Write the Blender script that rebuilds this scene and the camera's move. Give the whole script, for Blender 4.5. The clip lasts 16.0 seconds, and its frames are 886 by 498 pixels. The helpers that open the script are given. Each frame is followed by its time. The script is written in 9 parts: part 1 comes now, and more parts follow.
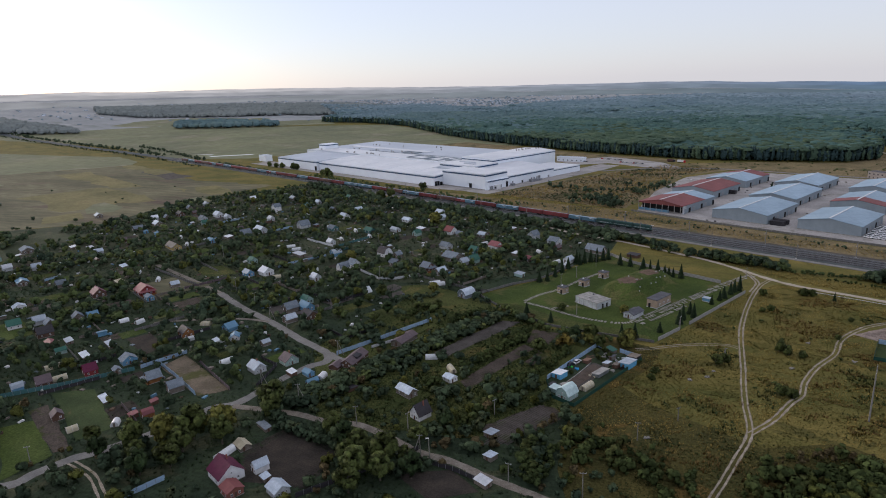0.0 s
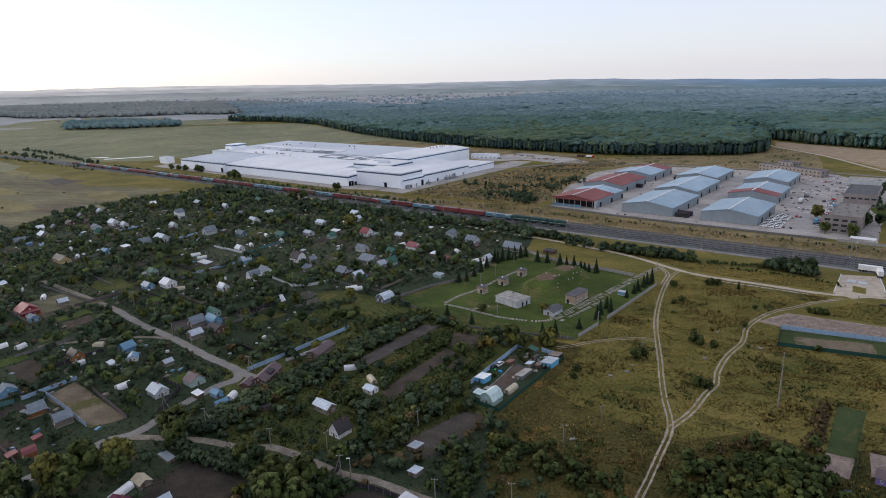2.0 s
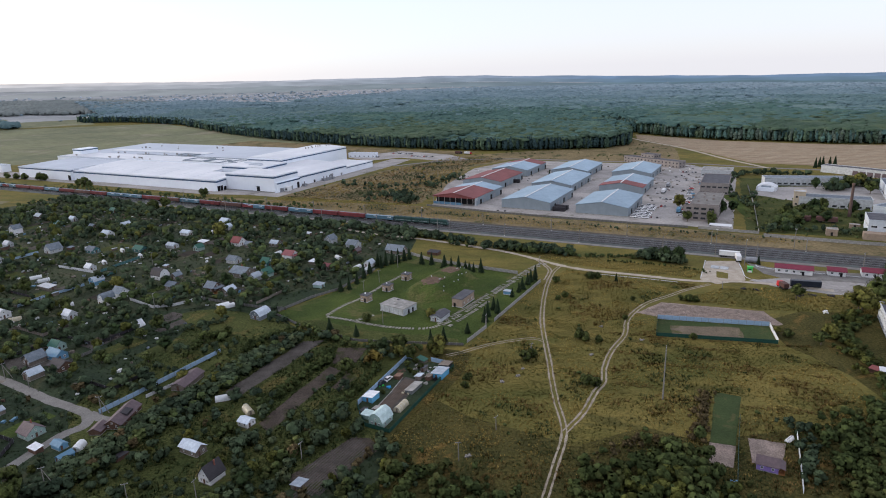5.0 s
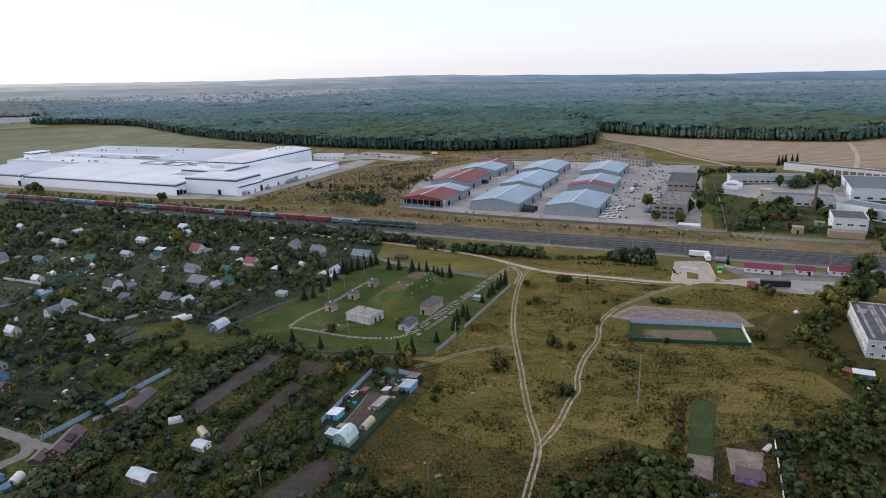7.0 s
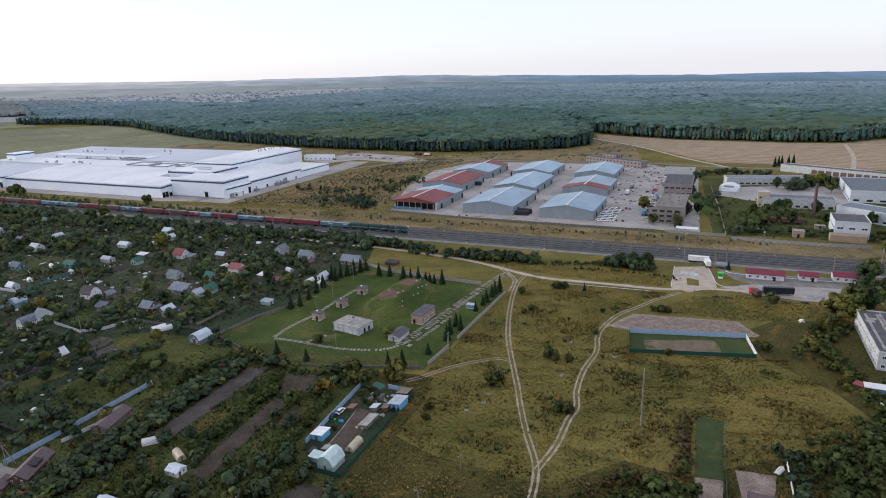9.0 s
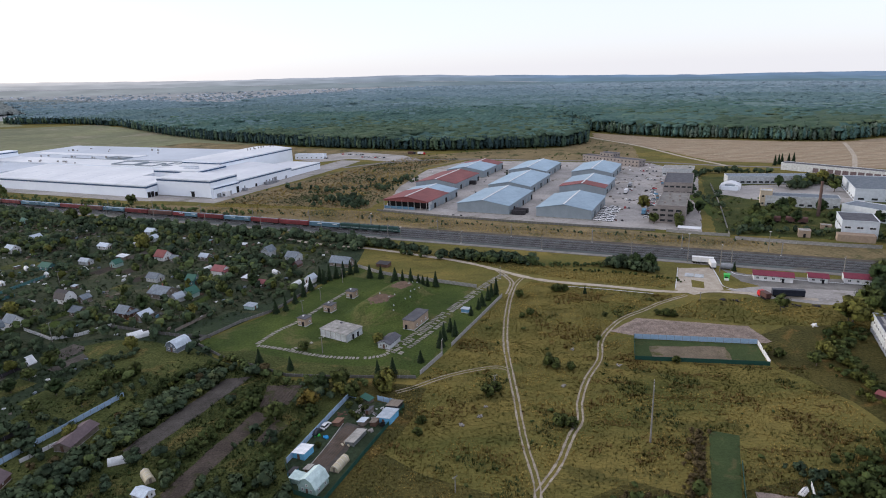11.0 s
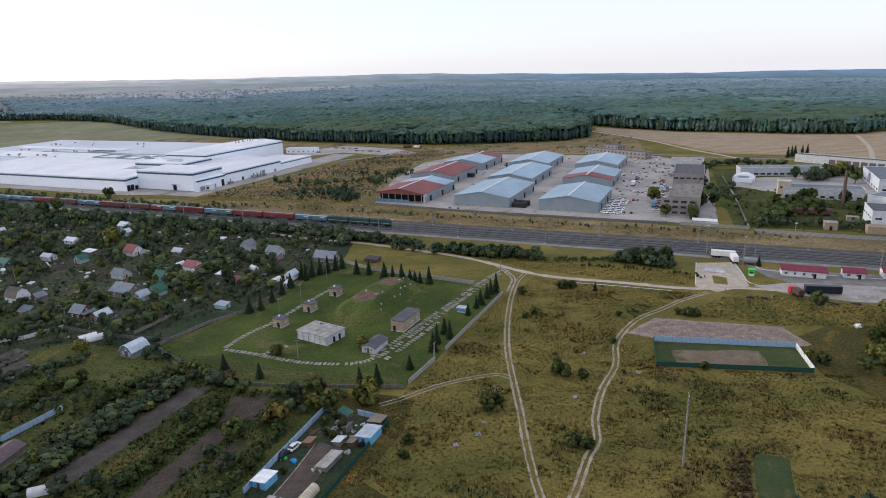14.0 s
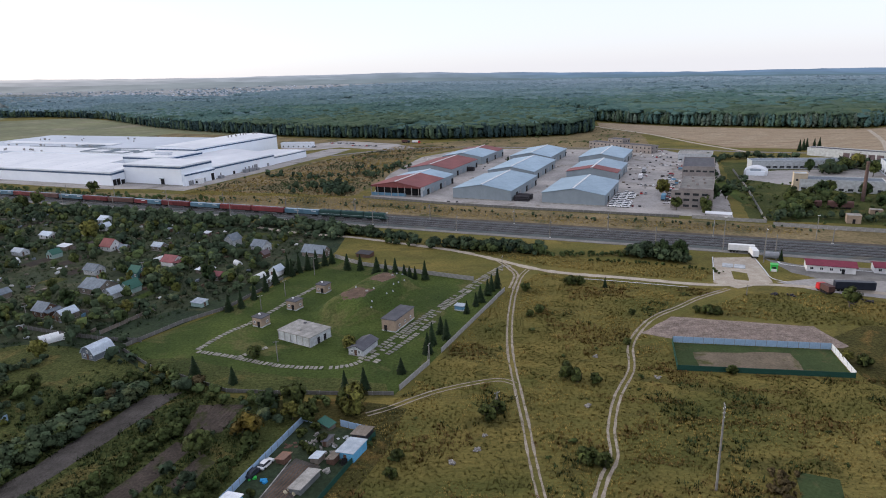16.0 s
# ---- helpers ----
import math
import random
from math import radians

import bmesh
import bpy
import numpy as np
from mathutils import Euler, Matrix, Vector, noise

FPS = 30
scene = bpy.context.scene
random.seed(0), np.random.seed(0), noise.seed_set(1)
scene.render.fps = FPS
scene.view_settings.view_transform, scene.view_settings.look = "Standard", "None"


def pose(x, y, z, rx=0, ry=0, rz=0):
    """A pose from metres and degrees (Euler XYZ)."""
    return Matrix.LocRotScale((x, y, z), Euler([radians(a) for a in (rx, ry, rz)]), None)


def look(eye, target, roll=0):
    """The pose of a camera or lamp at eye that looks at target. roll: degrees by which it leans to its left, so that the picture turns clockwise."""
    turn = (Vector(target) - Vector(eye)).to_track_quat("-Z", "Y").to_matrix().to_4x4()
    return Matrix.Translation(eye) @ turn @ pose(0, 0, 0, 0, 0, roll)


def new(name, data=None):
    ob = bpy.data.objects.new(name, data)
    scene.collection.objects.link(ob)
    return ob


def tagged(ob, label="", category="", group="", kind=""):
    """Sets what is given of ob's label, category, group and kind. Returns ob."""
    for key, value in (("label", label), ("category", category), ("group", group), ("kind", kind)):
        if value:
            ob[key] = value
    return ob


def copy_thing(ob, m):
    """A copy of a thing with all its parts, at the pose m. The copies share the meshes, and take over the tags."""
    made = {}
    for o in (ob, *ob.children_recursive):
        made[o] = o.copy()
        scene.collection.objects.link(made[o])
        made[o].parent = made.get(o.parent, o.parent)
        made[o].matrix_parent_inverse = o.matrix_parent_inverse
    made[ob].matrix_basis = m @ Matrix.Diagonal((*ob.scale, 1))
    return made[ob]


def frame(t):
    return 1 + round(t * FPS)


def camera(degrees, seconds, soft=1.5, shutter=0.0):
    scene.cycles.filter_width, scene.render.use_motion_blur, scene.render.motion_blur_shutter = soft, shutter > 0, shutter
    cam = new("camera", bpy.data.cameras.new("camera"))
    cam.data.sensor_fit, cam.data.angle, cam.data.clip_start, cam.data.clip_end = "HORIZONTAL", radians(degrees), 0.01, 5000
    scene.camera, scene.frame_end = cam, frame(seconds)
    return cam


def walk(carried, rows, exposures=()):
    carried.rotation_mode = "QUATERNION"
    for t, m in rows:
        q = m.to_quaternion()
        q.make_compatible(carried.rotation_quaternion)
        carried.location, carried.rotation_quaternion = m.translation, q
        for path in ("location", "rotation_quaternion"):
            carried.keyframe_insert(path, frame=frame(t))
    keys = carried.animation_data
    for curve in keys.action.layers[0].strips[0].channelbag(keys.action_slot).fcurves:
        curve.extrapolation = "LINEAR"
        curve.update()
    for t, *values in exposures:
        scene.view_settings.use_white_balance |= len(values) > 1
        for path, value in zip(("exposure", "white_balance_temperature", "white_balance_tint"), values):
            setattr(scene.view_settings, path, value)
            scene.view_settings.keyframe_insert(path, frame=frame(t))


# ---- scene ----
cam = camera(71.1, 16.0, 1.0)

PATH = [
    (0, (1.613, -44.707, 110.866), (0.865, -42.925, 110.351), -2.0),
    (0.5, (1.209, -42.334, 110.95), (0.478, -40.546, 110.432), -2.0),
    (1, (0.38, -40.466, 110.875), (-0.268, -38.647, 110.352), -2.0),
    (1.5, (-0.331, -38.357, 111.005), (-0.885, -36.51, 110.476), -2.0),
    (2, (-1.165, -35.441, 110.689), (-1.662, -33.578, 110.158), -2.0),
    (2.5, (-1.441, -33.191, 110.787), (-1.869, -31.312, 110.251), -2.0),
    (3, (-2.019, -30.756, 110.812), (-2.393, -28.866, 110.274), -2.0),
    (3.5, (-2.346, -28.292, 110.907), (-2.649, -26.392, 110.364), -2.0),
    (4, (-2.44, -25.809, 111.008), (-2.709, -23.904, 110.462), -2.0),
    (4.5, (-2.48, -23.291, 110.848), (-2.718, -21.382, 110.301), -2.0),
    (5, (-2.597, -20.806, 110.979), (-2.726, -18.888, 110.426), -2.0),
    (7.5, (-1.768, -8.107, 110.965), (-1.795, -6.187, 110.407), -2.1),
    (8, (-1.767, -5.256, 110.989), (-1.787, -3.335, 110.431), -2.1),
    (8.5, (-1.475, -1.694, 110.94), (-1.49, 0.227, 110.381), -2.1),
    (9, (-1.501, 1.471, 110.461), (-1.51, 3.391, 109.903), -2.0),
    (11.5, (-0.732, 20.714, 105.099), (-0.721, 22.634, 104.542), -2.0),
    (12, (-0.204, 25.331, 103.543), (-0.192, 27.252, 102.986), -2.0),
    (12.5, (-0.104, 29.981, 101.639), (-0.09, 31.901, 101.081), -2.0),
    (13, (0.221, 34.777, 99.279), (0.234, 36.697, 98.72), -1.9),
    (13.5, (0.713, 39.792, 96.823), (0.725, 41.712, 96.265), -1.9),
    (14, (1.044, 44.792, 94.573), (1.057, 46.712, 94.016), -2.0),
    (14.5, (1.328, 49.739, 92.624), (1.342, 51.66, 92.065), -1.9),
    (15, (1.629, 54.719, 90.201), (1.644, 56.64, 89.644), -1.9),
    (15.5, (2.088, 59.628, 87.966), (2.101, 61.548, 87.409), -1.9),
    (16, (2.524, 64.549, 85.779), (2.536, 66.47, 85.222), -2.0),
]
walk(cam, [(t, look(eye, target, roll)) for t, eye, target, roll in PATH], [(0, 0.92, 5850, 13), (2, 1.12, 5850, 12), (5, 1.32, 5850, 12), (16, 1.35, 5850, 12)])

G = -25.0          # the bearing of the settlement's grid, degrees
rng = np.random.default_rng(7)
random.seed(11)

# ---- world and sun ----
SUN_AZ, SUN_EL = -72.0, 9.0
world = bpy.data.worlds.new("world")
scene.world = world
world.use_nodes = True
wn = world.node_tree
sky = wn.nodes.new("ShaderNodeTexSky")
sky.sky_type = "NISHITA"
sky.sun_disc = False
sky.sun_elevation = radians(SUN_EL)
sky.sun_rotation = radians(SUN_AZ)
sky.air_density, sky.dust_density, sky.ozone_density = 0.85, 1.0, 3.0
wn.nodes["Background"].inputs["Strength"].default_value = 0.1
veil = wn.nodes.new("ShaderNodeHueSaturation")      # thin high cloud pales the sky
veil.inputs["Saturation"].default_value = 1.0
wn.links.new(sky.outputs["Color"], veil.inputs["Color"])
cloud = wn.nodes.new("ShaderNodeMix")
cloud.data_type = "RGBA"
cloud.inputs[0].default_value = 0.66
cloud.inputs[7].default_value = (4.9, 4.55, 4.38, 1)
wn.links.new(veil.outputs["Color"], cloud.inputs[6])
wn.links.new(cloud.outputs[2], wn.nodes["Background"].inputs["Color"])
sun = bpy.data.lights.new("sun", "SUN")
sun.energy, sun.angle, sun.color = 0.9, radians(14), (1.0, 0.84, 0.64)
sx, sy, sz = -math.sin(radians(-SUN_AZ)) * 100, math.cos(radians(SUN_AZ)) * 100, math.tan(radians(SUN_EL)) * 100
new("sun", sun).matrix_world = look((sx, sy, sz), (0, 0, 0))
scene.view_settings.exposure = 1.0


# ---- materials ----
def material(name, a, b=None, scale=0.5, fine=6.0, rough=0.85, metal=0.0, bump=0.15, island=0.0, dark=0.25, spec=0.12, stretch=None, place="Object", per_object=0.0, c=None, c_scale=0.3, c_from=0.52):
    """Two colours mixed by a broad noise, darkened by a fine one, with relief; island and per_object vary each piece."""
    b = b or tuple(c * 0.75 for c in a)
    m = bpy.data.materials.new(name)
    m.use_nodes = True
    nt = m.node_tree
    bsdf = nt.nodes["Principled BSDF"]
    if place == "World":
        at = nt.nodes.new("ShaderNodeNewGeometry").outputs["Position"]
    else:
        at = nt.nodes.new("ShaderNodeTexCoord").outputs["Object"]
    if stretch:
        mp = nt.nodes.new("ShaderNodeMapping")
        mp.inputs["Scale"].default_value = stretch[:3]
        mp.inputs["Rotation"].default_value = (0, 0, radians(stretch[3]) if len(stretch) > 3 else 0)
        nt.links.new(at, mp.inputs["Vector"])
        at = mp.outputs["Vector"]
    n1 = nt.nodes.new("ShaderNodeTexNoise")
    n1.inputs["Scale"].default_value, n1.inputs["Detail"].default_value, n1.inputs["Roughness"].default_value = scale, 6, 0.6
    n2 = nt.nodes.new("ShaderNodeTexNoise")
    n2.inputs["Scale"].default_value, n2.inputs["Detail"].default_value, n2.inputs["Roughness"].default_value = fine, 4, 0.7
    nt.links.new(at, n1.inputs["Vector"])
    nt.links.new(at, n2.inputs["Vector"])
    ramp = nt.nodes.new("ShaderNodeValToRGB")
    ramp.color_ramp.elements[0].position, ramp.color_ramp.elements[1].position = 0.36, 0.64
    ramp.color_ramp.elements[0].color, ramp.color_ramp.elements[1].color = (*b, 1), (*a, 1)
    nt.links.new(n1.outputs["Fac"], ramp.inputs["Fac"])
    shade = nt.nodes.new("ShaderNodeMapRange")
    shade.inputs["From Min"].default_value, shade.inputs["From Max"].default_value = 0.25, 0.75
    shade.inputs["To Min"].default_value, shade.inputs["To Max"].default_value = 1 - dark, 1 + dark
    nt.links.new(n2.outputs["Fac"], shade.inputs["Value"])
    mul = nt.nodes.new("ShaderNodeVectorMath")
    mul.operation = "SCALE"
    nt.links.new(ramp.outputs["Color"], mul.inputs[0])
    nt.links.new(shade.outputs["Result"], mul.inputs["Scale"])
    out = mul.outputs["Vector"]
    if c:
        n3 = nt.nodes.new("ShaderNodeTexNoise")
        n3.inputs["Scale"].default_value, n3.inputs["Detail"].default_value, n3.inputs["Roughness"].default_value = c_scale, 5, 0.65
        n3.inputs["Distortion"].default_value = 0.6
        nt.links.new(at, n3.inputs["Vector"])
        fade = nt.nodes.new("ShaderNodeMapRange")
        fade.inputs["From Min"].default_value, fade.inputs["From Max"].default_value = c_from, c_from + 0.1
        nt.links.new(n3.outputs["Fac"], fade.inputs["Value"])
        third = nt.nodes.new("ShaderNodeVectorMath")
        third.operation = "SCALE"
        third.inputs[0].default_value = c
        nt.links.new(shade.outputs["Result"], third.inputs["Scale"])
        blend = nt.nodes.new("ShaderNodeMix")
        blend.data_type = "VECTOR"
        nt.links.new(fade.outputs["Result"], blend.inputs["Factor"])
        nt.links.new(out, blend.inputs[4])
        nt.links.new(third.outputs["Vector"], blend.inputs[5])
        out = blend.outputs[1]
    for amount, node, socket in ((island, "ShaderNodeNewGeometry", "Random Per Island"), (per_object, "ShaderNodeObjectInfo", "Random")):
        if amount:
            src = nt.nodes.new(node)
            vary = nt.nodes.new("ShaderNodeMapRange")
            vary.inputs["To Min"].default_value, vary.inputs["To Max"].default_value = 1 - amount, 1 + amount
            nt.links.new(src.outputs[socket], vary.inputs["Value"])
            more = nt.nodes.new("ShaderNodeVectorMath")
            more.operation = "SCALE"
            nt.links.new(out, more.inputs[0])
            nt.links.new(vary.outputs["Result"], more.inputs["Scale"])
            out = more.outputs["Vector"]
    nt.links.new(out, bsdf.inputs["Base Color"])
    bsdf.inputs["Roughness"].default_value = rough
    bsdf.inputs["Metallic"].default_value = metal
    bsdf.inputs["Specular IOR Level"].default_value = spec
    if bump:
        bp = nt.nodes.new("ShaderNodeBump")
        bp.inputs["Strength"].default_value, bp.inputs["Distance"].default_value = min(1.0, bump * 2), bump
        nt.links.new(n2.outputs["Fac"], bp.inputs["Height"])
        nt.links.new(bp.outputs["Normal"], bsdf.inputs["Normal"])
    return m


def glass_material():
    m = bpy.data.materials.new("window_glass")
    m.use_nodes = True
    b = m.node_tree.nodes["Principled BSDF"]
    b.inputs["Base Color"].default_value = (0.03, 0.035, 0.04, 1)
    b.inputs["Roughness"].default_value = 0.08
    b.inputs["Specular IOR Level"].default_value = 0.6
    return m


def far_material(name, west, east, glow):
    """Distant hills: a plain backdrop; its faint glow is painted haze, tinted from west to east."""
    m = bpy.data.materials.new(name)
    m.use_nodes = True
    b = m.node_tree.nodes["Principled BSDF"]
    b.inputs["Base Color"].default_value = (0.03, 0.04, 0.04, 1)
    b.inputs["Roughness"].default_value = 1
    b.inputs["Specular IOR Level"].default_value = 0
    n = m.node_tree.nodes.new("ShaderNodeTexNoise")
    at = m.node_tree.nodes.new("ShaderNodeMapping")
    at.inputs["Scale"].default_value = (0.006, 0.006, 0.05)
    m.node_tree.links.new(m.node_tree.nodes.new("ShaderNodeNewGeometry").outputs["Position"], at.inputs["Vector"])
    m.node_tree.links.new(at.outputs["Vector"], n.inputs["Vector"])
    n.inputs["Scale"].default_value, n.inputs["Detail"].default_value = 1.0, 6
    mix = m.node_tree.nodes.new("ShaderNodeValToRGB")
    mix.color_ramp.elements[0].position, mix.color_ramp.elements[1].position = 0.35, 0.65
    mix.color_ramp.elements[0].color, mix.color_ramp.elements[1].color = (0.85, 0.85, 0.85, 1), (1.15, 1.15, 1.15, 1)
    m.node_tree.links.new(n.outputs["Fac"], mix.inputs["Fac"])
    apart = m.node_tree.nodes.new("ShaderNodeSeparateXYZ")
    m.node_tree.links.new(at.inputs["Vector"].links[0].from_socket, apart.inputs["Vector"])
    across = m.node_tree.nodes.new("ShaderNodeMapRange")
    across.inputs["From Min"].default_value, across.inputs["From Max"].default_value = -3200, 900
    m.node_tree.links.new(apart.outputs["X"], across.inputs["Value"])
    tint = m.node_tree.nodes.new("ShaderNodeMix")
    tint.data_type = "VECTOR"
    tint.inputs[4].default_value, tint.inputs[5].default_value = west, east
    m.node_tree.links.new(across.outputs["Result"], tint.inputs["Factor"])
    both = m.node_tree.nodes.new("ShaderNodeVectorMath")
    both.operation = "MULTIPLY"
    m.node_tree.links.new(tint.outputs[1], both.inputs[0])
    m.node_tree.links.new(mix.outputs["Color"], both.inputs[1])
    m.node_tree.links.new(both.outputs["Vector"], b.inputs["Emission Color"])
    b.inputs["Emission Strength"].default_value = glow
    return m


W = dict(place="World", spec=0.03)
M = {
    "meadow": material("meadow_grass", (0.193, 0.154, 0.0469), (0.0967, 0.0974, 0.0288), 0.03, 1.1, bump=0.3, dark=0.4, stretch=(0.7, 1.4, 1, 12), **W, c=(0.102, 0.0918, 0.0298), c_scale=0.06, c_from=0.54),
    "garden": material("garden_grass", (0.0445, 0.0606, 0.0334), (0.0287, 0.0423, 0.0264), 0.05, 0.8, bump=0.4, dark=0.4, **W, c=(0.0718, 0.0758, 0.0422), c_scale=0.06, c_from=0.56),
    "garden_far": material("olive_garden_grass", (0.0684, 0.0784, 0.0437), (0.0432, 0.0544, 0.0336), 0.04, 0.5, bump=0.3, dark=0.4, **W, c=(0.0972, 0.0944, 0.0605), c_scale=0.05, c_from=0.56),
    "lawn": material("mown_grass", (0.073, 0.0979, 0.0258), (0.042, 0.063, 0.0182), 0.05, 1.1, bump=0.3, dark=0.5, **W, c=(0.106, 0.106, 0.0402), c_scale=0.045, c_from=0.54),
    "turf": material("green_turf", (0.062, 0.085, 0.034), (0.042, 0.06, 0.026), 0.1, 1.5, bump=0.1, dark=0.3, **W, c=(0.09, 0.09, 0.04), c_scale=0.15, c_from=0.56),
    "dry": material("dry_grass", (0.238, 0.185, 0.0997), (0.138, 0.114, 0.062), 0.03, 0.5, bump=0.4, dark=0.5, **W, c=(0.0767, 0.0788, 0.0366), c_scale=0.04, c_from=0.53),
    # green field greyed with extra blue, some haze put into the colour
    "field_green": material("green_field", (0.202, 0.209, 0.121), (0.146, 0.155, 0.097), 0.006, 0.06, bump=0.2, dark=0.25, **W, c=(0.235, 0.218, 0.152), c_scale=0.01, c_from=0.54),
    "field_dry": material("dry_field", (0.18, 0.163, 0.0983), (0.0948, 0.095, 0.059), 0.011, 0.09, bump=0.2, dark=0.4, stretch=(0.5, 1.8, 1, 20), **W, c=(0.122, 0.0931, 0.0721), c_scale=0.012, c_from=0.55),
    "field_yellow": material("yellow_field", (0.218, 0.187, 0.0892), (0.133, 0.126, 0.0595), 0.02, 0.2, bump=0.2, dark=0.3, **W),
    "stubble": material("stubble", (0.31, 0.237, 0.163), (0.235, 0.176, 0.115), 0.02, 0.09, bump=0.1, dark=0.3, stretch=(0.25, 4.0, 1, 33), **W),
    "straw_row": material("cut_straw", (0.376, 0.318, 0.23), (0.283, 0.233, 0.163), 0.05, 0.5, bump=0.1, dark=0.3, **W),
    # far open country, its grey-blue haze painted into the base colour
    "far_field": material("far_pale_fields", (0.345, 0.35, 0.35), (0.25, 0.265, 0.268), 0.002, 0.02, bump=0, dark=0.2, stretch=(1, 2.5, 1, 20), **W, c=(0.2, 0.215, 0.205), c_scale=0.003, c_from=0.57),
    "soil": material("tilled_soil", (0.0684, 0.0568, 0.0462), (0.038, 0.0344, 0.0302), 0.15, 1.6, bump=0.4, dark=0.35, **W),
    "soil_grey": material("grey_soil", (0.114, 0.103, 0.093), (0.0711, 0.0643, 0.0571), 0.2, 1.8, bump=0.4, dark=0.35, **W),
    "soil_brown": material("weedy_brown_soil", (0.0961, 0.0785, 0.0656), (0.0604, 0.0502, 0.0418), 0.2, 1.6, bump=0.4, dark=0.4, **W, c=(0.0497, 0.0583, 0.0201), c_scale=0.14, c_from=0.54),
    "soil_stone": material("stony_soil", (0.316, 0.255, 0.219), (0.196, 0.159, 0.135), 0.3, 2.2, bump=0.4, dark=0.5, **W),
    "soil_red": material("trodden_brown_earth", (0.155, 0.108, 0.08), (0.105, 0.076, 0.057), 0.4, 2.5, bump=0.3, dark=0.35, **W),
    "rough": material("rough_green_grass", (0.0834, 0.0928, 0.031), (0.0484, 0.061, 0.0206), 0.06, 1.1, bump=0.5, dark=0.75, **W, c=(0.125, 0.108, 0.0387), c_scale=0.07, c_from=0.56),
    "near_grass": material("dark_rough_grass", (0.0898, 0.0776, 0.0253), (0.054, 0.053, 0.0189), 0.06, 1.1, bump=0.5, dark=0.75, **W, c=(0.156, 0.105, 0.0346), c_scale=0.07, c_from=0.56),
    "rut": material("pale_rut_dirt", (0.378, 0.33, 0.264), (0.238, 0.202, 0.158), 0.4, 2.0, bump=0.2, dark=0.3, **W, c=(0.132, 0.119, 0.0528), c_scale=0.45, c_from=0.57),
    "thicket": material("thicket_leaves", (0.0625, 0.0804, 0.0268), (0.0335, 0.0468, 0.0171), 0.045, 1.6, bump=0.35, dark=0.42, island=0.45, **W, c=(0.081, 0.0857, 0.0292), c_scale=0.1, c_from=0.56),
    "hedge_light": material("light_shrub_leaves", (0.0894, 0.113, 0.0399), (0.0496, 0.0711, 0.0279), 0.045, 1.6, bump=0.35, dark=0.42, island=0.4, **W, c=(0.112, 0.121, 0.0382), c_scale=0.1, c_from=0.56),
    "pale_dirt": material("pale_dirt_road", (0.46, 0.41, 0.34), (0.36, 0.31, 0.25), 0.3, 2.0, bump=0.2, dark=0.2, **W),
    "dirt": material("dirt_track", (0.245, 0.22, 0.185), (0.15, 0.13, 0.108), 0.3, 2.0, bump=0.2, dark=0.3, **W),
    "sand": material("weedy_sandy_plot", (0.185, 0.15, 0.108), (0.12, 0.1, 0.072), 0.15, 1.5, bump=0.2, dark=0.3, **W, c=(0.085, 0.085, 0.034), c_scale=0.08, c_from=0.52),
    "bramble": material("brown_shrub_leaves", (0.124, 0.0946, 0.0469), (0.0761, 0.0639, 0.0329), 0.045, 1.6, bump=0.6, dark=0.6, island=0.4, **W),
    "shrub_yellow": material("yellow_green_shrub_leaves", (0.108, 0.112, 0.0276), (0.0611, 0.0713, 0.0199), 0.045, 1.6, bump=0.6, dark=0.6, island=0.4, **W),
    "asphalt": material("worn_asphalt", (0.237, 0.229, 0.216), (0.17, 0.164, 0.153), 0.2, 2.0, bump=0.1, dark=0.25, **W),
    "concrete_yard": material("concrete_yard", (0.392, 0.372, 0.358), (0.277, 0.265, 0.252), 0.05, 0.6, bump=0.05, dark=0.22, **W, c=(0.206, 0.189, 0.164), c_scale=0.06, c_from=0.58),
    "ballast": material("rail_ballast", (0.125, 0.14, 0.141), (0.0794, 0.0874, 0.0878), 0.15, 2.0, bump=0.3, dark=0.3, stretch=(0.2, 1, 1, 25), **W, c=(0.142, 0.133, 0.115), c_scale=0.05, c_from=0.56),
    "track_bed": material("oily_track_bed", (0.0675, 0.06, 0.0605), (0.045, 0.042, 0.044), 0.2, 2.0, bump=0.2, dark=0.3, **W),
    "concrete": material("weathered_concrete", (0.36, 0.35, 0.33), (0.22, 0.215, 0.2), 0.4, 3.0, bump=0.05, dark=0.2),
    "slab": material("concrete_slab", (0.29, 0.28, 0.245), (0.2, 0.19, 0.165), 0.8, 4.0, bump=0.05, dark=0.25, per_object=0.25),
    "white_panel": material("white_cladding", (0.83, 0.87, 0.92), (0.77, 0.81, 0.87), 0.03, 0.3, rough=0.5, bump=0, dark=0.03),
    "white_roof": material("white_roof_sheet", (0.72, 0.73, 0.75), (0.58, 0.6, 0.63), 0.02, 0.15, rough=0.45, bump=0, dark=0.06),
    "grey_roof": material("pale_grey_roof_sheet", (0.5, 0.54, 0.6), (0.42, 0.46, 0.52), 0.02, 0.2, rough=0.5, bump=0, dark=0.06),
    "stripe": material("blue_grey_stripe", (0.06, 0.1, 0.18), (0.05, 0.085, 0.15), 0.1, 1.0, rough=0.5, bump=0, dark=0.05),
    "wh_wall": material("grey_sheet_wall", (0.271, 0.315, 0.345), (0.231, 0.27, 0.298), 0.05, 0.3, rough=0.6, bump=0, dark=0.08),
    "wh_roof": material("grey_blue_sheet_roof", (0.28, 0.39, 0.479), (0.221, 0.315, 0.401), 0.06, 0.4, rough=0.5, spec=0.3, bump=0, dark=0.14, per_object=0.1),
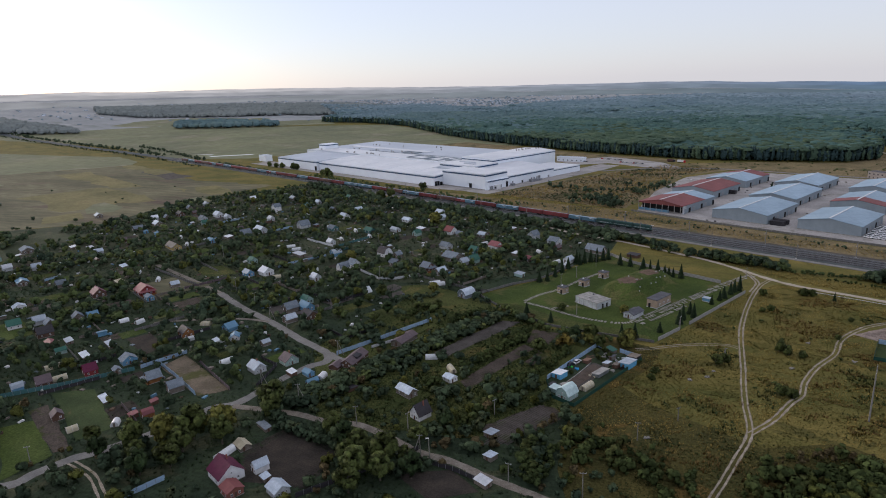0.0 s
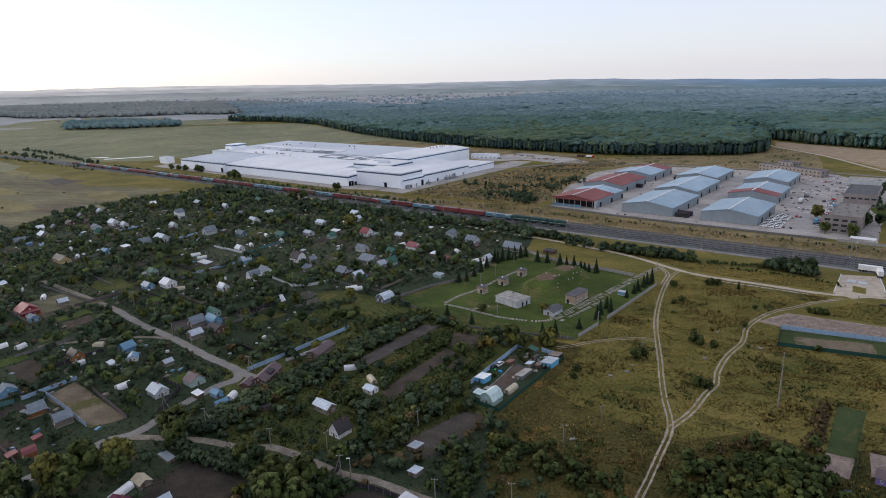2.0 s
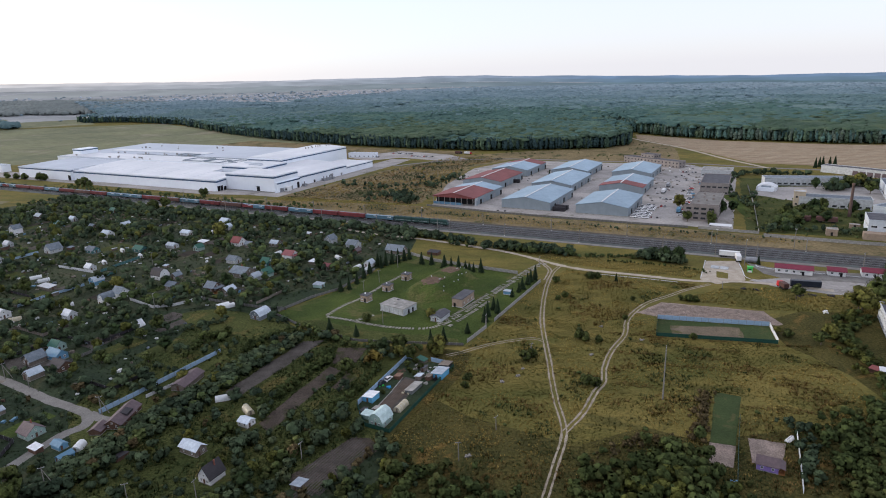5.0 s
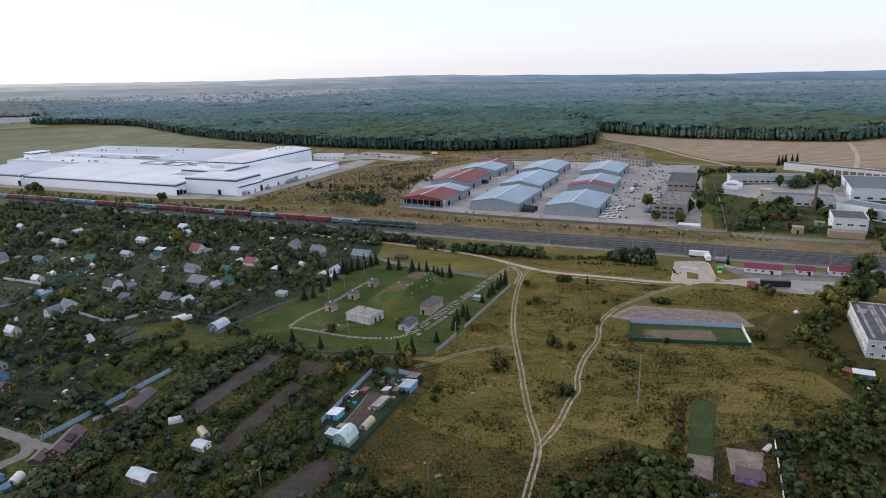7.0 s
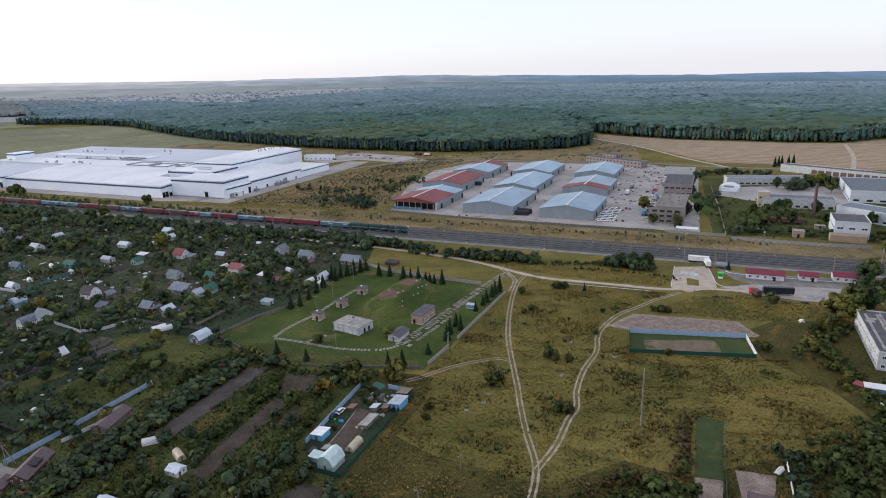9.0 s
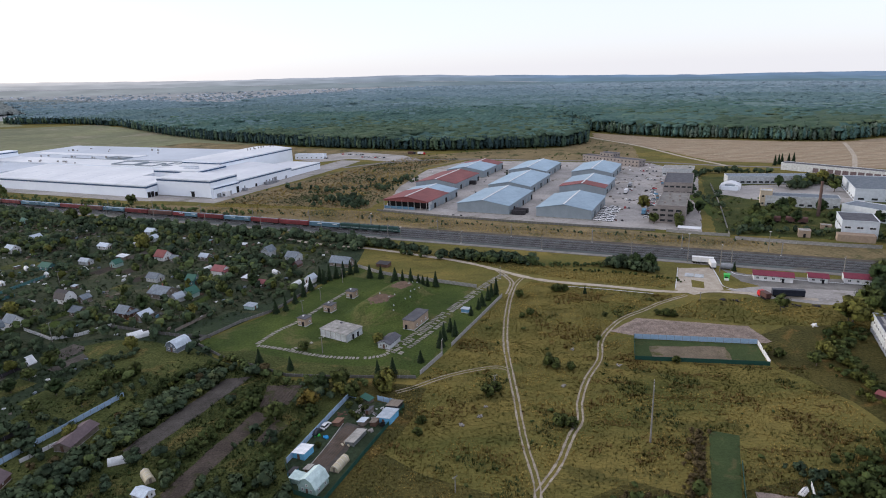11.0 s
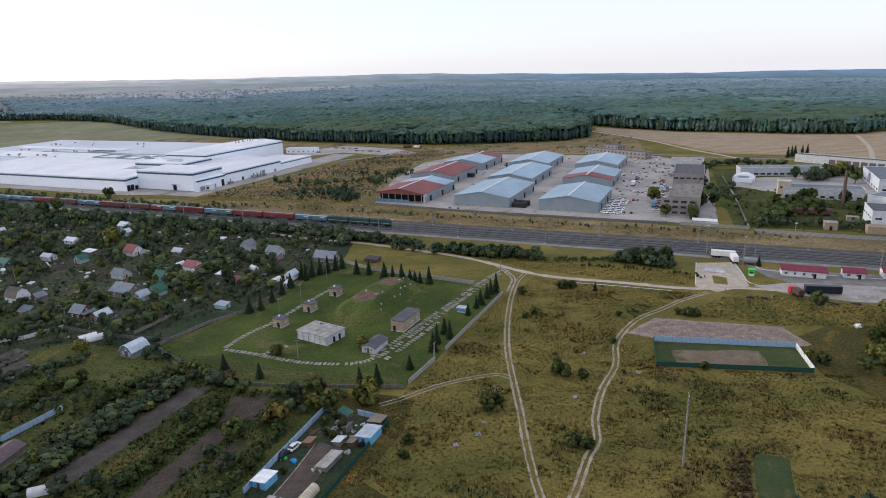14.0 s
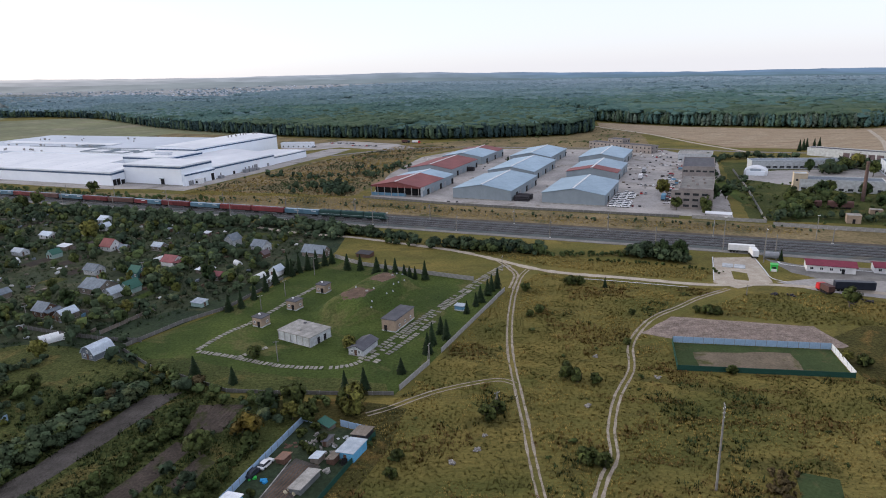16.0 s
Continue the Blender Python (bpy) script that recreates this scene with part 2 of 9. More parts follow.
    "red_roof": material("red_sheet_roof", (0.235, 0.08, 0.078), (0.18, 0.062, 0.06), 0.08, 0.8, rough=0.6, bump=0, dark=0.15),
    "ridge": material("pale_ridge_cap", (0.68, 0.69, 0.7), None, 0.3, 2, rough=0.5, bump=0, dark=0.05),
    # near-black for openings, their inner shade put into the colour
    "dark": material("dark_opening", (0.02, 0.02, 0.022), None, 0.5, 3, bump=0),
    "brick": material("buff_brick", (0.36, 0.28, 0.21), (0.29, 0.225, 0.17), 0.6, 5.0, bump=0.03, dark=0.15),
    "office_wall": material("pale_pinkish_brick", (0.292, 0.259, 0.241), (0.218, 0.196, 0.185), 0.3, 3.0, bump=0.03, dark=0.15),
    "chimney_brick": material("sooty_brown_brick", (0.15, 0.1, 0.085), (0.1, 0.07, 0.06), 0.6, 5.0, bump=0.03, dark=0.2),
    "cream": material("cream_plaster", (0.52, 0.44, 0.33), (0.42, 0.355, 0.265), 0.4, 3.0, bump=0.03, dark=0.15),
    "white_car": material("glossy_white_paint", (0.86, 0.86, 0.87), (0.8, 0.8, 0.81), 0.5, 4.0, rough=0.22, spec=0.6, bump=0, dark=0.03),
    "brick_red": material("red_brick", (0.27, 0.11, 0.08), (0.2, 0.085, 0.065), 0.6, 5.0, bump=0.03, dark=0.2),
    "whitewash": material("whitewashed_wall", (0.532, 0.555, 0.572), (0.361, 0.375, 0.382), 0.5, 3.0, bump=0.03, dark=0.2),
    "pale_plaster": material("pale_blue_white_plaster", (0.56, 0.6, 0.64), (0.46, 0.5, 0.54), 0.4, 3.0, bump=0.02, dark=0.15),
    "bitumen": material("bitumen_roof", (0.114, 0.115, 0.127), (0.0808, 0.082, 0.0935), 0.3, 2.0, bump=0.03, dark=0.2),
    "wood_grey": material("weathered_wood", (0.22, 0.19, 0.16), (0.14, 0.12, 0.1), 0.8, 4.0, bump=0.02, dark=0.2),
    "wood_orange": material("varnished_wood", (0.27, 0.125, 0.045), (0.2, 0.09, 0.035), 0.8, 4.0, bump=0.02, dark=0.2),
    "wood_brown": material("brown_painted_wood", (0.14, 0.085, 0.06), (0.1, 0.06, 0.045), 0.8, 4.0, bump=0.02, dark=0.2),
    "red_wall": material("red_painted_boards", (0.26, 0.05, 0.05), (0.2, 0.04, 0.04), 0.8, 4.0, bump=0.02, dark=0.15),
    "green_wall": material("pale_green_boards", (0.33, 0.44, 0.4), (0.27, 0.37, 0.335), 0.8, 4.0, bump=0.02, dark=0.12),
    "teal_wall": material("teal_boards", (0.08, 0.18, 0.18), (0.065, 0.15, 0.15), 0.8, 4.0, bump=0.02, dark=0.12),
    "dkgreen": material("dark_green_sheet", (0.025, 0.075, 0.055), (0.02, 0.06, 0.045), 0.5, 3.0, rough=0.6, bump=0, dark=0.15),
    "blue_wall": material("sky_blue_boards", (0.15, 0.3, 0.44), (0.12, 0.25, 0.37), 0.8, 4.0, bump=0.02, dark=0.12),
    "bright_blue": material("bright_sky_blue_boards", (0.16, 0.42, 0.64), (0.12, 0.34, 0.54), 0.8, 4.0, bump=0.02, dark=0.12),
    "yellow_wall": material("yellow_boards", (0.5, 0.38, 0.16), (0.42, 0.31, 0.13), 0.8, 4.0, bump=0.02, dark=0.15),
    "purple_wall": material("violet_boards", (0.24, 0.17, 0.42), (0.2, 0.14, 0.35), 0.8, 4.0, bump=0.02, dark=0.1),
    "zinc": material("pale_zinc_roof", (0.47, 0.53, 0.59), (0.34, 0.39, 0.45), 0.5, 3.0, rough=0.65, metal=0.0, spec=0.2, bump=0.01, dark=0.15, per_object=0.25),
    "tin_white": material("white_tin_roof", (0.68, 0.7, 0.73), (0.52, 0.55, 0.58), 0.5, 3.0, rough=0.7, spec=0.12, bump=0.01, dark=0.15, per_object=0.2),
    "mint_roof": material("mint_white_sheet_roof", (0.52, 0.64, 0.63), (0.4, 0.51, 0.51), 0.5, 3.0, rough=0.6, spec=0.2, bump=0.01, dark=0.15),
    "slate": material("grey_slate_sheet_roof", (0.195, 0.225, 0.258), (0.131, 0.155, 0.18), 0.5, 3.0, bump=0.02, dark=0.2, per_object=0.2),
    "brown_roof": material("brown_sheet_roof", (0.137, 0.104, 0.112), (0.104, 0.0806, 0.0869), 0.5, 3.0, rough=0.6, bump=0.01, dark=0.15),
    "maroon_roof": material("maroon_sheet_roof", (0.115, 0.022, 0.052), (0.085, 0.018, 0.04), 0.5, 3.0, rough=0.6, bump=0.01, dark=0.15),
    "crimson_roof": material("crimson_sheet_roof", (0.2, 0.04, 0.065), (0.155, 0.034, 0.054), 0.5, 3.0, rough=0.6, bump=0.01, dark=0.15),
    "pink_roof": material("faded_red_roof", (0.26, 0.1, 0.105), (0.2, 0.08, 0.085), 0.5, 3.0, rough=0.6, bump=0.01, dark=0.15),
    "dark_roof": material("dark_sheet_roof", (0.055, 0.05, 0.055), (0.04, 0.038, 0.042), 0.5, 3.0, rough=0.6, bump=0.01, dark=0.15),
    "green_roof": material("dark_green_roof", (0.05, 0.13, 0.1), (0.04, 0.11, 0.085), 0.5, 3.0, rough=0.6, bump=0.01, dark=0.15),
    "blue_roof": material("blue_sheet_roof", (0.144, 0.264, 0.368), (0.115, 0.216, 0.312), 0.5, 3.0, rough=0.5, bump=0.01, dark=0.12),
    "film": material("greenhouse_film", (0.7, 0.72, 0.73), (0.56, 0.58, 0.59), 0.5, 3.0, rough=0.35, bump=0.01, dark=0.12, per_object=0.12),
    "rust_sheet": material("rusty_roof_sheet", (0.26, 0.145, 0.095), (0.18, 0.12, 0.095), 0.9, 4.0, rough=0.8, bump=0.01, dark=0.3),
    "glass_grey": material("dusty_glass_and_sheet", (0.2, 0.21, 0.21), (0.12, 0.13, 0.13), 0.8, 3.0, rough=0.4, bump=0.01, dark=0.25),
    "film_beige": material("yellowed_film", (0.5, 0.45, 0.32), (0.4, 0.36, 0.26), 0.5, 3.0, rough=0.4, bump=0.01, dark=0.12),
    "blue_fence": material("pale_blue_fence_sheet", (0.34, 0.46, 0.6), (0.27, 0.38, 0.51), 0.4, 3.0, rough=0.5, bump=0.01, dark=0.12),
    "grey_fence": material("grey_board_fence", (0.18, 0.175, 0.165), (0.12, 0.116, 0.108), 0.4, 3.0, bump=0.02, dark=0.25),
    "white_fence": material("white_fence_panel", (0.68, 0.69, 0.7), (0.55, 0.56, 0.58), 0.4, 3.0, bump=0.01, dark=0.12),
    "pole": material("grey_pole", (0.25, 0.24, 0.22), (0.18, 0.17, 0.155), 1.0, 5.0, bump=0.01, dark=0.15),
    "steel": material("dull_steel", (0.3, 0.31, 0.33), None, 1.0, 5.0, rough=0.45, metal=0.6, bump=0, dark=0.12),
    "loco": material("dark_green_locomotive_paint", (0.035, 0.075, 0.07), (0.028, 0.06, 0.055), 0.4, 3.0, rough=0.5, bump=0, dark=0.2),
    "cont_red": material("rust_red_wagon_paint", (0.19, 0.042, 0.046), (0.13, 0.036, 0.038), 0.3, 2.5, rough=0.6, bump=0, dark=0.2, per_object=0.25),
    "cont_blue": material("blue_container_paint", (0.105, 0.19, 0.245), (0.08, 0.15, 0.2), 0.3, 2.5, rough=0.55, bump=0, dark=0.15, per_object=0.2),
    "cont_brown": material("brown_wagon_paint", (0.13, 0.07, 0.06), (0.1, 0.055, 0.05), 0.3, 2.5, rough=0.6, bump=0, dark=0.2, per_object=0.2),
    "white_paint": material("white_paint", (0.76, 0.76, 0.76), (0.65, 0.65, 0.65), 0.5, 4.0, rough=0.4, bump=0, dark=0.05),
    "grey_paint": material("silver_grey_paint", (0.32, 0.33, 0.35), None, 0.5, 4.0, rough=0.35, metal=0.3, bump=0, dark=0.05),
    "dark_paint": material("dark_car_paint", (0.03, 0.035, 0.05), None, 0.5, 4.0, rough=0.3, bump=0, dark=0.05),
    "red_paint": material("red_paint", (0.5, 0.03, 0.035), None, 0.5, 4.0, rough=0.4, bump=0, dark=0.1),
    "green_paint": material("bright_green_paint", (0.08, 0.55, 0.1), None, 0.5, 4.0, rough=0.4, bump=0, dark=0.08),
    "blue_tarp": material("bright_blue_sheet", (0.05, 0.3, 0.62), None, 0.8, 4.0, rough=0.5, bump=0.02, dark=0.15),
    "tyre": material("black_rubber", (0.02, 0.02, 0.02), None, 1, 5, bump=0),
    "scrap": material("mixed_scrap", (0.32, 0.3, 0.275), (0.1, 0.095, 0.09), 1.2, 5, bump=0.05, dark=0.4, island=0.6),
    "water": material("still_water", (0.05, 0.06, 0.06), None, 0.1, 1, rough=0.03, bump=0, spec=0.9),
    "glass": glass_material(),
    "leaf": material("broad_leaves", (0.0887, 0.105, 0.0282), (0.0487, 0.0668, 0.019), 0.6, 2.2, bump=0.5, dark=0.6, island=0.35, per_object=0.2, spec=0.15),
    "leaf_b": material("dark_leaves", (0.047, 0.0712, 0.0249), (0.0281, 0.0486, 0.0176), 0.6, 2.2, bump=0.5, dark=0.6, island=0.35, per_object=0.2, spec=0.15),
    "leaf_y": material("yellowing_leaves", (0.164, 0.157, 0.0345), (0.0942, 0.0974, 0.0241), 0.6, 2.2, bump=0.5, dark=0.55, island=0.35, per_object=0.15, spec=0.15),
    "hedge": material("mixed_shrub_leaves", (0.0638, 0.0874, 0.0454), (0.0333, 0.0506, 0.0322), 0.045, 1.6, bump=0.35, dark=0.42, island=0.45, **W, c=(0.0907, 0.104, 0.0491), c_scale=0.1, c_from=0.57),
    "needle": material("spruce_needles", (0.0195, 0.0338, 0.0135), (0.0128, 0.0232, 0.00975), 0.8, 4.0, bump=0.1, dark=0.35, island=0.3, per_object=0.15, spec=0.12),
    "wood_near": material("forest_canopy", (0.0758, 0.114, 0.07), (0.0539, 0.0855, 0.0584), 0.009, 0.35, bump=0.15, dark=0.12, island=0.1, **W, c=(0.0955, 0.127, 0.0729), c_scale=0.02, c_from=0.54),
    # darker leaves for the forest front, its shade put into the colour
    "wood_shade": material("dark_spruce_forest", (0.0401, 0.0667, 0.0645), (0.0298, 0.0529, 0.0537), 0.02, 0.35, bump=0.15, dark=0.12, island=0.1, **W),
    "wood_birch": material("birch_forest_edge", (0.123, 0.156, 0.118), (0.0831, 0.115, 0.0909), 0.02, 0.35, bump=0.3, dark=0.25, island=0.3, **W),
    # farther forest bands: haze painted into the colours, paler and bluer with distance
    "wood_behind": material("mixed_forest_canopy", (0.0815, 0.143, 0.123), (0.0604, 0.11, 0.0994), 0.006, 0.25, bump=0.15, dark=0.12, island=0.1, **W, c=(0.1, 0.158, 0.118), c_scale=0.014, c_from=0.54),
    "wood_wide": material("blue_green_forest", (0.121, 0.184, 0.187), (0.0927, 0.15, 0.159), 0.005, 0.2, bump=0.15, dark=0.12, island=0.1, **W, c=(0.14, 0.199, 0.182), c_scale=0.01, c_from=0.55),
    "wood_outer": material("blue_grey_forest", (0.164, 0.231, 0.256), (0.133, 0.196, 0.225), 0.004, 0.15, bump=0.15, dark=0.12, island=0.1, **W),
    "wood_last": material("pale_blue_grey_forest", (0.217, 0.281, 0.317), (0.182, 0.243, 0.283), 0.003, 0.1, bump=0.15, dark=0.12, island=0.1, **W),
    # western woods, with a warmer haze put into the colour
    "wood_haze": material("dusty_far_woods", (0.216, 0.24, 0.227), (0.17, 0.194, 0.189), 0.004, 0.15, bump=0.15, dark=0.12, island=0.1, **W),
    "bark": material("grey_bark", (0.15, 0.125, 0.1), (0.09, 0.075, 0.06), 2.0, 8.0, bump=0.03, dark=0.3),
    "tuft": material("tall_grass", (0.204, 0.177, 0.053), (0.099, 0.108, 0.0326), 0.03, 0.7, bump=0, dark=0.25, island=0.12, stretch=(0.6, 1.6, 1, 12), **W, c=(0.0909, 0.0883, 0.0292), c_scale=0.06, c_from=0.54),
    "leaf_gold": material("golden_leaves", (0.162, 0.12, 0.0231), (0.103, 0.081, 0.0185), 0.6, 2.2, bump=0.5, dark=0.5, island=0.35, spec=0.15),
    "brown_weed": material("brown_weeds", (0.212, 0.133, 0.0522), (0.125, 0.088, 0.0341), 0.06, 0.9, bump=0, dark=0.4, island=0.3, **W),
    "weed": material("rank_weeds", (0.0466, 0.075, 0.0281), (0.0243, 0.0426, 0.0185), 0.05, 1.0, bump=0, dark=0.4, island=0.2, **W, c=(0.0767, 0.0837, 0.0359), c_scale=0.08, c_from=0.56),
    "straw": material("straw_grass", (0.428, 0.303, 0.0917), (0.258, 0.2, 0.0619), 0.05, 0.7, bump=0, dark=0.25, island=0.15, stretch=(0.6, 1.6, 1, 12), **W, c=(0.188, 0.157, 0.048), c_scale=0.1, c_from=0.54),
}
# haze as emission: warm in the west, blue in the east, stronger farther off
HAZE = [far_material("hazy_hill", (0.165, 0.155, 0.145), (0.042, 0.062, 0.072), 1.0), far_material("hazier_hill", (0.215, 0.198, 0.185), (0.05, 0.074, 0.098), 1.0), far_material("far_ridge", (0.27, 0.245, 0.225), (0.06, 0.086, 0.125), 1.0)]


# ---- mesh helpers ----
class Geo:
    """Vertices and faces of one mesh, gathered from simple solids."""

    def __init__(self):
        self.v, self.f = [], []

    def add(self, verts, faces):
        n = len(self.v)
        self.v += [tuple(p) for p in verts]
        self.f += [tuple(n + i for i in face) for face in faces]
        return self

    def box(self, x0, y0, z0, x1, y1, z1):
        return self.add([(x0, y0, z0), (x1, y0, z0), (x1, y1, z0), (x0, y1, z0), (x0, y0, z1), (x1, y0, z1), (x1, y1, z1), (x0, y1, z1)],
                        [(0, 3, 2, 1), (4, 5, 6, 7), (0, 1, 5, 4), (1, 2, 6, 5), (2, 3, 7, 6), (3, 0, 4, 7)])

    def slope(self, a, b, c, d, thick):
        """A sheet with four upper corners, thick metres deep."""
        low = [(p[0], p[1], p[2] - thick) for p in (a, b, c, d)]
        return self.add([a, b, c, d, *low], [(0, 1, 2, 3), (7, 6, 5, 4), (0, 4, 5, 1), (1, 5, 6, 2), (2, 6, 7, 3), (3, 7, 4, 0)])

    def prism(self, profile, y0, y1):
        """A closed profile of (x, z), drawn along y."""
        n = len(profile)
        vs = [(x, y0, z) for x, z in profile] + [(x, y1, z) for x, z in profile]
        fs = [tuple(range(n)), tuple(range(2 * n - 1, n - 1, -1))]
        fs += [(i, n + i, n + (i + 1) % n, (i + 1) % n) for i in range(n)]
        return self.add(vs, fs)

    def tube(self, a, b, r0, r1, sides=6):
        a, b = Vector(a), Vector(b)
        q = (b - a).to_track_quat("Z", "Y")
        ring = [(math.cos(2 * math.pi * i / sides), math.sin(2 * math.pi * i / sides)) for i in range(sides)]
        vs = [a + q @ Vector((c * r0, s * r0, 0)) for c, s in ring] + [b + q @ Vector((c * r1, s * r1, 0)) for c, s in ring]
        fs = [(i, (i + 1) % sides, sides + (i + 1) % sides, sides + i) for i in range(sides)]
        return self.add(vs, [*fs, tuple(range(sides - 1, -1, -1)), tuple(range(sides, 2 * sides))])

    def mesh(self, name, mat):
        me = bpy.data.meshes.new(name)
        me.from_pydata(self.v, [], self.f)
        me.materials.append(M[mat] if isinstance(mat, str) else mat)
        me.update()
        return me


def part(name, geo, mat, parent=None, label=""):
    """One mesh object; under a thing or part, or on its own."""
    ob = new(name, geo.mesh(name, mat) if isinstance(geo, Geo) else geo)
    if parent:
        ob.parent = parent
    return tagged(ob, label)


def thing(name, x, y, turn, label, category, group="", z=0.0, kind=""):
    ob = new(name)
    ob.matrix_basis = pose(x, y, z, 0, 0, turn)
    return tagged(ob, label, category, group, kind)


def tri_mesh(name, verts, tris, mat, normals=None):
    me = bpy.data.meshes.new(name)
    me.vertices.add(len(verts))
    me.vertices.foreach_set("co", np.ascontiguousarray(verts, dtype=np.float32).ravel())
    me.loops.add(3 * len(tris))
    me.loops.foreach_set("vertex_index", np.ascontiguousarray(tris, dtype=np.int32).ravel())
    me.polygons.add(len(tris))
    me.polygons.foreach_set("loop_start", np.arange(0, 3 * len(tris), 3, dtype=np.int32))
    me.polygons.foreach_set("use_smooth", np.ones(len(tris), dtype=bool))
    me.update(calc_edges=True)
    if normals is not None:
        me.normals_split_custom_set_from_vertices(normals)
    me.materials.append(M[mat])
    return me


def leaf_normals(v, seed, up=0.45, loose=0.38):
    """Normals that follow the whole crown, not each leaf, so that foliage shades as one soft mass."""
    r = np.random.default_rng(seed)
    n = v - np.array([*v.mean(0)[:2], v[:, 2].min() + 0.42 * np.ptp(v[:, 2])])
    n = n / (np.abs(n).max(0) + 1e-6)
    n = n / (np.linalg.norm(n, axis=1, keepdims=True) + 1e-6) + np.array([0, 0, up]) + r.normal(size=v.shape) * loose
    return n / (np.linalg.norm(n, axis=1, keepdims=True) + 1e-6)


def blade_normals(v, seed):
    """Grass takes the light of the ground that it stands on."""
    r = np.random.default_rng(seed)
    n = np.repeat(r.normal(size=(len(v) // 3, 3)) * 0.4, 3, axis=0) + np.array([0, 0, 1.0])
    return n / np.linalg.norm(n, axis=1, keepdims=True)


# ---- terrain ----
RIM = [(-180, 60), (-75, 120), (-58, 118), (-35, 92), (-23, 68), (0, 46), (12, 8), (35, -20), (60, -25), (180, 0)]


def terrain(x, y):
    """The height of the ground: level round the settlement, rising to low hills far off."""
    x, y = np.asarray(x, float), np.asarray(y, float)
    s = np.clip((np.hypot(x, y) - 1200) / 3700, 0, 1)
    return np.interp(np.degrees(np.arctan2(x, y)), [a for a, _ in RIM], [b for _, b in RIM]) * s * s * (3 - 2 * s)


def inside(px, py, poly):
    px, py = np.asarray(px), np.asarray(py)
    odd = np.zeros(px.shape, bool)
    for (x0, y0), (x1, y1) in zip(poly, poly[1:] + poly[:1]):
        hit = (y0 > py) != (y1 > py)
        odd ^= hit & (px < (x1 - x0) * (py - y0) / ((y1 - y0) or 1e-9) + x0)
    return odd


def smooth(points, steps=6, closed=False):
    """A rounded line through the points."""
    p = [Vector((*q, 0)) for q in points]
    n, out = len(p), []
    for i in range(n if closed else n - 1):
        a, b, c, d = (p[(i + k) % n] if closed else p[min(max(i + k, 0), n - 1)] for k in (-1, 0, 1, 2))
        for s in range(steps):
            t = s / steps
            out.append(0.5 * (2 * b + (c - a) * t + (2 * a - 5 * b + 4 * c - d) * t * t + (3 * b - a - 3 * c + d) * t ** 3))
    return out if closed else [*out, p[-1]]


def ribbon(geo, line, width, z, wobble=0.15, shift=0.0):
    """A strip along a line of vectors, with slightly uneven edges."""
    left, right = [], []
    for i, p in enumerate(line):
        d = (line[min(i + 1, len(line) - 1)] - line[max(i - 1, 0)]).normalized()
        n = Vector((-d.y, d.x, 0))
        w = width / 2 * (1 + wobble * noise.noise(p * 0.2))
        for side, where in ((1, left), (-1, right)):
            q = p + n * (side * w * (1 + wobble * noise.noise(p * 0.35 + Vector((side * 9, 0, 3)))) + shift)
            where.append((q.x, q.y, float(terrain(q.x, q.y)) + z))
    n = len(left)
    return geo.add(left + right, [(i, n + i, n + i + 1, i + 1) for i in range(n - 1)])


def patch(name, points, mat, label, z=0.02, rough=1.5, category="ground", steps=8, rounded=False):
    """A piece of ground with its own cover, with an uneven edge."""
    line = smooth(points, steps, True) if rounded else []
    if not rounded:
        for a, b in zip(points, points[1:] + points[:1]):
            n = max(1, int(math.dist(a, b) / max(3.0, rough * 2)))
            line += [Vector((a[0] + (b[0] - a[0]) * i / n, a[1] + (b[1] - a[1]) * i / n, 0)) for i in range(n)]
    bm = bmesh.new()
    vs = []
    for p in line:
        x, y = p.x + rough * noise.noise(p * 0.13), p.y + rough * noise.noise(p * 0.13 + Vector((50, 7, 0)))
        vs.append(bm.verts.new((x, y, float(terrain(x, y)) + z)))
    face = bm.faces.new(vs)
    if face.normal.z < 0 or face.calc_area() and (face.normal_update() or face.normal.z < 0):
        face.normal_flip()
    bmesh.ops.triangulate(bm, faces=bm.faces[:])
    me = bpy.data.meshes.new(name)
    bm.to_mesh(me)
    bm.free()
    me.materials.append(M[mat])
    return tagged(new(name, me), label, category, kind="structure")


# ---- ground ----
rings = [0, 150, 300, 600, 900, 1200, *range(1300, 4901, 120)]
az = np.radians(np.arange(0, 360, 3))
gv = [(0.0, 0.0, 0.0)]
gf = []
for i, r in enumerate(rings[1:]):
    xs, ys = r * np.sin(az), r * np.cos(az)
    gv += list(zip(xs.tolist(), ys.tolist(), terrain(xs, ys).tolist()))
    for k in range(120):
        a, b = 1 + i * 120 + k, 1 + i * 120 + (k + 1) % 120
        gf.append((0, b, a) if i == 0 else (a - 120, b - 120, b, a)[::-1])
part("ground", Geo().add(gv, gf), "meadow", label="rough meadow of olive and straw-coloured grass")
tagged(bpy.data.objects["ground"], category="ground", kind="structure")

# ---- pieces of ground ----
BARE = []       # outlines of plots that stay free of shrubs
VILLAGE = [(-640, 40), (-600, 240), (-556, 293), (-483, 345), (-500, 423), (-482, 492), (-424, 572), (-292, 515), (-150, 452), (-50, 402),
           (-48, 385), (-50, 353), (-82, 290), (-104, 256), (-88, 238), (-60, 221), (-34, 212), (-36, 152), (-12, 110), (0, 60), (-60, 10), (-300, -40)]
COMPOUND = [(-104, 255), (-88, 240), (-59, 222.6), (-44, 220.5), (-11.4, 217.5), (-1.7, 235.4), (28, 297), (16.5, 310.8), (-2, 320.4), (-33.5, 337.8), (-49, 353), (-80, 287.7)]
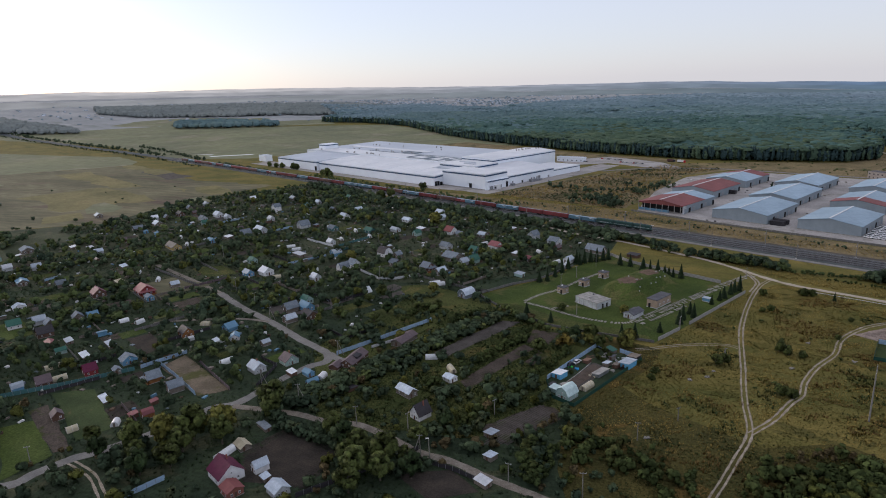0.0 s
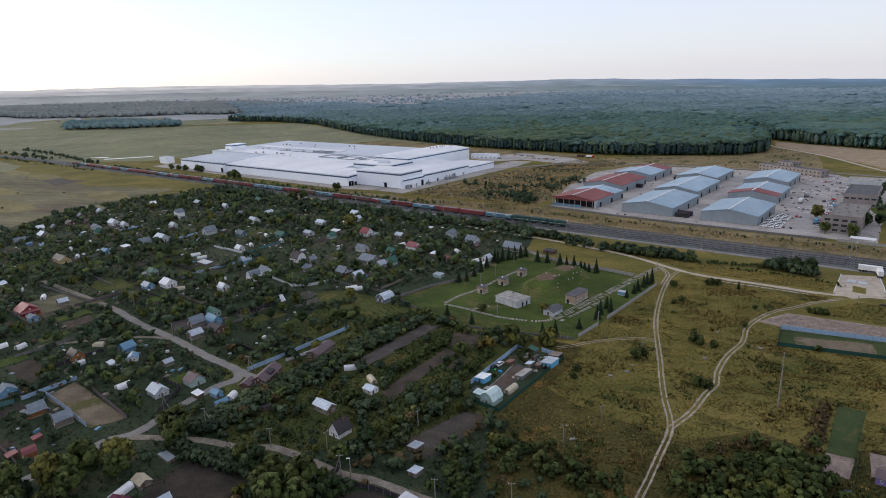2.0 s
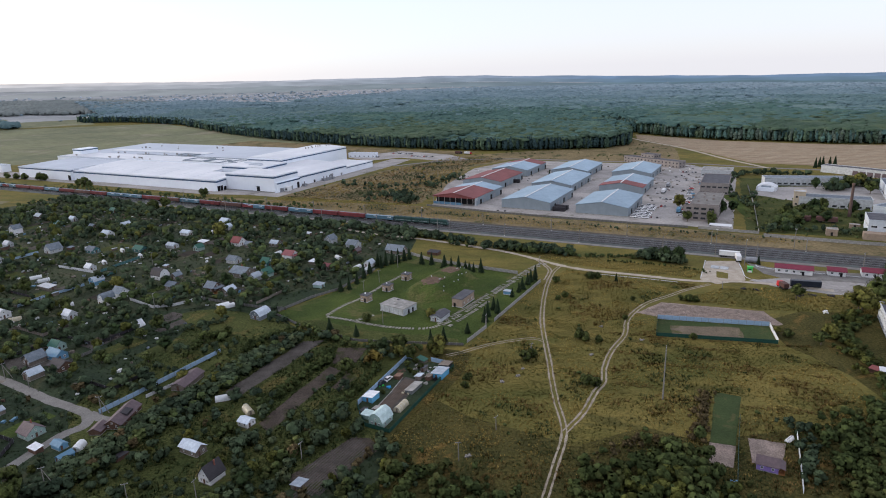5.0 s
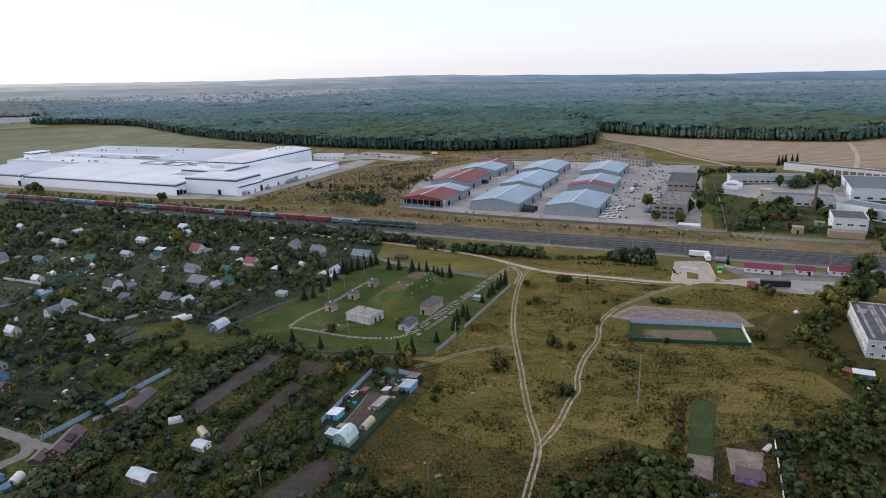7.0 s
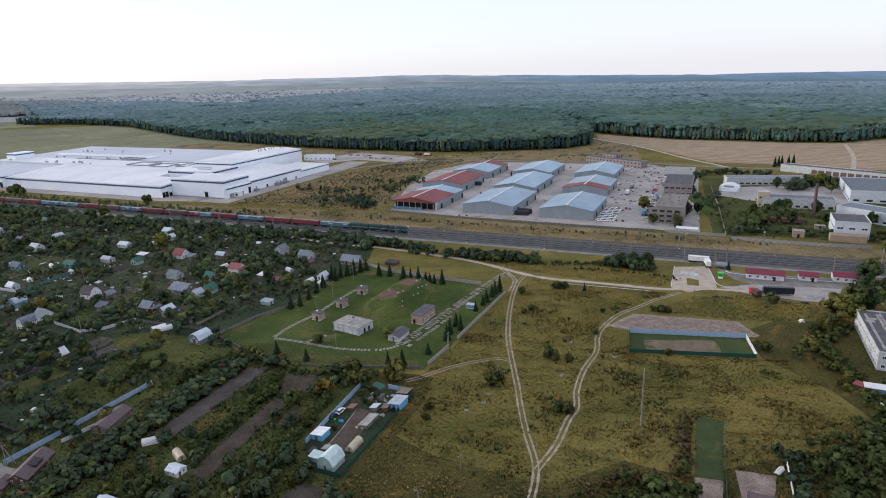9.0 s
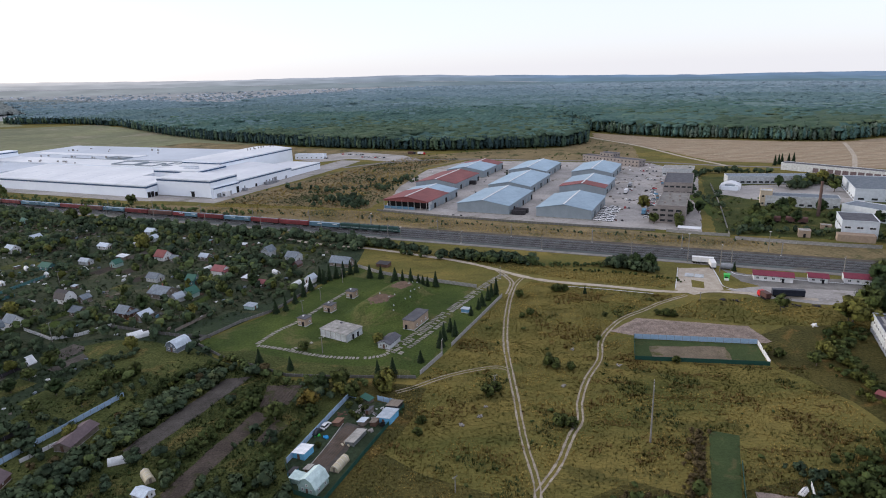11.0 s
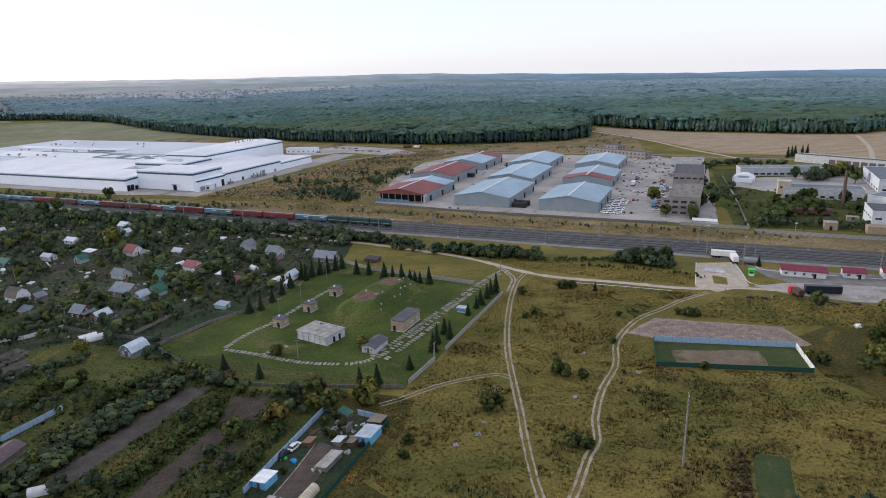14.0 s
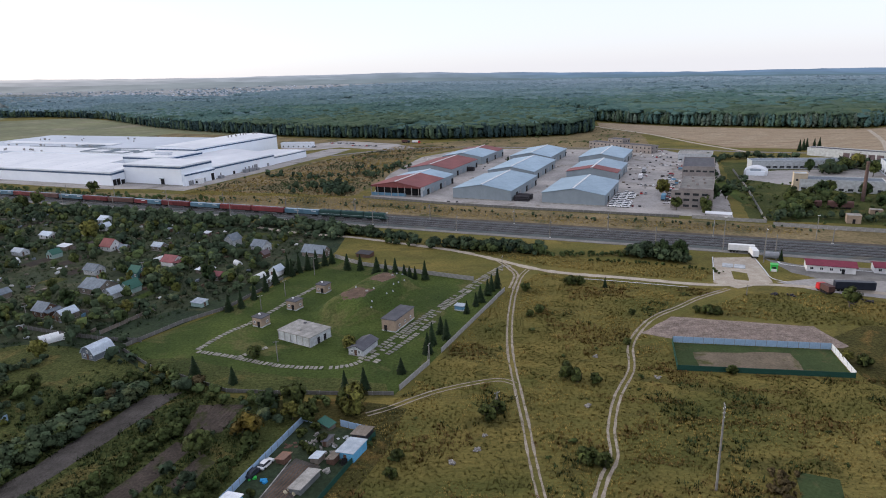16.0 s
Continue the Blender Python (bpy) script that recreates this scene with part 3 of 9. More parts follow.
patch("ground_gardens", VILLAGE, "garden", "dark garden ground between the plots", 0.02, 3.0)
patch("ground_gardens_far", [(-600, 240), (-556, 293), (-483, 345), (-500, 423), (-482, 492), (-424, 572), (-292, 515), (-150, 452), (-60, 405), (-84, 300), (-150, 262), (-240, 250), (-330, 205), (-430, 150), (-560, 140)], "garden_far", "olive garden ground between the far plots", 0.026, 5.0)
patch("ground_compound", COMPOUND, "lawn", "mown grass inside the concrete fence", 0.03, 0.3)
# far plain, with haze in its ground colour
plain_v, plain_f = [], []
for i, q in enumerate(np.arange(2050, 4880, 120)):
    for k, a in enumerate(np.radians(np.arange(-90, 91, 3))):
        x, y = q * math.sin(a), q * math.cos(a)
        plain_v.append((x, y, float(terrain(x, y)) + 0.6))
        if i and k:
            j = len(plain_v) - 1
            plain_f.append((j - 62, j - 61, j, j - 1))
tagged(part("ground_far_plain", Geo().add(plain_v, plain_f), "far_field", label="open country far behind the woods, haze in its colour"), category="ground", kind="structure")
patch("lawn_edge", [(-96, 246), (-74, 233), (-59, 225), (-44, 222.5), (-13, 219.5), (-14, 224), (-30, 229), (-44, 231), (-60, 236), (-80, 247)], "rough", "longer straw-coloured grass inside the fence", 0.05, 1.5)
patch("ground_strips", [(-150, 165), (-112, 112), (-60, 122), (-40, 148), (-36, 158), (-36, 208), (-50, 218), (-90, 238), (-112, 256), (-140, 238)], "rough", "rough green grass between the long plots", 0.035, 4.0)
patch("ground_garden_edge", [(-52, 148), (-30, 146), (-20, 172), (-10, 194), (-8, 210), (-18, 215), (-36, 217), (-52, 219), (-40, 206), (-50, 172)], "near_grass", "dark grass round the fenced garden", 0.033, 2.0)
patch("ground_near_meadow", [(-36, 152), (-20, 168), (-4, 160), (15, 148), (26, 146), (48, 156), (66, 150), (100, 158), (128, 160), (112, 60), (40, 40), (-20, 40)], "near_grass", "greener rough grass of the near meadow", 0.03, 9.0)
patch("field_green", [(-1327, 793), (-989, 790), (-880, 735), (-850, 690), (-976, 560), (-1600, 560)], "field_green", "flat green field beside the railway", 0.1, 6, "field")
patch("field_dry", [(-850, 688), (-600, 575), (-470, 560), (-500, 423), (-485, 345), (-560, 293), (-650, 200), (-1100, 300), (-1500, 540), (-980, 556)], "field_dry", "dry brown and yellow fallow field", 0.06, 6, "field")
patch("field_straw", [(-575, 346), (-561, 374), (-528, 352), (-545, 322)], "field_yellow", "yellow strip of dry grass", 0.1, 2, "field")
patch("field_straw_far", [(-690, 500), (-560, 520), (-520, 450), (-600, 400), (-720, 420)], "field_yellow", "yellow patch of dry grass", 0.1, 8, "field")
patch("field_behind_plant", [(-1950, 1010), (-1640, 1180), (-1290, 1400), (-820, 1550), (-470, 1245), (-290, 1030), (-480, 990), (-600, 960), (-700, 800), (-867, 775), (-1180, 950)], "field_green", "broad pale green field behind the factory", 0.08, 8, "field")
patch("field_far", [(-2700, 1500), (-2300, 1300), (-1600, 1200), (-1300, 1380), (-1000, 1560), (-1300, 1900), (-2100, 1700)], "field_green", "far hazy pasture", 0.2, 10, "field")
patch("field_stubble", [(250, 1020), (285, 975), (345, 905), (464, 832), (526, 812), (600, 838), (900, 760), (900, 480), (420, 610), (345, 668), (300, 690), (268, 850), (236, 950)], "stubble", "harvested stubble field with pale stripes", 0.07, 4, "field")
patch("ground_dry", [(-196, 556), (-60, 505), (-40, 560), (-15, 712), (40, 770), (226, 705), (262, 850), (228, 945), (170, 850), (60, 845), (-40, 812), (-118, 700), (-165, 610)], "dry", "dry yellow waste ground between factory and warehouses", 0.05, 4)
patch("verge_rail", [(-420, 604), (-200, 540), (-60, 500), (12, 461.5), (64, 437.5), (122, 412.5), (180, 384), (255, 347), (250, 320), (150, 363), (60, 402), (-60, 452), (-330, 565)], "dry", "strip of dry grass along the railway", 0.08, 2)
patch("verge_bank", [(-44, 390), (-20, 381), (30, 348), (44, 333), (78, 315), (110, 303), (119, 316), (92, 328), (60, 340), (20, 354), (-10, 372)], "meadow", "straw-coloured bank below the railway", 0.05, 2.5)
patch("ground_plant_back", [(-520, 985), (-420, 1090), (-330, 1040), (-205, 955), (-100, 895), (0, 848), (-60, 812), (-118, 830), (-190, 838), (-262, 822), (-300, 850), (-480, 940)], "dry", "bare brown earth and dry grass behind the factory", 0.09, 5)
YARD = [(-46, 500), (12, 470), (80, 439), (130, 417), (168, 400), (215, 520), (252, 612), (232, 690), (120, 728), (40, 760), (-12, 700), (-38, 600)]
patch("yard_warehouses", YARD, "concrete_yard", "pale worn concrete yard between warehouses", 0.1, 0.8)
patch("yard_factory", [(-650, 742), (-400, 630), (-285, 578), (-230, 566), (-198, 552), (-180, 590), (-147, 660), (-108, 750), (-96, 790), (-122, 800), (-176, 680), (-215, 592), (-268, 612), (-480, 706), (-630, 770)], "concrete_yard", "pale concrete apron round the factory", 0.11, 0.8)
patch("car_park", [(-187, 826), (-150, 860), (-118, 884), (-46, 828), (-18, 782), (-60, 775), (-112, 812), (-150, 790)], "concrete_yard", "pale gravel car park", 0.12, 1.5)
patch("yard_works", [(175, 395), (240, 372), (262, 362), (330, 430), (380, 560), (250, 600), (205, 480)], "rough", "rough grass of the old works", 0.06, 2)
patch("yard_works_concrete", [(226, 520), (262, 548), (330, 545), (352, 480), (290, 462), (260, 470), (240, 500)], "concrete_yard", "broken concrete yard of the old works", 0.1, 2)
patch("lawn_works", [(203, 520), (215, 515), (200, 440), (190, 436)], "lawn", "green lawn strip beside the works fence", 0.12, 0.8)
patch("ground_enclosure", [(-47, 169.5), (-33.8, 206), (-15.5, 199), (-33.5, 152.2), (-42, 156)], "garden", "dark trodden ground of the fenced garden", 0.04, 0.1)
for where, kind, name, text in (
    ([(-81.1, 222.7), (-72.2, 223.4), (-91, 176.8), (-98.5, 178.3)], "soil_grey", "plot_ploughed", "long strip of tilled grey soil"),
    ([(-64.4, 216.3), (-52, 215.4), (-53.7, 202.5), (-63.3, 201)], "soil_brown", "plot_tilled", "tilled brown garden soil"),
    ([(-64.2, 198.5), (-58.6, 196), (-67.9, 168.2), (-72, 152), (-78, 158), (-74.8, 168.3)], "soil_brown", "plot_tilled_strip", "narrow strip of tilled brown soil"),
    ([(-55.2, 193.1), (-50.9, 189.9), (-55.5, 179.7), (-59.2, 181.6)], "soil_brown", "plot_tilled_bed", "small bed of tilled brown soil"),
    ([(-60.3, 128.6), (-45.2, 149.2), (-39.7, 149.5), (-34.5, 144), (-50, 122)], "soil_brown", "plot_bare", "bare grey-brown garden soil"),
    ([(-124, 88), (-120, 105), (-99, 99), (-97, 82), (-116, 78)], "soil", "plot_garden", "dug brown vegetable plot"),
    ([(-202, 130), (-201, 143), (-160, 123), (-168, 115)], "sand", "plot_sand", "bare weedy sandy plot inside a fence"),
    ([(-242, 148), (-236, 157), (-217, 146), (-219, 136)], "soil", "plot_brown", "brown tilled plot"),
    ([(-75, 96), (-61, 104), (-49, 97), (-62, 89)], "soil", "plot_dark", "dark dug plot"),
    ([(-41, 165), (-35.5, 182), (-33, 190), (-26, 187), (-35, 163)], "soil_grey", "plot_enclosed", "dug soil in the fenced garden"),
    ([(79, 237), (107, 234), (105, 222), (77, 227)], "sand", "plot_pitch", "bare earth in the fenced pitch"),
    ([(68, 252), (83, 265), (125, 252), (127, 237), (124, 235.6), (78, 246)], "soil_stone", "plot_gravel", "ploughed grey stony soil beside the pitch"),
    ([(77.5, 150), (87, 147), (81, 136), (73, 138)], "soil_stone", "plot_small", "bare grey garden soil"),
    ([(65, 147.5), (72, 146), (67.4, 135.5), (61.3, 137.6)], "soil_stone", "plot_paved", "pale bare soil at the end of the lawn"),
    ([(-300, 250), (-285, 262), (-262, 250), (-276, 238)], "rough", "plot_grass", "dry grass plot"),
    ([(-205, 205), (-190, 214), (-176, 204), (-192, 194)], "soil_grey", "plot_grey", "bare grey plot"),
    ([(-152, 257), (-138, 262), (-116, 255), (-103, 243), (-116, 229), (-140, 238)], "rough", "plot_meadow", "small rough meadow among the gardens"),
    ([(-310, 205), (-296, 232), (-262, 226), (-276, 196)], "field_dry", "plot_fallow", "fallow brown plot"),
    ([(-330, 120), (-318, 150), (-292, 138), (-306, 112)], "lawn", "plot_lawn", "green garden lawn"),
    ([(-218.3, 74), (-210.5, 81.8), (-184, 68.2), (-186.4, 53.3)], "lawn", "plot_green", "green grass plot beside the road"),
    ([(-224.3, 97.9), (-211.2, 106.5), (-179.5, 87.4), (-184.5, 76.9)], "turf", "plot_turf", "dark green grass plot by the lane"),
    ([(-220, 84.8), (-217.4, 91.3), (-182, 73), (-185, 69.4)], "soil_brown", "plot_strip", "narrow brown dug strip"),
):
    patch(name, where, kind, text, 0.06 + 0.003 * len(BARE), 3.0 if name == "plot_meadow" else 0.8)
    BARE.append(where)
patch("ground_pitch_side", [(121, 240), (140, 252), (165, 250), (185, 235), (160, 190), (146, 164), (132, 166), (128, 200), (118, 214)], "near_grass", "greener grass beside the pitch", 0.045, 4.0)
patch("pitch_turf", [(75.5, 244), (120, 235), (116, 217.5), (70, 226)], "turf", "dark green grass of the fenced pitch", 0.05, 0.2)
BARE.append([(77.4, 178.4), (85, 175), (67.4, 135.5), (61.3, 137.6)])
patch("garden_turf", [(77.4, 178.4), (85, 175), (72, 146), (65, 147.6)], "turf", "long green lawn strip", 0.05, 0.2)

for k, (x, y, w, l, kind, turn) in enumerate(((-620, 420, 60, 120, "field_yellow", 20), (-540, 470, 40, 90, "field_dry", 30), (-700, 330, 70, 160, "field_green", 15), (-640, 520, 50, 150, "field_dry", 25), (-760, 560, 40, 220, "field_yellow", 22), (-820, 470, 60, 180, "field_dry", 18), (-900, 420, 50, 200, "field_yellow", 12), (-560, 400, 26, 60, "field_green", 28), (-520, 520, 22, 70, "field_yellow", 30), (-700, 620, 30, 120, "soil_grey", 24), (-980, 500, 70, 240, "field_green", 15), (-780, 660, 26, 160, "field_yellow", 23), (-600, 330, 30, 80, "field_dry", 20), (-480, 455, 20, 60, "field_green", 28))):
    c, s_ = math.cos(radians(-turn)), math.sin(radians(-turn))
    patch("field_strip", [(x + a * c - b * s_, y + a * s_ + b * c) for a, b in ((-l / 2, -w / 2), (-l * 0.1, -w * 0.6), (l / 2, -w / 2), (l * 0.55, w * 0.3), (l * 0.2, w / 2), (-l / 2, w * 0.4))], kind, {"field_yellow": "dry yellow strip of fallow land", "soil_brown": "dark brown strip of old ploughland", "field_green": "greener strip of fallow land", "field_dry": "patchy brown strip of fallow land", "soil_grey": "bare grey-brown strip of fallow land"}[kind], 0.12 + 0.002 * k, 16, "field")


def furrows(name, poly, turn, gap, high, mat, label, step=1.0, wide=0.36):
    """Low uneven ridges of turned earth across a plot."""
    c, s = math.cos(radians(turn)), math.sin(radians(turn))
    mx, my = sum(p[0] for p in poly) / len(poly), sum(p[1] for p in poly) / len(poly)
    reach = max(math.hypot(x - mx, y - my) for x, y in poly)
    g = Geo()
    for row in np.arange(-reach, reach, gap):
        run = []
        for u in np.arange(-reach, reach + step, step):
            q = Vector((mx + u * c - row * s, my + u * s + row * c, 0))
            q += Vector((-s, c, 0)) * 0.25 * noise.noise(q * 0.25)
            if inside(np.array([q.x]), np.array([q.y]), poly)[0] and u < reach:
                run.append(q)
                continue
            if len(run) > 2:
                vs = []
                for p in run:
                    h = high * (0.6 + 0.9 * abs(noise.noise(p * 0.9)))
                    w = gap * wide * (1 + 0.4 * noise.noise(p * 0.7 + Vector((3, 3, 3))))
                    vs += [(p.x + s * w, p.y - c * w, 0.05), (p.x, p.y, 0.13 + h), (p.x - s * w, p.y + c * w, 0.05)]
                g.add(vs, [f for i in range(len(run) - 1) for f in ((3 * i, 3 * i + 3, 3 * i + 4, 3 * i + 1), (3 * i + 1, 3 * i + 4, 3 * i + 5, 3 * i + 2))])
            run = []
    tagged(part(name, g, mat, label=label), category="furrows", kind="stuff")


furrows("furrows_gravel", [(71, 253.5), (84, 263), (123, 251), (125.5, 238), (122, 237.5), (79, 247.5)], -12, 1.35, 0.3, "soil_stone", "rows of stony clods beside the pitch")
furrows("furrows_ploughed", [(-80.5, 222), (-73, 222), (-90.8, 177.6), (-97.5, 178.8)], 68, 0.9, 0.05, "soil_grey", "fine furrows in the grey strip")
furrows("furrows_tilled", [(-63.6, 215.5), (-52.8, 214.8), (-54.3, 203.2), (-62.8, 201.6)], 80, 1.2, 0.1, "soil_brown", "weedy furrows of a brown plot")
furrows("furrows_garden", [(-127, 91), (-121, 111), (-97, 101), (-96, 81), (-118, 78)], 65, 0.9, 0.06, "soil", "furrows of the dug vegetable plot")
furrows("furrows_bare", [(-56, 119), (-56, 134.5), (-44, 151), (-38, 144), (-48, 122)], 65, 0.9, 0.05, "soil_grey", "furrows of a bare garden plot")

furrows("straw_rows", [(250, 1015), (285, 970), (345, 900), (464, 827), (526, 807), (600, 833), (890, 755), (890, 490), (420, 618), (345, 675), (302, 700), (270, 850), (238, 950)], -34, 11.0, 0.3, "straw_row", "pale rows of cut straw on the stubble", 9.0, 0.16)

# ---- roads ----
ROADS = []
LINES = []      # centre points and half widths, kept free of plants


def road(name, points, width, mat, label, z=0.07, wobble=0.15):
    ROADS.append(name)
    z += 0.004 * len(ROADS)
    line = smooth(points, 8)
    LINES.extend((q.x, q.y, width / 2) for q in line)
    return tagged(part(name, ribbon(Geo(), line, width, z, wobble), mat, label=label), category="road", kind="structure")


def ruts(name, points, label, gap=1.6, width=0.68):
    g = Geo()
    line = smooth(points, 10)
    LINES.extend((q.x, q.y, gap / 2 + width / 2) for q in line)
    ROADS.append(name)
    ribbon(g, line, width, 0.06 + 0.004 * len(ROADS), 0.55, gap / 2)
    ribbon(g, line, width, 0.058 + 0.004 * len(ROADS), 0.55, -gap / 2)
    return tagged(part(name, g, "rut", label=label), category="track", kind="structure")


road("road_village_lane", [(-246, 215.5), (-217, 199.5), (-189, 187), (-163, 173.5), (-150, 167.8), (-141, 163), (-137.8, 156), (-142, 149.6), (-147, 132), (-149.5, 116.5), (-156, 110)], 4.0, "asphalt", "pale grey village lane with a bend")
road("road_village_branch", [(-141, 164), (-133, 160), (-127, 161)], 3.6, "asphalt", "short pale lane end")
road("road_village_far", [(-330, 250), (-300, 238), (-270, 226), (-246, 215.5)], 3.0, "dirt", "grey village lane")
road("road_village_side", [(-246, 168), (-228, 178), (-206, 186), (-190, 187)], 2.2, "dirt", "narrow garden lane")
road("road_near", [(-215, 36), (-183.6, 51.5), (-180, 59.6), (-176, 69), (-170, 77), (-160, 96), (-156, 110)], 4.2, "asphalt", "grey lane between gardens")
road("road_lower", [(-150, 113), (-126, 116), (-110, 115), (-100, 117), (-86, 113.4), (-74, 109), (-62, 107.7), (-50, 104), (-39, 101.5), (-20, 97), (5, 92)], 3.0, "dirt", "pale dirt lane under the trees")
ruts("track_curve", [(-176, 68), (-163, 65.2), (-154.4, 61), (-148, 57), (-140, 48)], "wheel ruts leaving the lane", 1.8, 0.9)
ruts("track_west", [(41, 323), (36, 312), (31, 292), (27, 270), (24.3, 250), (23.2, 235), (22.8, 218), (22.5, 201), (21.9, 186), (21.8, 172), (22.0, 153), (17, 135), (11, 116), (4, 98), (-4, 80), (-14, 60)], "two pale wheel ruts through the meadow")
ruts("track_east", [(114.4, 290), (100, 282), (88, 273), (78, 266), (70, 257), (62, 243.5), (57, 227), (49, 212.5), (43, 197.5), (40.5, 186), (36, 178), (30, 165), (22.2, 153)], "two pale wheel ruts curving through the meadow")
ruts("track_side", [(22.6, 221.3), (17.8, 224), (8, 221.7), (-1.6, 217.7), (-12, 211), (-18, 208)], "faint wheel ruts to the gardens", 1.6, 0.5)
ruts("track_fork", [(29.5, 338), (33, 327), (35, 316), (31, 300)], "worn second branch of the ruts", 1.6, 0.9)
road("track_gravel", [(-110, 425), (-78, 404), (-45, 389.6), (-23, 377), (9, 357), (29, 339), (42, 325.6), (56, 316), (78, 307.6), (106, 296), (135, 292), (170, 278)], 3.2, "pale_dirt", "pale dirt road below the railway", 0.09, 0.4)
road("track_field", [(300, 655), (292, 690), (282, 735), (267, 838), (236, 940), (225, 1000)], 5.0, "pale_dirt", "pale field road beside the stubble", 0.14)
road("track_field_east", [(405, 612), (440, 665), (470, 715), (515, 800)], 4.5, "pale_dirt", "pale track across the stubble", 0.14)
road("road_plant", [(-110, 735), (-60, 765), (20, 775), (130, 735), (230, 700), (300, 655), (420, 600)], 7.0, "asphalt", "grey works road behind the warehouses", 0.13)
patch("yard_stop", [(126, 330), (143.5, 329), (139, 312), (134.5, 295), (118, 290), (112, 298)], "pale_dirt", "pale concrete lay-by", 0.1, 0.3)
patch("stop_island", [(125, 311), (130, 307), (126.3, 298), (121.5, 300.5)], "meadow", "small grass island in the lay-by", 0.14, 0.3)
patch("yard_station", [(136, 295.5), (154, 298), (205, 284), (198, 266), (166, 273), (146, 284)], "concrete_yard", "pale concrete forecourt with lorries", 0.1, 0.4)
patch("yard_station_back", [(147, 326), (156, 316), (208, 300), (206, 284), (154, 298), (148, 306)], "asphalt", "grey asphalt behind the red-roofed buildings", 0.09, 0.4)

# ---- railway ----
RA, RX, RY = -23.3, 10.0, 404.5


def rail_pose(along, across, z=0.0):
    c, s = math.cos(radians(RA)), math.sin(radians(RA))
    return pose(RX + along * c - across * s, RY + along * s + across * c, z, 0, 0, RA)


bed = Geo().prism([(-930, 0), (-930, 0.9), (800, 0.9), (800, 0)], -7, 13)
bed.v = [(x, y * (1.0 if z > 0.5 else 1.25), z) for x, y, z in bed.v]
part("railway_ballast", bed, "ballast", label="long grey ballast bed of the railway").matrix_basis = rail_pose(0, 0)
tagged(bpy.data.objects["railway_ballast"], category="railway", kind="structure")
part("railway_service_road", Geo().box(-420, -12.5, 0, 300, -8.5, 0.16), "asphalt", label="pale grey strip beside the ballast").matrix_basis = rail_pose(0, 0)
tagged(bpy.data.objects["railway_service_road"], category="road", kind="structure")
part("railway_sidings_bank", Geo().box(-260, 14, 0, 330, 19.5, 0.22), "soil_grey", label="bare earth bank beyond the tracks").matrix_basis = rail_pose(0, 0)
tagged(bpy.data.objects["railway_sidings_bank"], category="ground", kind="structure")
sleeper_geo = Geo()
for i in range(420):
    sleeper_geo.box(-70 + i * 0.9, -1.35, 0.0, -69.74 + i * 0.9, 1.35, 0.12)
sleeper_mesh = sleeper_geo.mesh("sleeper_bed", "soil_grey")
rail_mesh = Geo().box(-930, -0.06, 0.1, 800, 0.06, 0.28).mesh("rail", "steel")
bed_mesh = Geo().prism([(-930, -0.02), (-930, 0.08), (800, 0.08), (800, -0.02)], -1.7, 1.7).mesh("track_bed", "track_bed")
for across in (-4.5, 0.0, 4.6, 9.4):
    track = thing("railway_track", 0, 0, 0, "steel rails on concrete sleepers in grey ballast", "railway track", "railway tracks")
    track.matrix_basis = rail_pose(0, across, 0.9)
    part("track_bed", bed_mesh, None, track)
    tagged(part("sleeper_bed", sleeper_mesh, None, track), kind="stuff")
    for side in (-0.76, 0.76):
        part("rail", rail_mesh, None, track).location = (0, side, 0)


far_line = smooth([(-845, 776), (-1063, 860), (-1232, 914), (-1433, 978), (-1600, 1030), (-1780, 1093), (-2150, 1220), (-2600, 1380)], 6)
tagged(part("railway_far_bed", ribbon(Geo(), far_line, 17, 1.0, 0.1), "ballast", label="grey railway line crossing the far fields"), category="railway", kind="structure")

# ---- woods ----
def icosphere(level):
    bm = bmesh.new()
    bmesh.ops.create_icosphere(bm, subdivisions=level, radius=1)
    v, t = np.array([p.co[:] for p in bm.verts]), np.array([[q.index for q in f.verts] for f in bm.faces])
    bm.free()
    return v, t


ICO = {1: icosphere(1), 2: icosphere(2)}


def clump(seed, lobes, leaves, level=1, spread=0.62, size=0.2, tall=1.0, lobe=0.55):
    """A crown of unit radius: uneven lobes with loose leaves all round."""
    r = np.random.default_rng(seed)
    vs, ts, n = [], [], 0
    iv, it = ICO[level]
    for k in range(lobes):
        d = r.normal(size=3)
        d = d / np.linalg.norm(d) * spread * r.uniform(0.3, 1) ** 0.5 if lobes > 1 else d * 0
        v = iv * (lobe * r.uniform(0.75, 1.15)) * r.uniform(0.72, 1.22, (len(iv), 1)) + d
        vs.append(v)
        ts.append(it + n)
        n += len(v)
        for _ in range(leaves):
            a = r.normal(size=3)
            a /= np.linalg.norm(a)
            across = np.cross(a, r.normal(size=3))
            across /= np.linalg.norm(across)
            flat = r.normal(size=(3, 1)) * across + r.normal(size=(3, 1)) * np.cross(a, across) + r.normal(size=(3, 1)) * a * 0.4
            tri = d + a * lobe * r.uniform(0.92, 1.16) + flat * size
            vs.append(tri)
            ts.append(np.array([[0, 1, 2]]) + n)
            n += 3
    v = np.concatenate(vs)
    v[:, 2] = (v[:, 2] * tall) + 1.0 * tall
    return v, np.concatenate(ts)


def scatter(name, kinds, xy, radius, heights, mat, label, category, base=0.0):
    """Many copies of the clumps as one mesh. base: how far the crowns start above the ground, as a part of their height."""
    xy = np.asarray(xy)
    if not len(xy):
        return None
    vs, ts, ns, n = [], [], [], 0
    pick = rng.integers(0, len(kinds), len(xy))
    turn = rng.uniform(0, 2 * math.pi, len(xy))
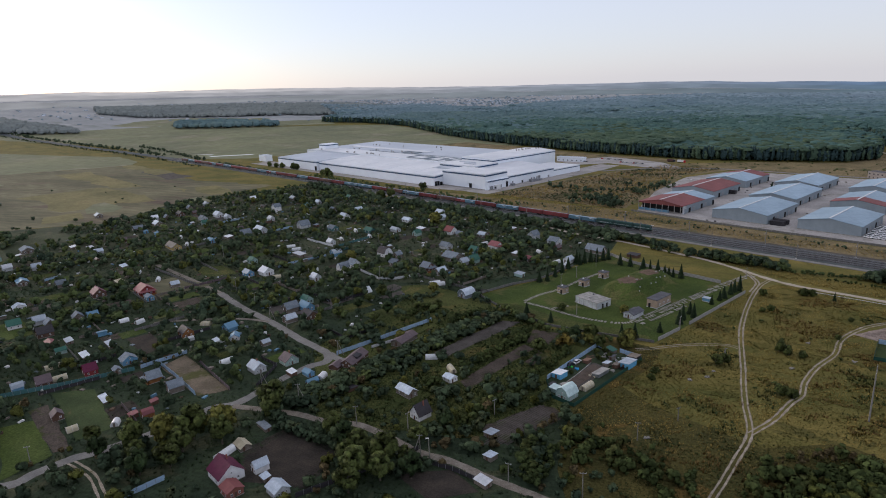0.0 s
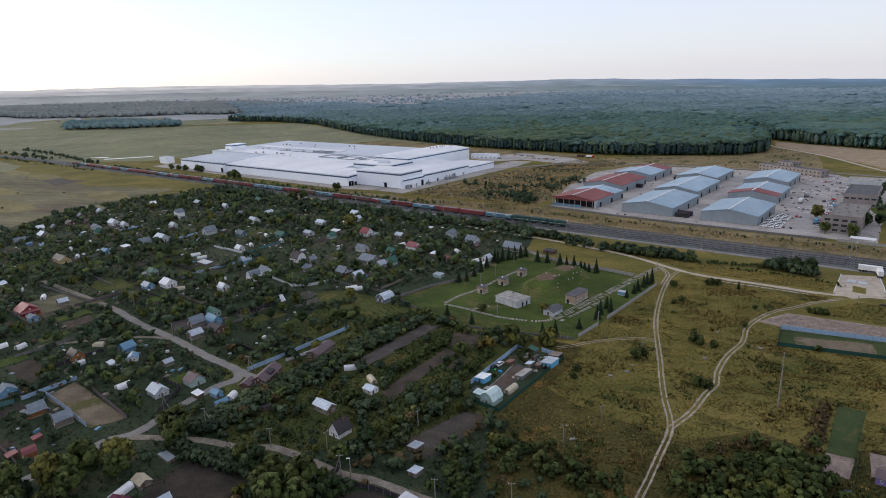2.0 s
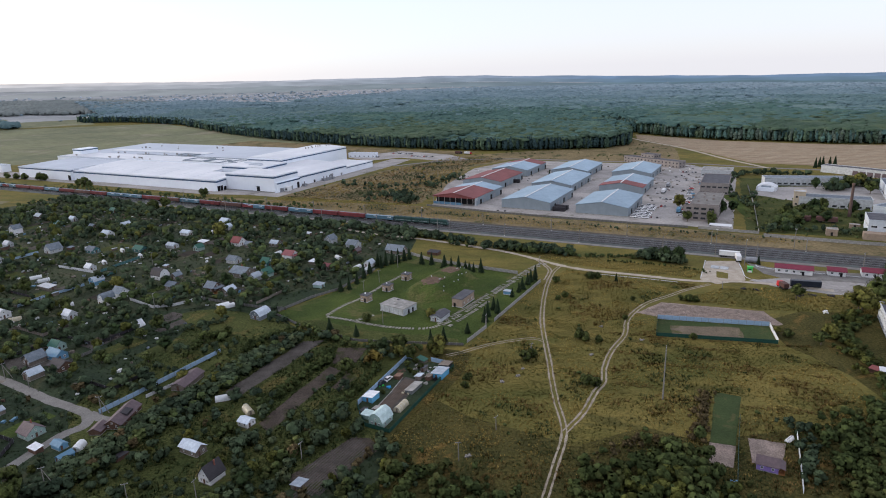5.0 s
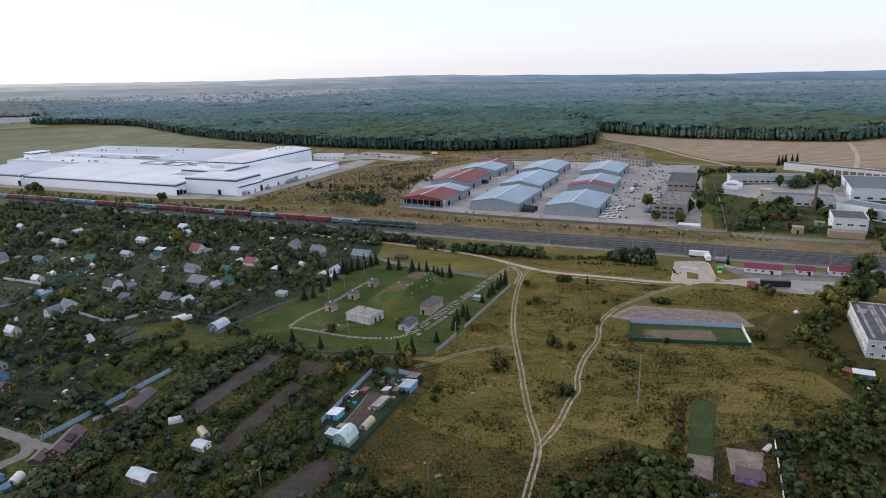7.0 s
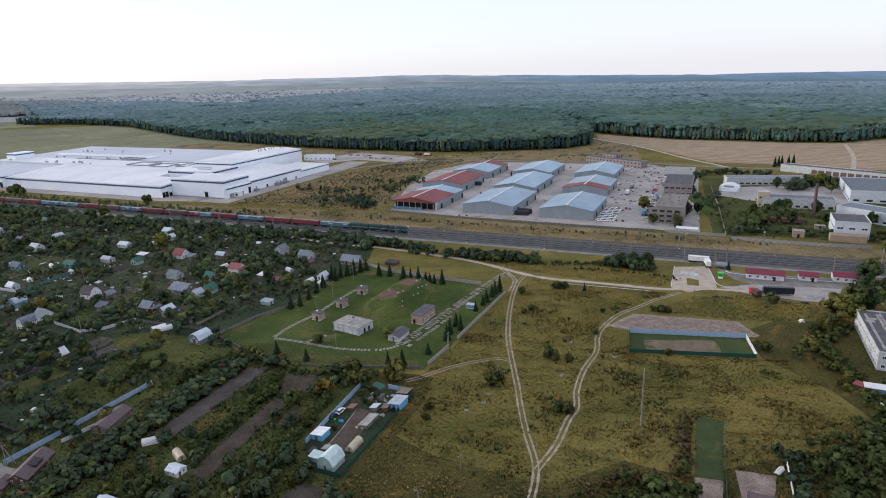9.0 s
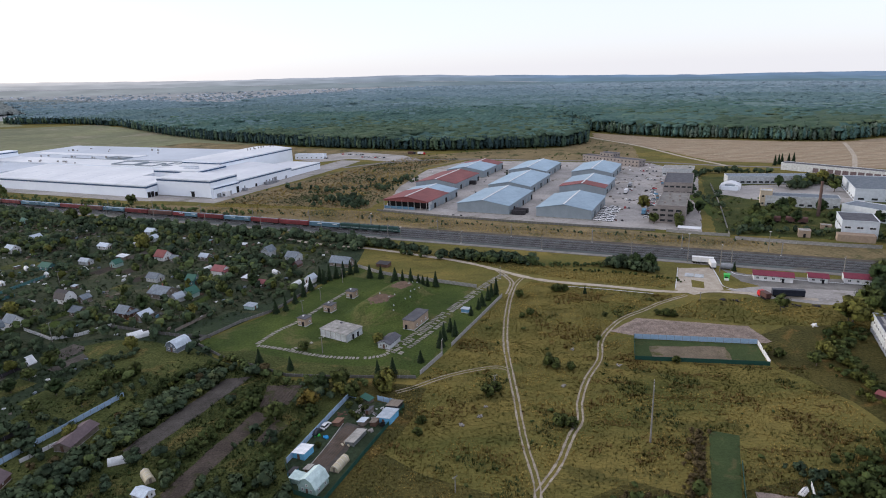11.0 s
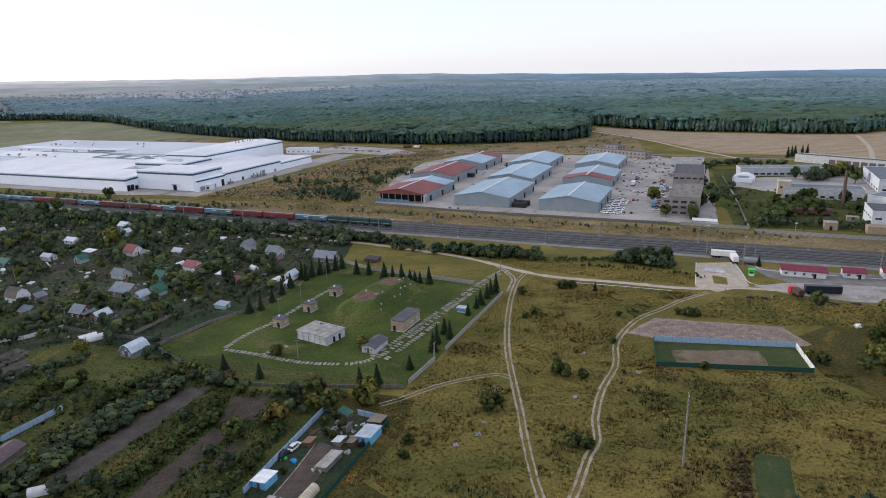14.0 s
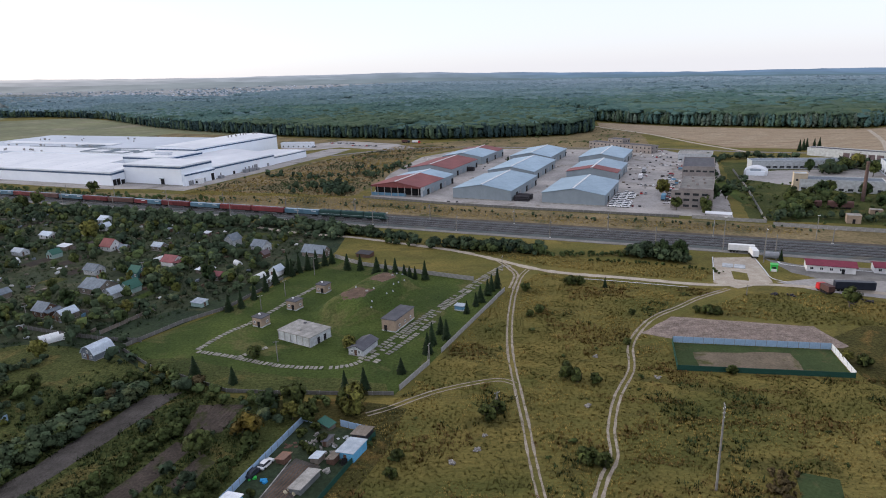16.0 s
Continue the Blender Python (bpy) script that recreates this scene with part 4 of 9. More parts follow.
    ground = terrain(xy[:, 0], xy[:, 1])
    for k, (v, t) in enumerate(kinds):
        at = np.nonzero(pick == k)[0]
        if not len(at):
            continue
        c, s = np.cos(turn[at])[:, None], np.sin(turn[at])[:, None]
        rad, tall = radius[at][:, None], heights[at][:, None]
        top = v[:, 2].max()
        x = (v[:, 0] * c - v[:, 1] * s) * rad + xy[at, 0][:, None]
        y = (v[:, 0] * s + v[:, 1] * c) * rad + xy[at, 1][:, None]
        z = (base + (1 - base) * v[:, 2] / top) * tall + ground[at][:, None]
        vs.append(np.stack([x, y, z], -1).reshape(-1, 3))
        ts.append((t[None] + (np.arange(len(at)) * len(v))[:, None, None]).reshape(-1, 3) + n)
        nv = blade_normals(v, k) if category in ("grass", "weeds") else leaf_normals(v, k, 1.1, 0.2) if category == "forest" and name != "forest_edge" else leaf_normals(v, k)
        ns.append(np.stack([nv[:, 0] * c - nv[:, 1] * s, nv[:, 0] * s + nv[:, 1] * c, np.repeat(nv[None, :, 2], len(at), 0)], -1).reshape(-1, 3))
        n += len(at) * len(v)
    ob = new(name, tri_mesh(name, np.concatenate(vs), np.concatenate(ts), mat, np.concatenate(ns)))
    return tagged(ob, label, category, kind="stuff")


def sow(poly, step, jitter=0.5, keep=1.0):
    """Places spread over a polygon, step metres apart."""
    xs, ys = [p[0] for p in poly], [p[1] for p in poly]
    gx, gy = np.meshgrid(np.arange(min(xs), max(xs), step), np.arange(min(ys), max(ys), step * 0.87))
    gx = gx + (np.arange(gx.shape[0]) % 2)[:, None] * step / 2
    p = np.stack([gx.ravel(), gy.ravel()], -1) + rng.uniform(-jitter, jitter, (gx.size, 2)) * step
    p = p[inside(p[:, 0], p[:, 1], poly)]
    return p[rng.random(len(p)) < keep]


def tall_crown(seed, lobes=5, leaves=5):
    """A tall forest tree of unit radius and height: rounded masses of leaves up a straight stem."""
    r = np.random.default_rng(seed)
    iv, it = ICO[1]
    vs, ts, n = [], [], 0
    for k in range(lobes):
        f = (k + 0.5) / lobes
        wide = (0.62, 0.78, 0.85, 0.72, 0.46)[k % 5] * r.uniform(0.8, 1.15)
        at = np.array([*r.uniform(-0.28, 0.28, 2), 0.14 + 0.76 * f])
        vs.append(iv * np.array([wide, wide, 0.15]) * r.uniform(0.75, 1.2, (len(iv), 1)) + at)
        ts.append(it + n)
        n += len(iv)
        for _ in range(leaves):
            a = r.normal(size=3)
            a /= np.linalg.norm(a)
            vs.append(at + a * np.array([wide, wide, 0.16]) + r.normal(size=(3, 3)) * np.array([0.16, 0.16, 0.03]))
            ts.append(np.array([[0, 1, 2]]) + n)
            n += 3
    return np.concatenate(vs), np.concatenate(ts)


TALL_KINDS = [tall_crown(100 + i) for i in range(8)]
FAR_KINDS = [clump(200 + i, 1, 4, 1, 0.4, 0.16, 1.0, 0.9) for i in range(8)]
F1_FRONT = [(-1075, 1603), (-936, 1602), (-747, 1502), (-501, 1217), (-349, 1076), (-214, 971), (-105, 911), (7, 859), (97, 852), (172, 855), (206, 884), (222, 940), (236, 1020)]
F1 = F1_FRONT + [(240, 1100), (235, 1330), (-50, 1700), (-464, 1977), (-1010, 2238), (-1500, 2250), (-1080, 1710)]
F2_FRONT = [(252, 1150), (248, 1060), (285, 985), (345, 915), (409, 880), (464, 840), (526, 820), (593, 846), (690, 822)]
F2 = F2_FRONT + [(1000, 1180), (1500, 1830), (1850, 2350), (1200, 2900), (300, 3000), (-300, 2750), (-700, 2120), (-464, 1977), (-50, 1700), (235, 1330)]
STAND_AT = rng.uniform((-2400, 700), (2400, 3000), (420, 2))
STAND_HIGH = rng.uniform(14.5, 20.5, 420)
STAND_TONE = rng.uniform(-170, 170, 420)
# near to far, each band with more haze in its colour
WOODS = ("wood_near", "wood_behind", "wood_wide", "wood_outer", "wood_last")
WOOD_WORDS = ("dense dark olive-green forest of tall trees", "dark green mixed forest behind the fields", "wide forest, blue-green haze in its colour", "far forest, blue-grey haze in its colour", "farthest forest, pale haze in its colour")


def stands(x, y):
    """For each place, its stand of even-aged trees: their height, and its band of painted haze, by how far off it lies.
    """
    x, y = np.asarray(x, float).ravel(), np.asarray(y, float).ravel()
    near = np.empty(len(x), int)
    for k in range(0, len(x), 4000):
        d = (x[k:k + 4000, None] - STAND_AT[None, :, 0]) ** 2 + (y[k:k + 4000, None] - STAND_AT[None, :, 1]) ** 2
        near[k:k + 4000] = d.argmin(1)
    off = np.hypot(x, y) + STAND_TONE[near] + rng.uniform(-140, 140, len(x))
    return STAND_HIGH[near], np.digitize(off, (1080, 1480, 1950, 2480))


def canopy(poly, step, drop):
    """The closed lower leaves of a wood, under its crowns."""
    xs, ys = [p[0] for p in poly], [p[1] for p in poly]
    gx, gy = np.meshgrid(np.arange(min(xs), max(xs), step), np.arange(min(ys), max(ys), step))
    ok = inside(gx, gy, poly)
    high, tone = (q.reshape(gx.shape) for q in stands(gx, gy))
    z = terrain(gx, gy) + high - drop + rng.uniform(-1.2, 1.2, gx.shape)
    wide = np.pad(ok, 1)
    rim = ~(wide[:-2, 1:-1] & wide[2:, 1:-1] & wide[1:-1, :-2] & wide[1:-1, 2:])
    z = np.where(rim, terrain(gx, gy) + 0.5, z)
    n, m = gx.shape
    i = np.arange(n * m).reshape(n, m)
    v = np.stack([gx.ravel(), gy.ravel(), z.ravel()], -1)
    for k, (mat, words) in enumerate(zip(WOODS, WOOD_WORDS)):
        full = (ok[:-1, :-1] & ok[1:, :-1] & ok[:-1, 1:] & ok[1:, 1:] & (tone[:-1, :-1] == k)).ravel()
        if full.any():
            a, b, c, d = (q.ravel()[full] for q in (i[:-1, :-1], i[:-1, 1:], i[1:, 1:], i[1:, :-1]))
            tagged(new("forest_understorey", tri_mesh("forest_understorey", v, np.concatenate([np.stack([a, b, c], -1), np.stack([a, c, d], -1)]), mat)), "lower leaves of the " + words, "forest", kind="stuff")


def wood(poly, step, low, high, base, kinds):
    """A wood seen over its crowns; each stand has its own height."""
    p = sow(poly, step, 0.8)
    tall, tone = stands(p[:, 0], p[:, 1])
    tall = tall + rng.uniform(-1.0, 1.3, len(p))
    wide = rng.uniform(low, high, len(p))
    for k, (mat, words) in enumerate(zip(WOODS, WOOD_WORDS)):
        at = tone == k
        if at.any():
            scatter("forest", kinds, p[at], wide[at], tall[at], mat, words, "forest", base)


def wood_front(line, rows, gap, mat, words):
    """The tall outer trees along the edge of a wood."""
    spots = []
    for a, b in zip(line, line[1:]):
        length = math.dist(a, b)
        nx, ny = -(b[1] - a[1]) / length, (b[0] - a[0]) / length
        for row in range(rows):
            for q in np.arange(0, length, gap * (1 + 0.0004 * math.hypot(*a))):
                d = row * 5.0 + random.uniform(-3.5, 3.5)
                f = (q + random.uniform(-2, 2)) / length
                spots.append((a[0] + (b[0] - a[0]) * f + nx * d, a[1] + (b[1] - a[1]) * f + ny * d))
    spots = np.array(spots)
    pick = rng.random(len(spots))
    tall, wide = rng.uniform(13, 19.5, len(spots)), rng.uniform(2.2, 4.0, len(spots))
    for k, kind in enumerate(mat):
        at = (pick >= k / len(mat)) & (pick < (k + 1) / len(mat))
        scatter("forest_edge", TALL_KINDS, spots[at], wide[at], tall[at], kind, words, "forest", 0.0)


canopy(F1, 14, 1.7)
wood(F1, 11.6, 6.2, 9.2, 0.72, FAR_KINDS)
wood_front(F1_FRONT, 3, 3.6, ("wood_near", "wood_shade", "wood_shade", "wood_near", "wood_shade"), "tall dark trees along the forest edge")
canopy(F2, 24, 1.3)
wood(F2, 17, 8.4, 12.2, 0.7, FAR_KINDS)
wood_front(F2_FRONT, 4, 3.8, ("wood_behind", "wood_near", "wood_behind", "wood_birch"), "tall mixed trees and pale birches beyond the stubble field")
for name, poly in (("forest_west", [(-2130, 1690), (-1830, 1620), (-1552, 1725), (-1388, 1828), (-964, 1878), (-1100, 2250), (-1497, 2391), (-1977, 2219), (-2380, 1880)]),
                   ("forest_strip", [(-1400, 1330), (-1247, 1380), (-1123, 1445), (-1180, 1520), (-1405, 1555), (-1530, 1480)]),
                   ("forest_grove", [(-1780, 1080), (-1657, 1110), (-1560, 1160), (-1700, 1230), (-1904, 1290), (-2220, 1390), (-2150, 1150)])):
    p = sow(poly, 14.5, 0.8)
    scatter(name, FAR_KINDS, p, rng.uniform(9, 13, len(p)), rng.uniform(13, 17, len(p)), "wood_wide" if name == "forest_strip" else "wood_haze", "dark belt of trees between far fields", "forest", 0.0)
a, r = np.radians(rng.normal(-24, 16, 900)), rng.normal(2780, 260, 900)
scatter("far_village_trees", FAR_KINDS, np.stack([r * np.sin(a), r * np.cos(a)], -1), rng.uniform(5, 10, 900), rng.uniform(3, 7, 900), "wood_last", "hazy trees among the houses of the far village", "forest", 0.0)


# ---- distance ----
def ridge(name, radius, lift, depth, seed, mat):
    """A low wooded ridge right round the horizon."""
    vs, fs = [], []
    turns = np.radians(np.arange(-180, 181, 0.5))
    for i, a in enumerate(turns):
        up = lift + 9 * noise.noise(Vector((math.cos(a) * 9, math.sin(a) * 9, seed))) + 4 * noise.noise(Vector((math.cos(a) * 45, math.sin(a) * 45, seed)))
        for r, dz in ((radius - depth, -25.0), (radius, up), (min(radius + depth, 4910), -40.0)):
            x, y = r * math.sin(a), r * math.cos(a)
            vs.append((x, y, float(terrain(x, y)) + dz))
        if i:
            b = 3 * i
            fs += [(b - 3, b, b + 1, b - 2), (b - 2, b + 1, b + 2, b - 1)]
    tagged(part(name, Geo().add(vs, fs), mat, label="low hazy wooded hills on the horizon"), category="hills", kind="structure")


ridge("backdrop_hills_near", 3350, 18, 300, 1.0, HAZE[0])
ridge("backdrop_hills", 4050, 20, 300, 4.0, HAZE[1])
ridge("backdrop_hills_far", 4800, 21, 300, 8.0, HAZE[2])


# ---- building helpers ----
def gable_roof(w, l, h, rise, over=0.45, thick=0.18, gambrel=False):
    """Roof sheets over a plan w across and l along y, centred, with eaves at h."""
    g = Geo()
    y0, y1 = -l / 2 - over, l / 2 + over
    if gambrel:
        k = w * 0.32
        side = [(-w / 2 - over * 0.4, h - 0.2), (-k, h + rise * 0.68), (0, h + rise), (k, h + rise * 0.68), (w / 2 + over * 0.4, h - 0.2)]
    else:
        drop = over * rise / (w / 2)
        side = [(-w / 2 - over, h - drop), (0, h + rise), (w / 2 + over, h - drop)]
    for (xa, za), (xb, zb) in zip(side, side[1:]):
        g.slope((xa, y0, za + thick), (xb, y0, zb + thick), (xb, y1, zb + thick), (xa, y1, za + thick), thick)
    return g


def gable_walls(w, l, h, rise, gambrel=False):
    top = [(w / 2, h), (0, h + rise), (-w / 2, h)]
    if gambrel:
        top = [(w / 2, h), (w * 0.31, h + rise * 0.66), (0, h + rise - 0.05), (-w * 0.31, h + rise * 0.66), (-w / 2, h)]
    return Geo().prism([(-w / 2, 0), (w / 2, 0), *top], -l / 2, l / 2)


WINDOW = {}


def window(parent, x, y, z, turn, w=1.0, h=1.2, frame="white_paint"):
    """A pane in a raised frame, on a wall that faces the way of turn (0: towards -y)."""
    key = (w, h, frame)
    if key not in WINDOW:
        f = 0.12
        rim = Geo().box(-w / 2, -0.07, 0, -w / 2 + f, 0.03, h).box(w / 2 - f, -0.07, 0, w / 2, 0.03, h).box(-w / 2, -0.07, 0, w / 2, 0.03, f).box(-w / 2, -0.07, h - f, w / 2, 0.03, h).box(-0.04, -0.06, 0, 0.04, 0.03, h)
        WINDOW[key] = (Geo().box(-w / 2 + 0.05, -0.03, 0.05, w / 2 - 0.05, 0.02, h - 0.05).mesh("window", "glass"), rim.mesh("frame", frame))
    pane = part("window", WINDOW[key][0], None, parent)
    pane.matrix_basis = pose(x, y, z, 0, 0, turn)
    if parent.matrix_basis.translation.y < 400:
        part("frame", WINDOW[key][1], None, pane)
    return pane


def doorway(parent, x, y, z, turn, w, h, mat="dark", name="door"):
    d = part(name, Geo().box(-w / 2, -0.08, 0, w / 2, 0.05, h), mat, parent)
    d.matrix_basis = pose(x, y, z, 0, 0, turn)
    return d


# ---- factory ----
factory = thing("factory", -208.4, 579.9, -24.5, "huge white clad factory hall with grey-blue eaves stripes", "factory")


def hall(name, x0, y0, x1, y1, front, back, wall="white_panel", roof="white_roof", stripe=1.5, sides="fr", lip=0.8):
    """A hall whose roof falls from back to front; stripe: the coloured band under the eaves, with a white lip above it."""
    body = Geo().add([(x0, y0, 0), (x1, y0, 0), (x1, y1, 0), (x0, y1, 0), (x0, y0, front), (x1, y0, front), (x1, y1, back), (x0, y1, back)],
                     [(0, 3, 2, 1), (4, 5, 6, 7), (0, 1, 5, 4), (1, 2, 6, 5), (2, 3, 7, 6), (3, 0, 4, 7)])
    w = part("wall", body, wall, factory, name)
    part("roof", Geo().slope((x0 - 0.3, y0 - 0.3, front + 0.3), (x1 + 0.3, y0 - 0.3, front + 0.3), (x1 + 0.3, y1, back + 0.3), (x0 - 0.3, y1, back + 0.3), 0.28), roof, factory)
    if "f" in sides:
        part("eaves_stripe", Geo().box(x0 - 0.15, y0 - 0.15, front - stripe - lip, x1 + 0.15, y0 + 0.1, front - lip), "stripe", w)
    if "r" in sides:
        part("eaves_stripe", Geo().slope((x1 + 0.15, y0, front - lip), (x1 + 0.15, y1, back - lip), (x1 - 0.1, y1, back - lip), (x1 - 0.1, y0, front - lip), stripe), "stripe", w)
    return w


hall("long white front hall", -299, -18, -62, 16, 11.2, 13.6, sides="fr")
hall("upper slope of the front hall", -299, 16, -104, 52, 13.6, 14.6, sides="")
hall("grey-roofed west hall", -406, -22, -299.2, 47, 12.6, 14.4, roof="grey_roof", sides="fr")
hall("broad rear hall", -446, 52.5, -106, 200, 14.4, 15.4, roof="grey_roof", sides="")
hall("white front strip of the rear roof", -440, 56, -108, 92, 15.0, 15.2, sides="")
hall("white strip of the rear roof", -418, 116, -226, 131, 15.5, 15.7, sides="")
hall("tall front block", -61.5, -5, 4, 30, 16.6, 16.9, sides="fr")
hall("middle block", -104, 30.5, -47, 72, 17.6, 17.8, sides="fr")
tall = part("wall", Geo().prism([(-108, 0), (-56, 0), (-56, 20), (-82, 22), (-108, 21)], 72.5, 196), "white_panel", factory, "tall rear block")
part("roof", Geo().slope((-108.3, 72.2, 21.3), (-82, 72.2, 22.3), (-82, 196.3, 22.3), (-108.3, 196.3, 21.3), 0.25).slope((-82, 72.2, 22.3), (-55.7, 72.2, 20.3), (-55.7, 196.3, 20.3), (-82, 196.3, 22.3), 0.25), "white_roof", factory)
part("eaves_stripe", Geo().box(-56.1, 72.5, 17.9, -55.82, 196, 19.1), "stripe", tall)
part("eaves_stripe", Geo().box(-108, 72.35, 18.2, -56, 72.6, 19.3), "stripe", tall)
arc = [(-56, 14.6), (-44, 14.5), (-30, 13.9), (-16, 12.6), (-4, 11.1), (2.4, 10.2)]
wing = part("wall", Geo().prism([(-56, 0), (2, 0), (2, 10.0), *[(x, z - 0.05) for x, z in arc[::-1]]], 30.5, 116), "white_panel", factory, "low curved east wing")
curve = Geo()
for (xa, za), (xb, zb) in zip(arc, arc[1:]):
    curve.slope((xa, 30.2, za + 0.2), (xb, 30.2, zb + 0.2), (xb, 116.3, zb + 0.2), (xa, 116.3, za + 0.2), 0.2)
part("roof", curve, "white_roof", factory)
part("eaves_stripe", Geo().box(2.02, 30.5, 8.3, 2.3, 116, 9.5), "stripe", wing)
front = part("wall", Geo().prism([(3.6, 0), (6.2, 0), (6.2, 9.8), (3.6, 10.2)], -4, 30.4), "white_panel", factory, "low front of the east side")
part("eaves_stripe", Geo().box(6.22, -4, 8.3, 6.5, 30.4, 9.5), "stripe", front)
hall("low end wing", -46, 116.5, 1, 171, 7.5, 7.5, sides="r", stripe=0.8, lip=0.6)
for y, w, h in ((-15.6, 3.4, 5.2), (-11.8, 3.4, 5.2), (-7.4, 3.6, 3.8)):
    doorway(factory, -61.9, y, 0, 90, w, h, name="gate")
doorway(factory, -18, -5.1, 0.8, 0, 4.0, 4.6, name="gate")
part("canopy", Geo().box(-20.5, -6.2, 5.6, -15.5, -5.0, 6.0), "wh_wall", factory)
doorway(factory, -302, -22.1, 0, 0, 5, 6.0, name="gate")
for y, w, h in ((1, 3.2, 3.6), (3.8, 1.6, 3.6), (13.5, 1.6, 3.4), (17.5, 1.6, 3.4)):
    doorway(factory, 6.3, y, 0.3, 90, w, h, "grey_paint", "gate")
for y, w, h in ((27, 3.4, 6.0), (58, 2.6, 3.0), (88, 5, 4.6), (106, 3, 3)):
    doorway(factory, 6.3 if y < 30 else 2.1, y, 0, 90, w, h, "dark" if y < 60 else "grey_paint", "gate")
part("porch", Geo().box(6.3, 6, 0, 10.5, 12, 4.6), "white_paint", factory)
window(factory, 8.4, 5.97, 1.0, 0, 2.4, 2.0)
part("roof_house", Geo().box(-437, 70, 14.2, -418, 95, 22.6), "white_panel", factory, "white roof house with a stripe")
part("eaves_stripe", Geo().box(-437.2, 69.8, 20.2, -417.8, 95.2, 21.6), "stripe", factory)
part("parapet", Geo().box(-299, 51.8, 14.6, -104, 52.3, 15.6), "white_panel", factory)
part("parapet", Geo().box(-330, 92.2, 15.2, -108, 92.7, 16.2), "wh_wall", factory)
for i in range(9):
    part("roof_seam", Geo().slope((-285 + i * 26, -17.8, 11.56), (-284.6 + i * 26, -17.8, 11.56), (-284.6 + i * 26, 15.8, 13.96), (-285 + i * 26, 15.8, 13.96), 0.06), "grey_roof", factory)
for x0, y0, x1, y1 in ((-205, 62, -172, 84), (-166, 60, -140, 80), (-132, 66, -116, 84), (-260, 100, -230, 112)):
    g = Geo().box(x0, y0, 15.2, x1, y0 + 0.5, 16.4).box(x0, y1, 15.2, x1, y1 + 0.5, 16.4).box(x0, y0 + 0.5, 15.2, x0 + 0.5, y1, 16.4).box(x1 - 0.5, y0 + 0.5, 15.2, x1, y1, 16.4)
    part("roof_upstand", g, "wh_wall", factory)
part("roof_light", Geo().box(-75, 42, 17.8, -58, 46, 18.9), "grey_roof", factory)
part("roof_light", Geo().box(-92, 52, 17.8, -68, 56, 18.7), "grey_roof", factory)
vent_mesh = Geo().box(-1, -1, 0, 1, 1, 1.7).mesh("roof_vent", "concrete")
for i in range(30):
    v = part("roof_vent", vent_mesh, None, factory)
    v.location = (random.uniform(-415, -210), random.choice((60, 64, 98, 102, 150, 172)) + random.uniform(-2, 2), 15.3)
    s = random.uniform(0.4, 1.0)
    v.scale = (s, s, random.uniform(0.6, 1.5))
for i in range(9):
    v = part("roof_vent", vent_mesh, None, factory)
    v.location = (-82 + random.uniform(-6, 4), 150 + i * 5, 22.2)
    v.scale = (0.5, 0.5, random.uniform(0.8, 1.7))
for y in (34, 66, 71, 76, 81):
    part("plant_unit", Geo().box(5, y, 0, 9, y + 4, random.uniform(2, 4.0)).tube((7, y + 2, 2), (7, y + 2, 5.0), 0.6, 0.6), "grey_paint", factory)
part("plinth", Geo().box(-61.6, -5.35, 0, 3.9, -5.05, 0.9), "concrete", factory)


def block(name, x, y, turn, w, l, h, wall, roof, label, category="building", storeys=0, bay=3.0, parapet=0.6, sides=(0, 1), win=(1.5, 1.5)):
    """A flat-roofed building; its near left corner stands at x, y; windows in rows on the front and, at will, both flanks."""
    b = thing(name, x, y, turn, label, category)
    part("wall", Geo().box(0, 0, 0, w, l, h), wall, b)
    part("roof", Geo().box(-0.15, -0.15, h, w + 0.15, l + 0.15, h + 0.18), roof, b)
    rim = Geo().box(-0.2, -0.2, h, 0.2, l + 0.2, h + parapet).box(w - 0.2, -0.2, h, w + 0.2, l + 0.2, h + parapet).box(0.2, -0.2, h, w - 0.2, 0.2, h + parapet).box(0.2, l - 0.2, h, w - 0.2, l + 0.2, h + parapet)
    part("parapet", rim, wall, b)
    for s in range(storeys):
        z = 1.0 + s * h / storeys
        if 0 in sides:
            for i in range(int(w / bay)):
                window(b, (i + 0.5) * w / int(w / bay), -0.02, z, 0, *win)
        if 1 in sides:
            for i in range(int(l / bay)):
                window(b, w + 0.02, (i + 0.5) * l / int(l / bay), z, 90, *win)
        if 2 in sides:
            for i in range(int(l / bay)):
                window(b, -0.02, (i + 0.5) * l / int(l / bay), z, -90, *win)
    return b


block("gatehouse", -660, 775, G, 22, 12, 9, "white_panel", "grey_roof", "small white outbuilding beside the factory")
block("office", -186, 829, -14, 40, 10, 5.5, "white_panel", "grey_roof", "low white office building behind the factory", storeys=1, bay=6)


# ---- warehouses ----
def warehouse(x, y, depth, roof, label, width=40.0, front=None, tail=None, open_front=False):
    """A shallow gabled hall; x, y is its near right corner."""
    b = thing("warehouse", x, y, G, label, "warehouse", "rows of warehouses")
    mid = part("wall", Geo().prism([(-width, 0), (0, 0), (0, 7.1), (-width / 2, 10.4), (-width, 7.1)], 0.0 if not open_front else 7.0, depth), "wh_wall", b)
    cuts = [(0, depth, roof)]
    if front:
        cuts = [(0, 16, front), (16, depth, roof)]
    if tail:
        cuts = [(0, depth * 0.68, roof), (depth * 0.68, depth, tail)]
    for y0, y1, mat in cuts:
        e0, e1 = (-0.5 if y0 == 0 else 0), (0.5 if y1 == depth else 0)
        half = width / 2
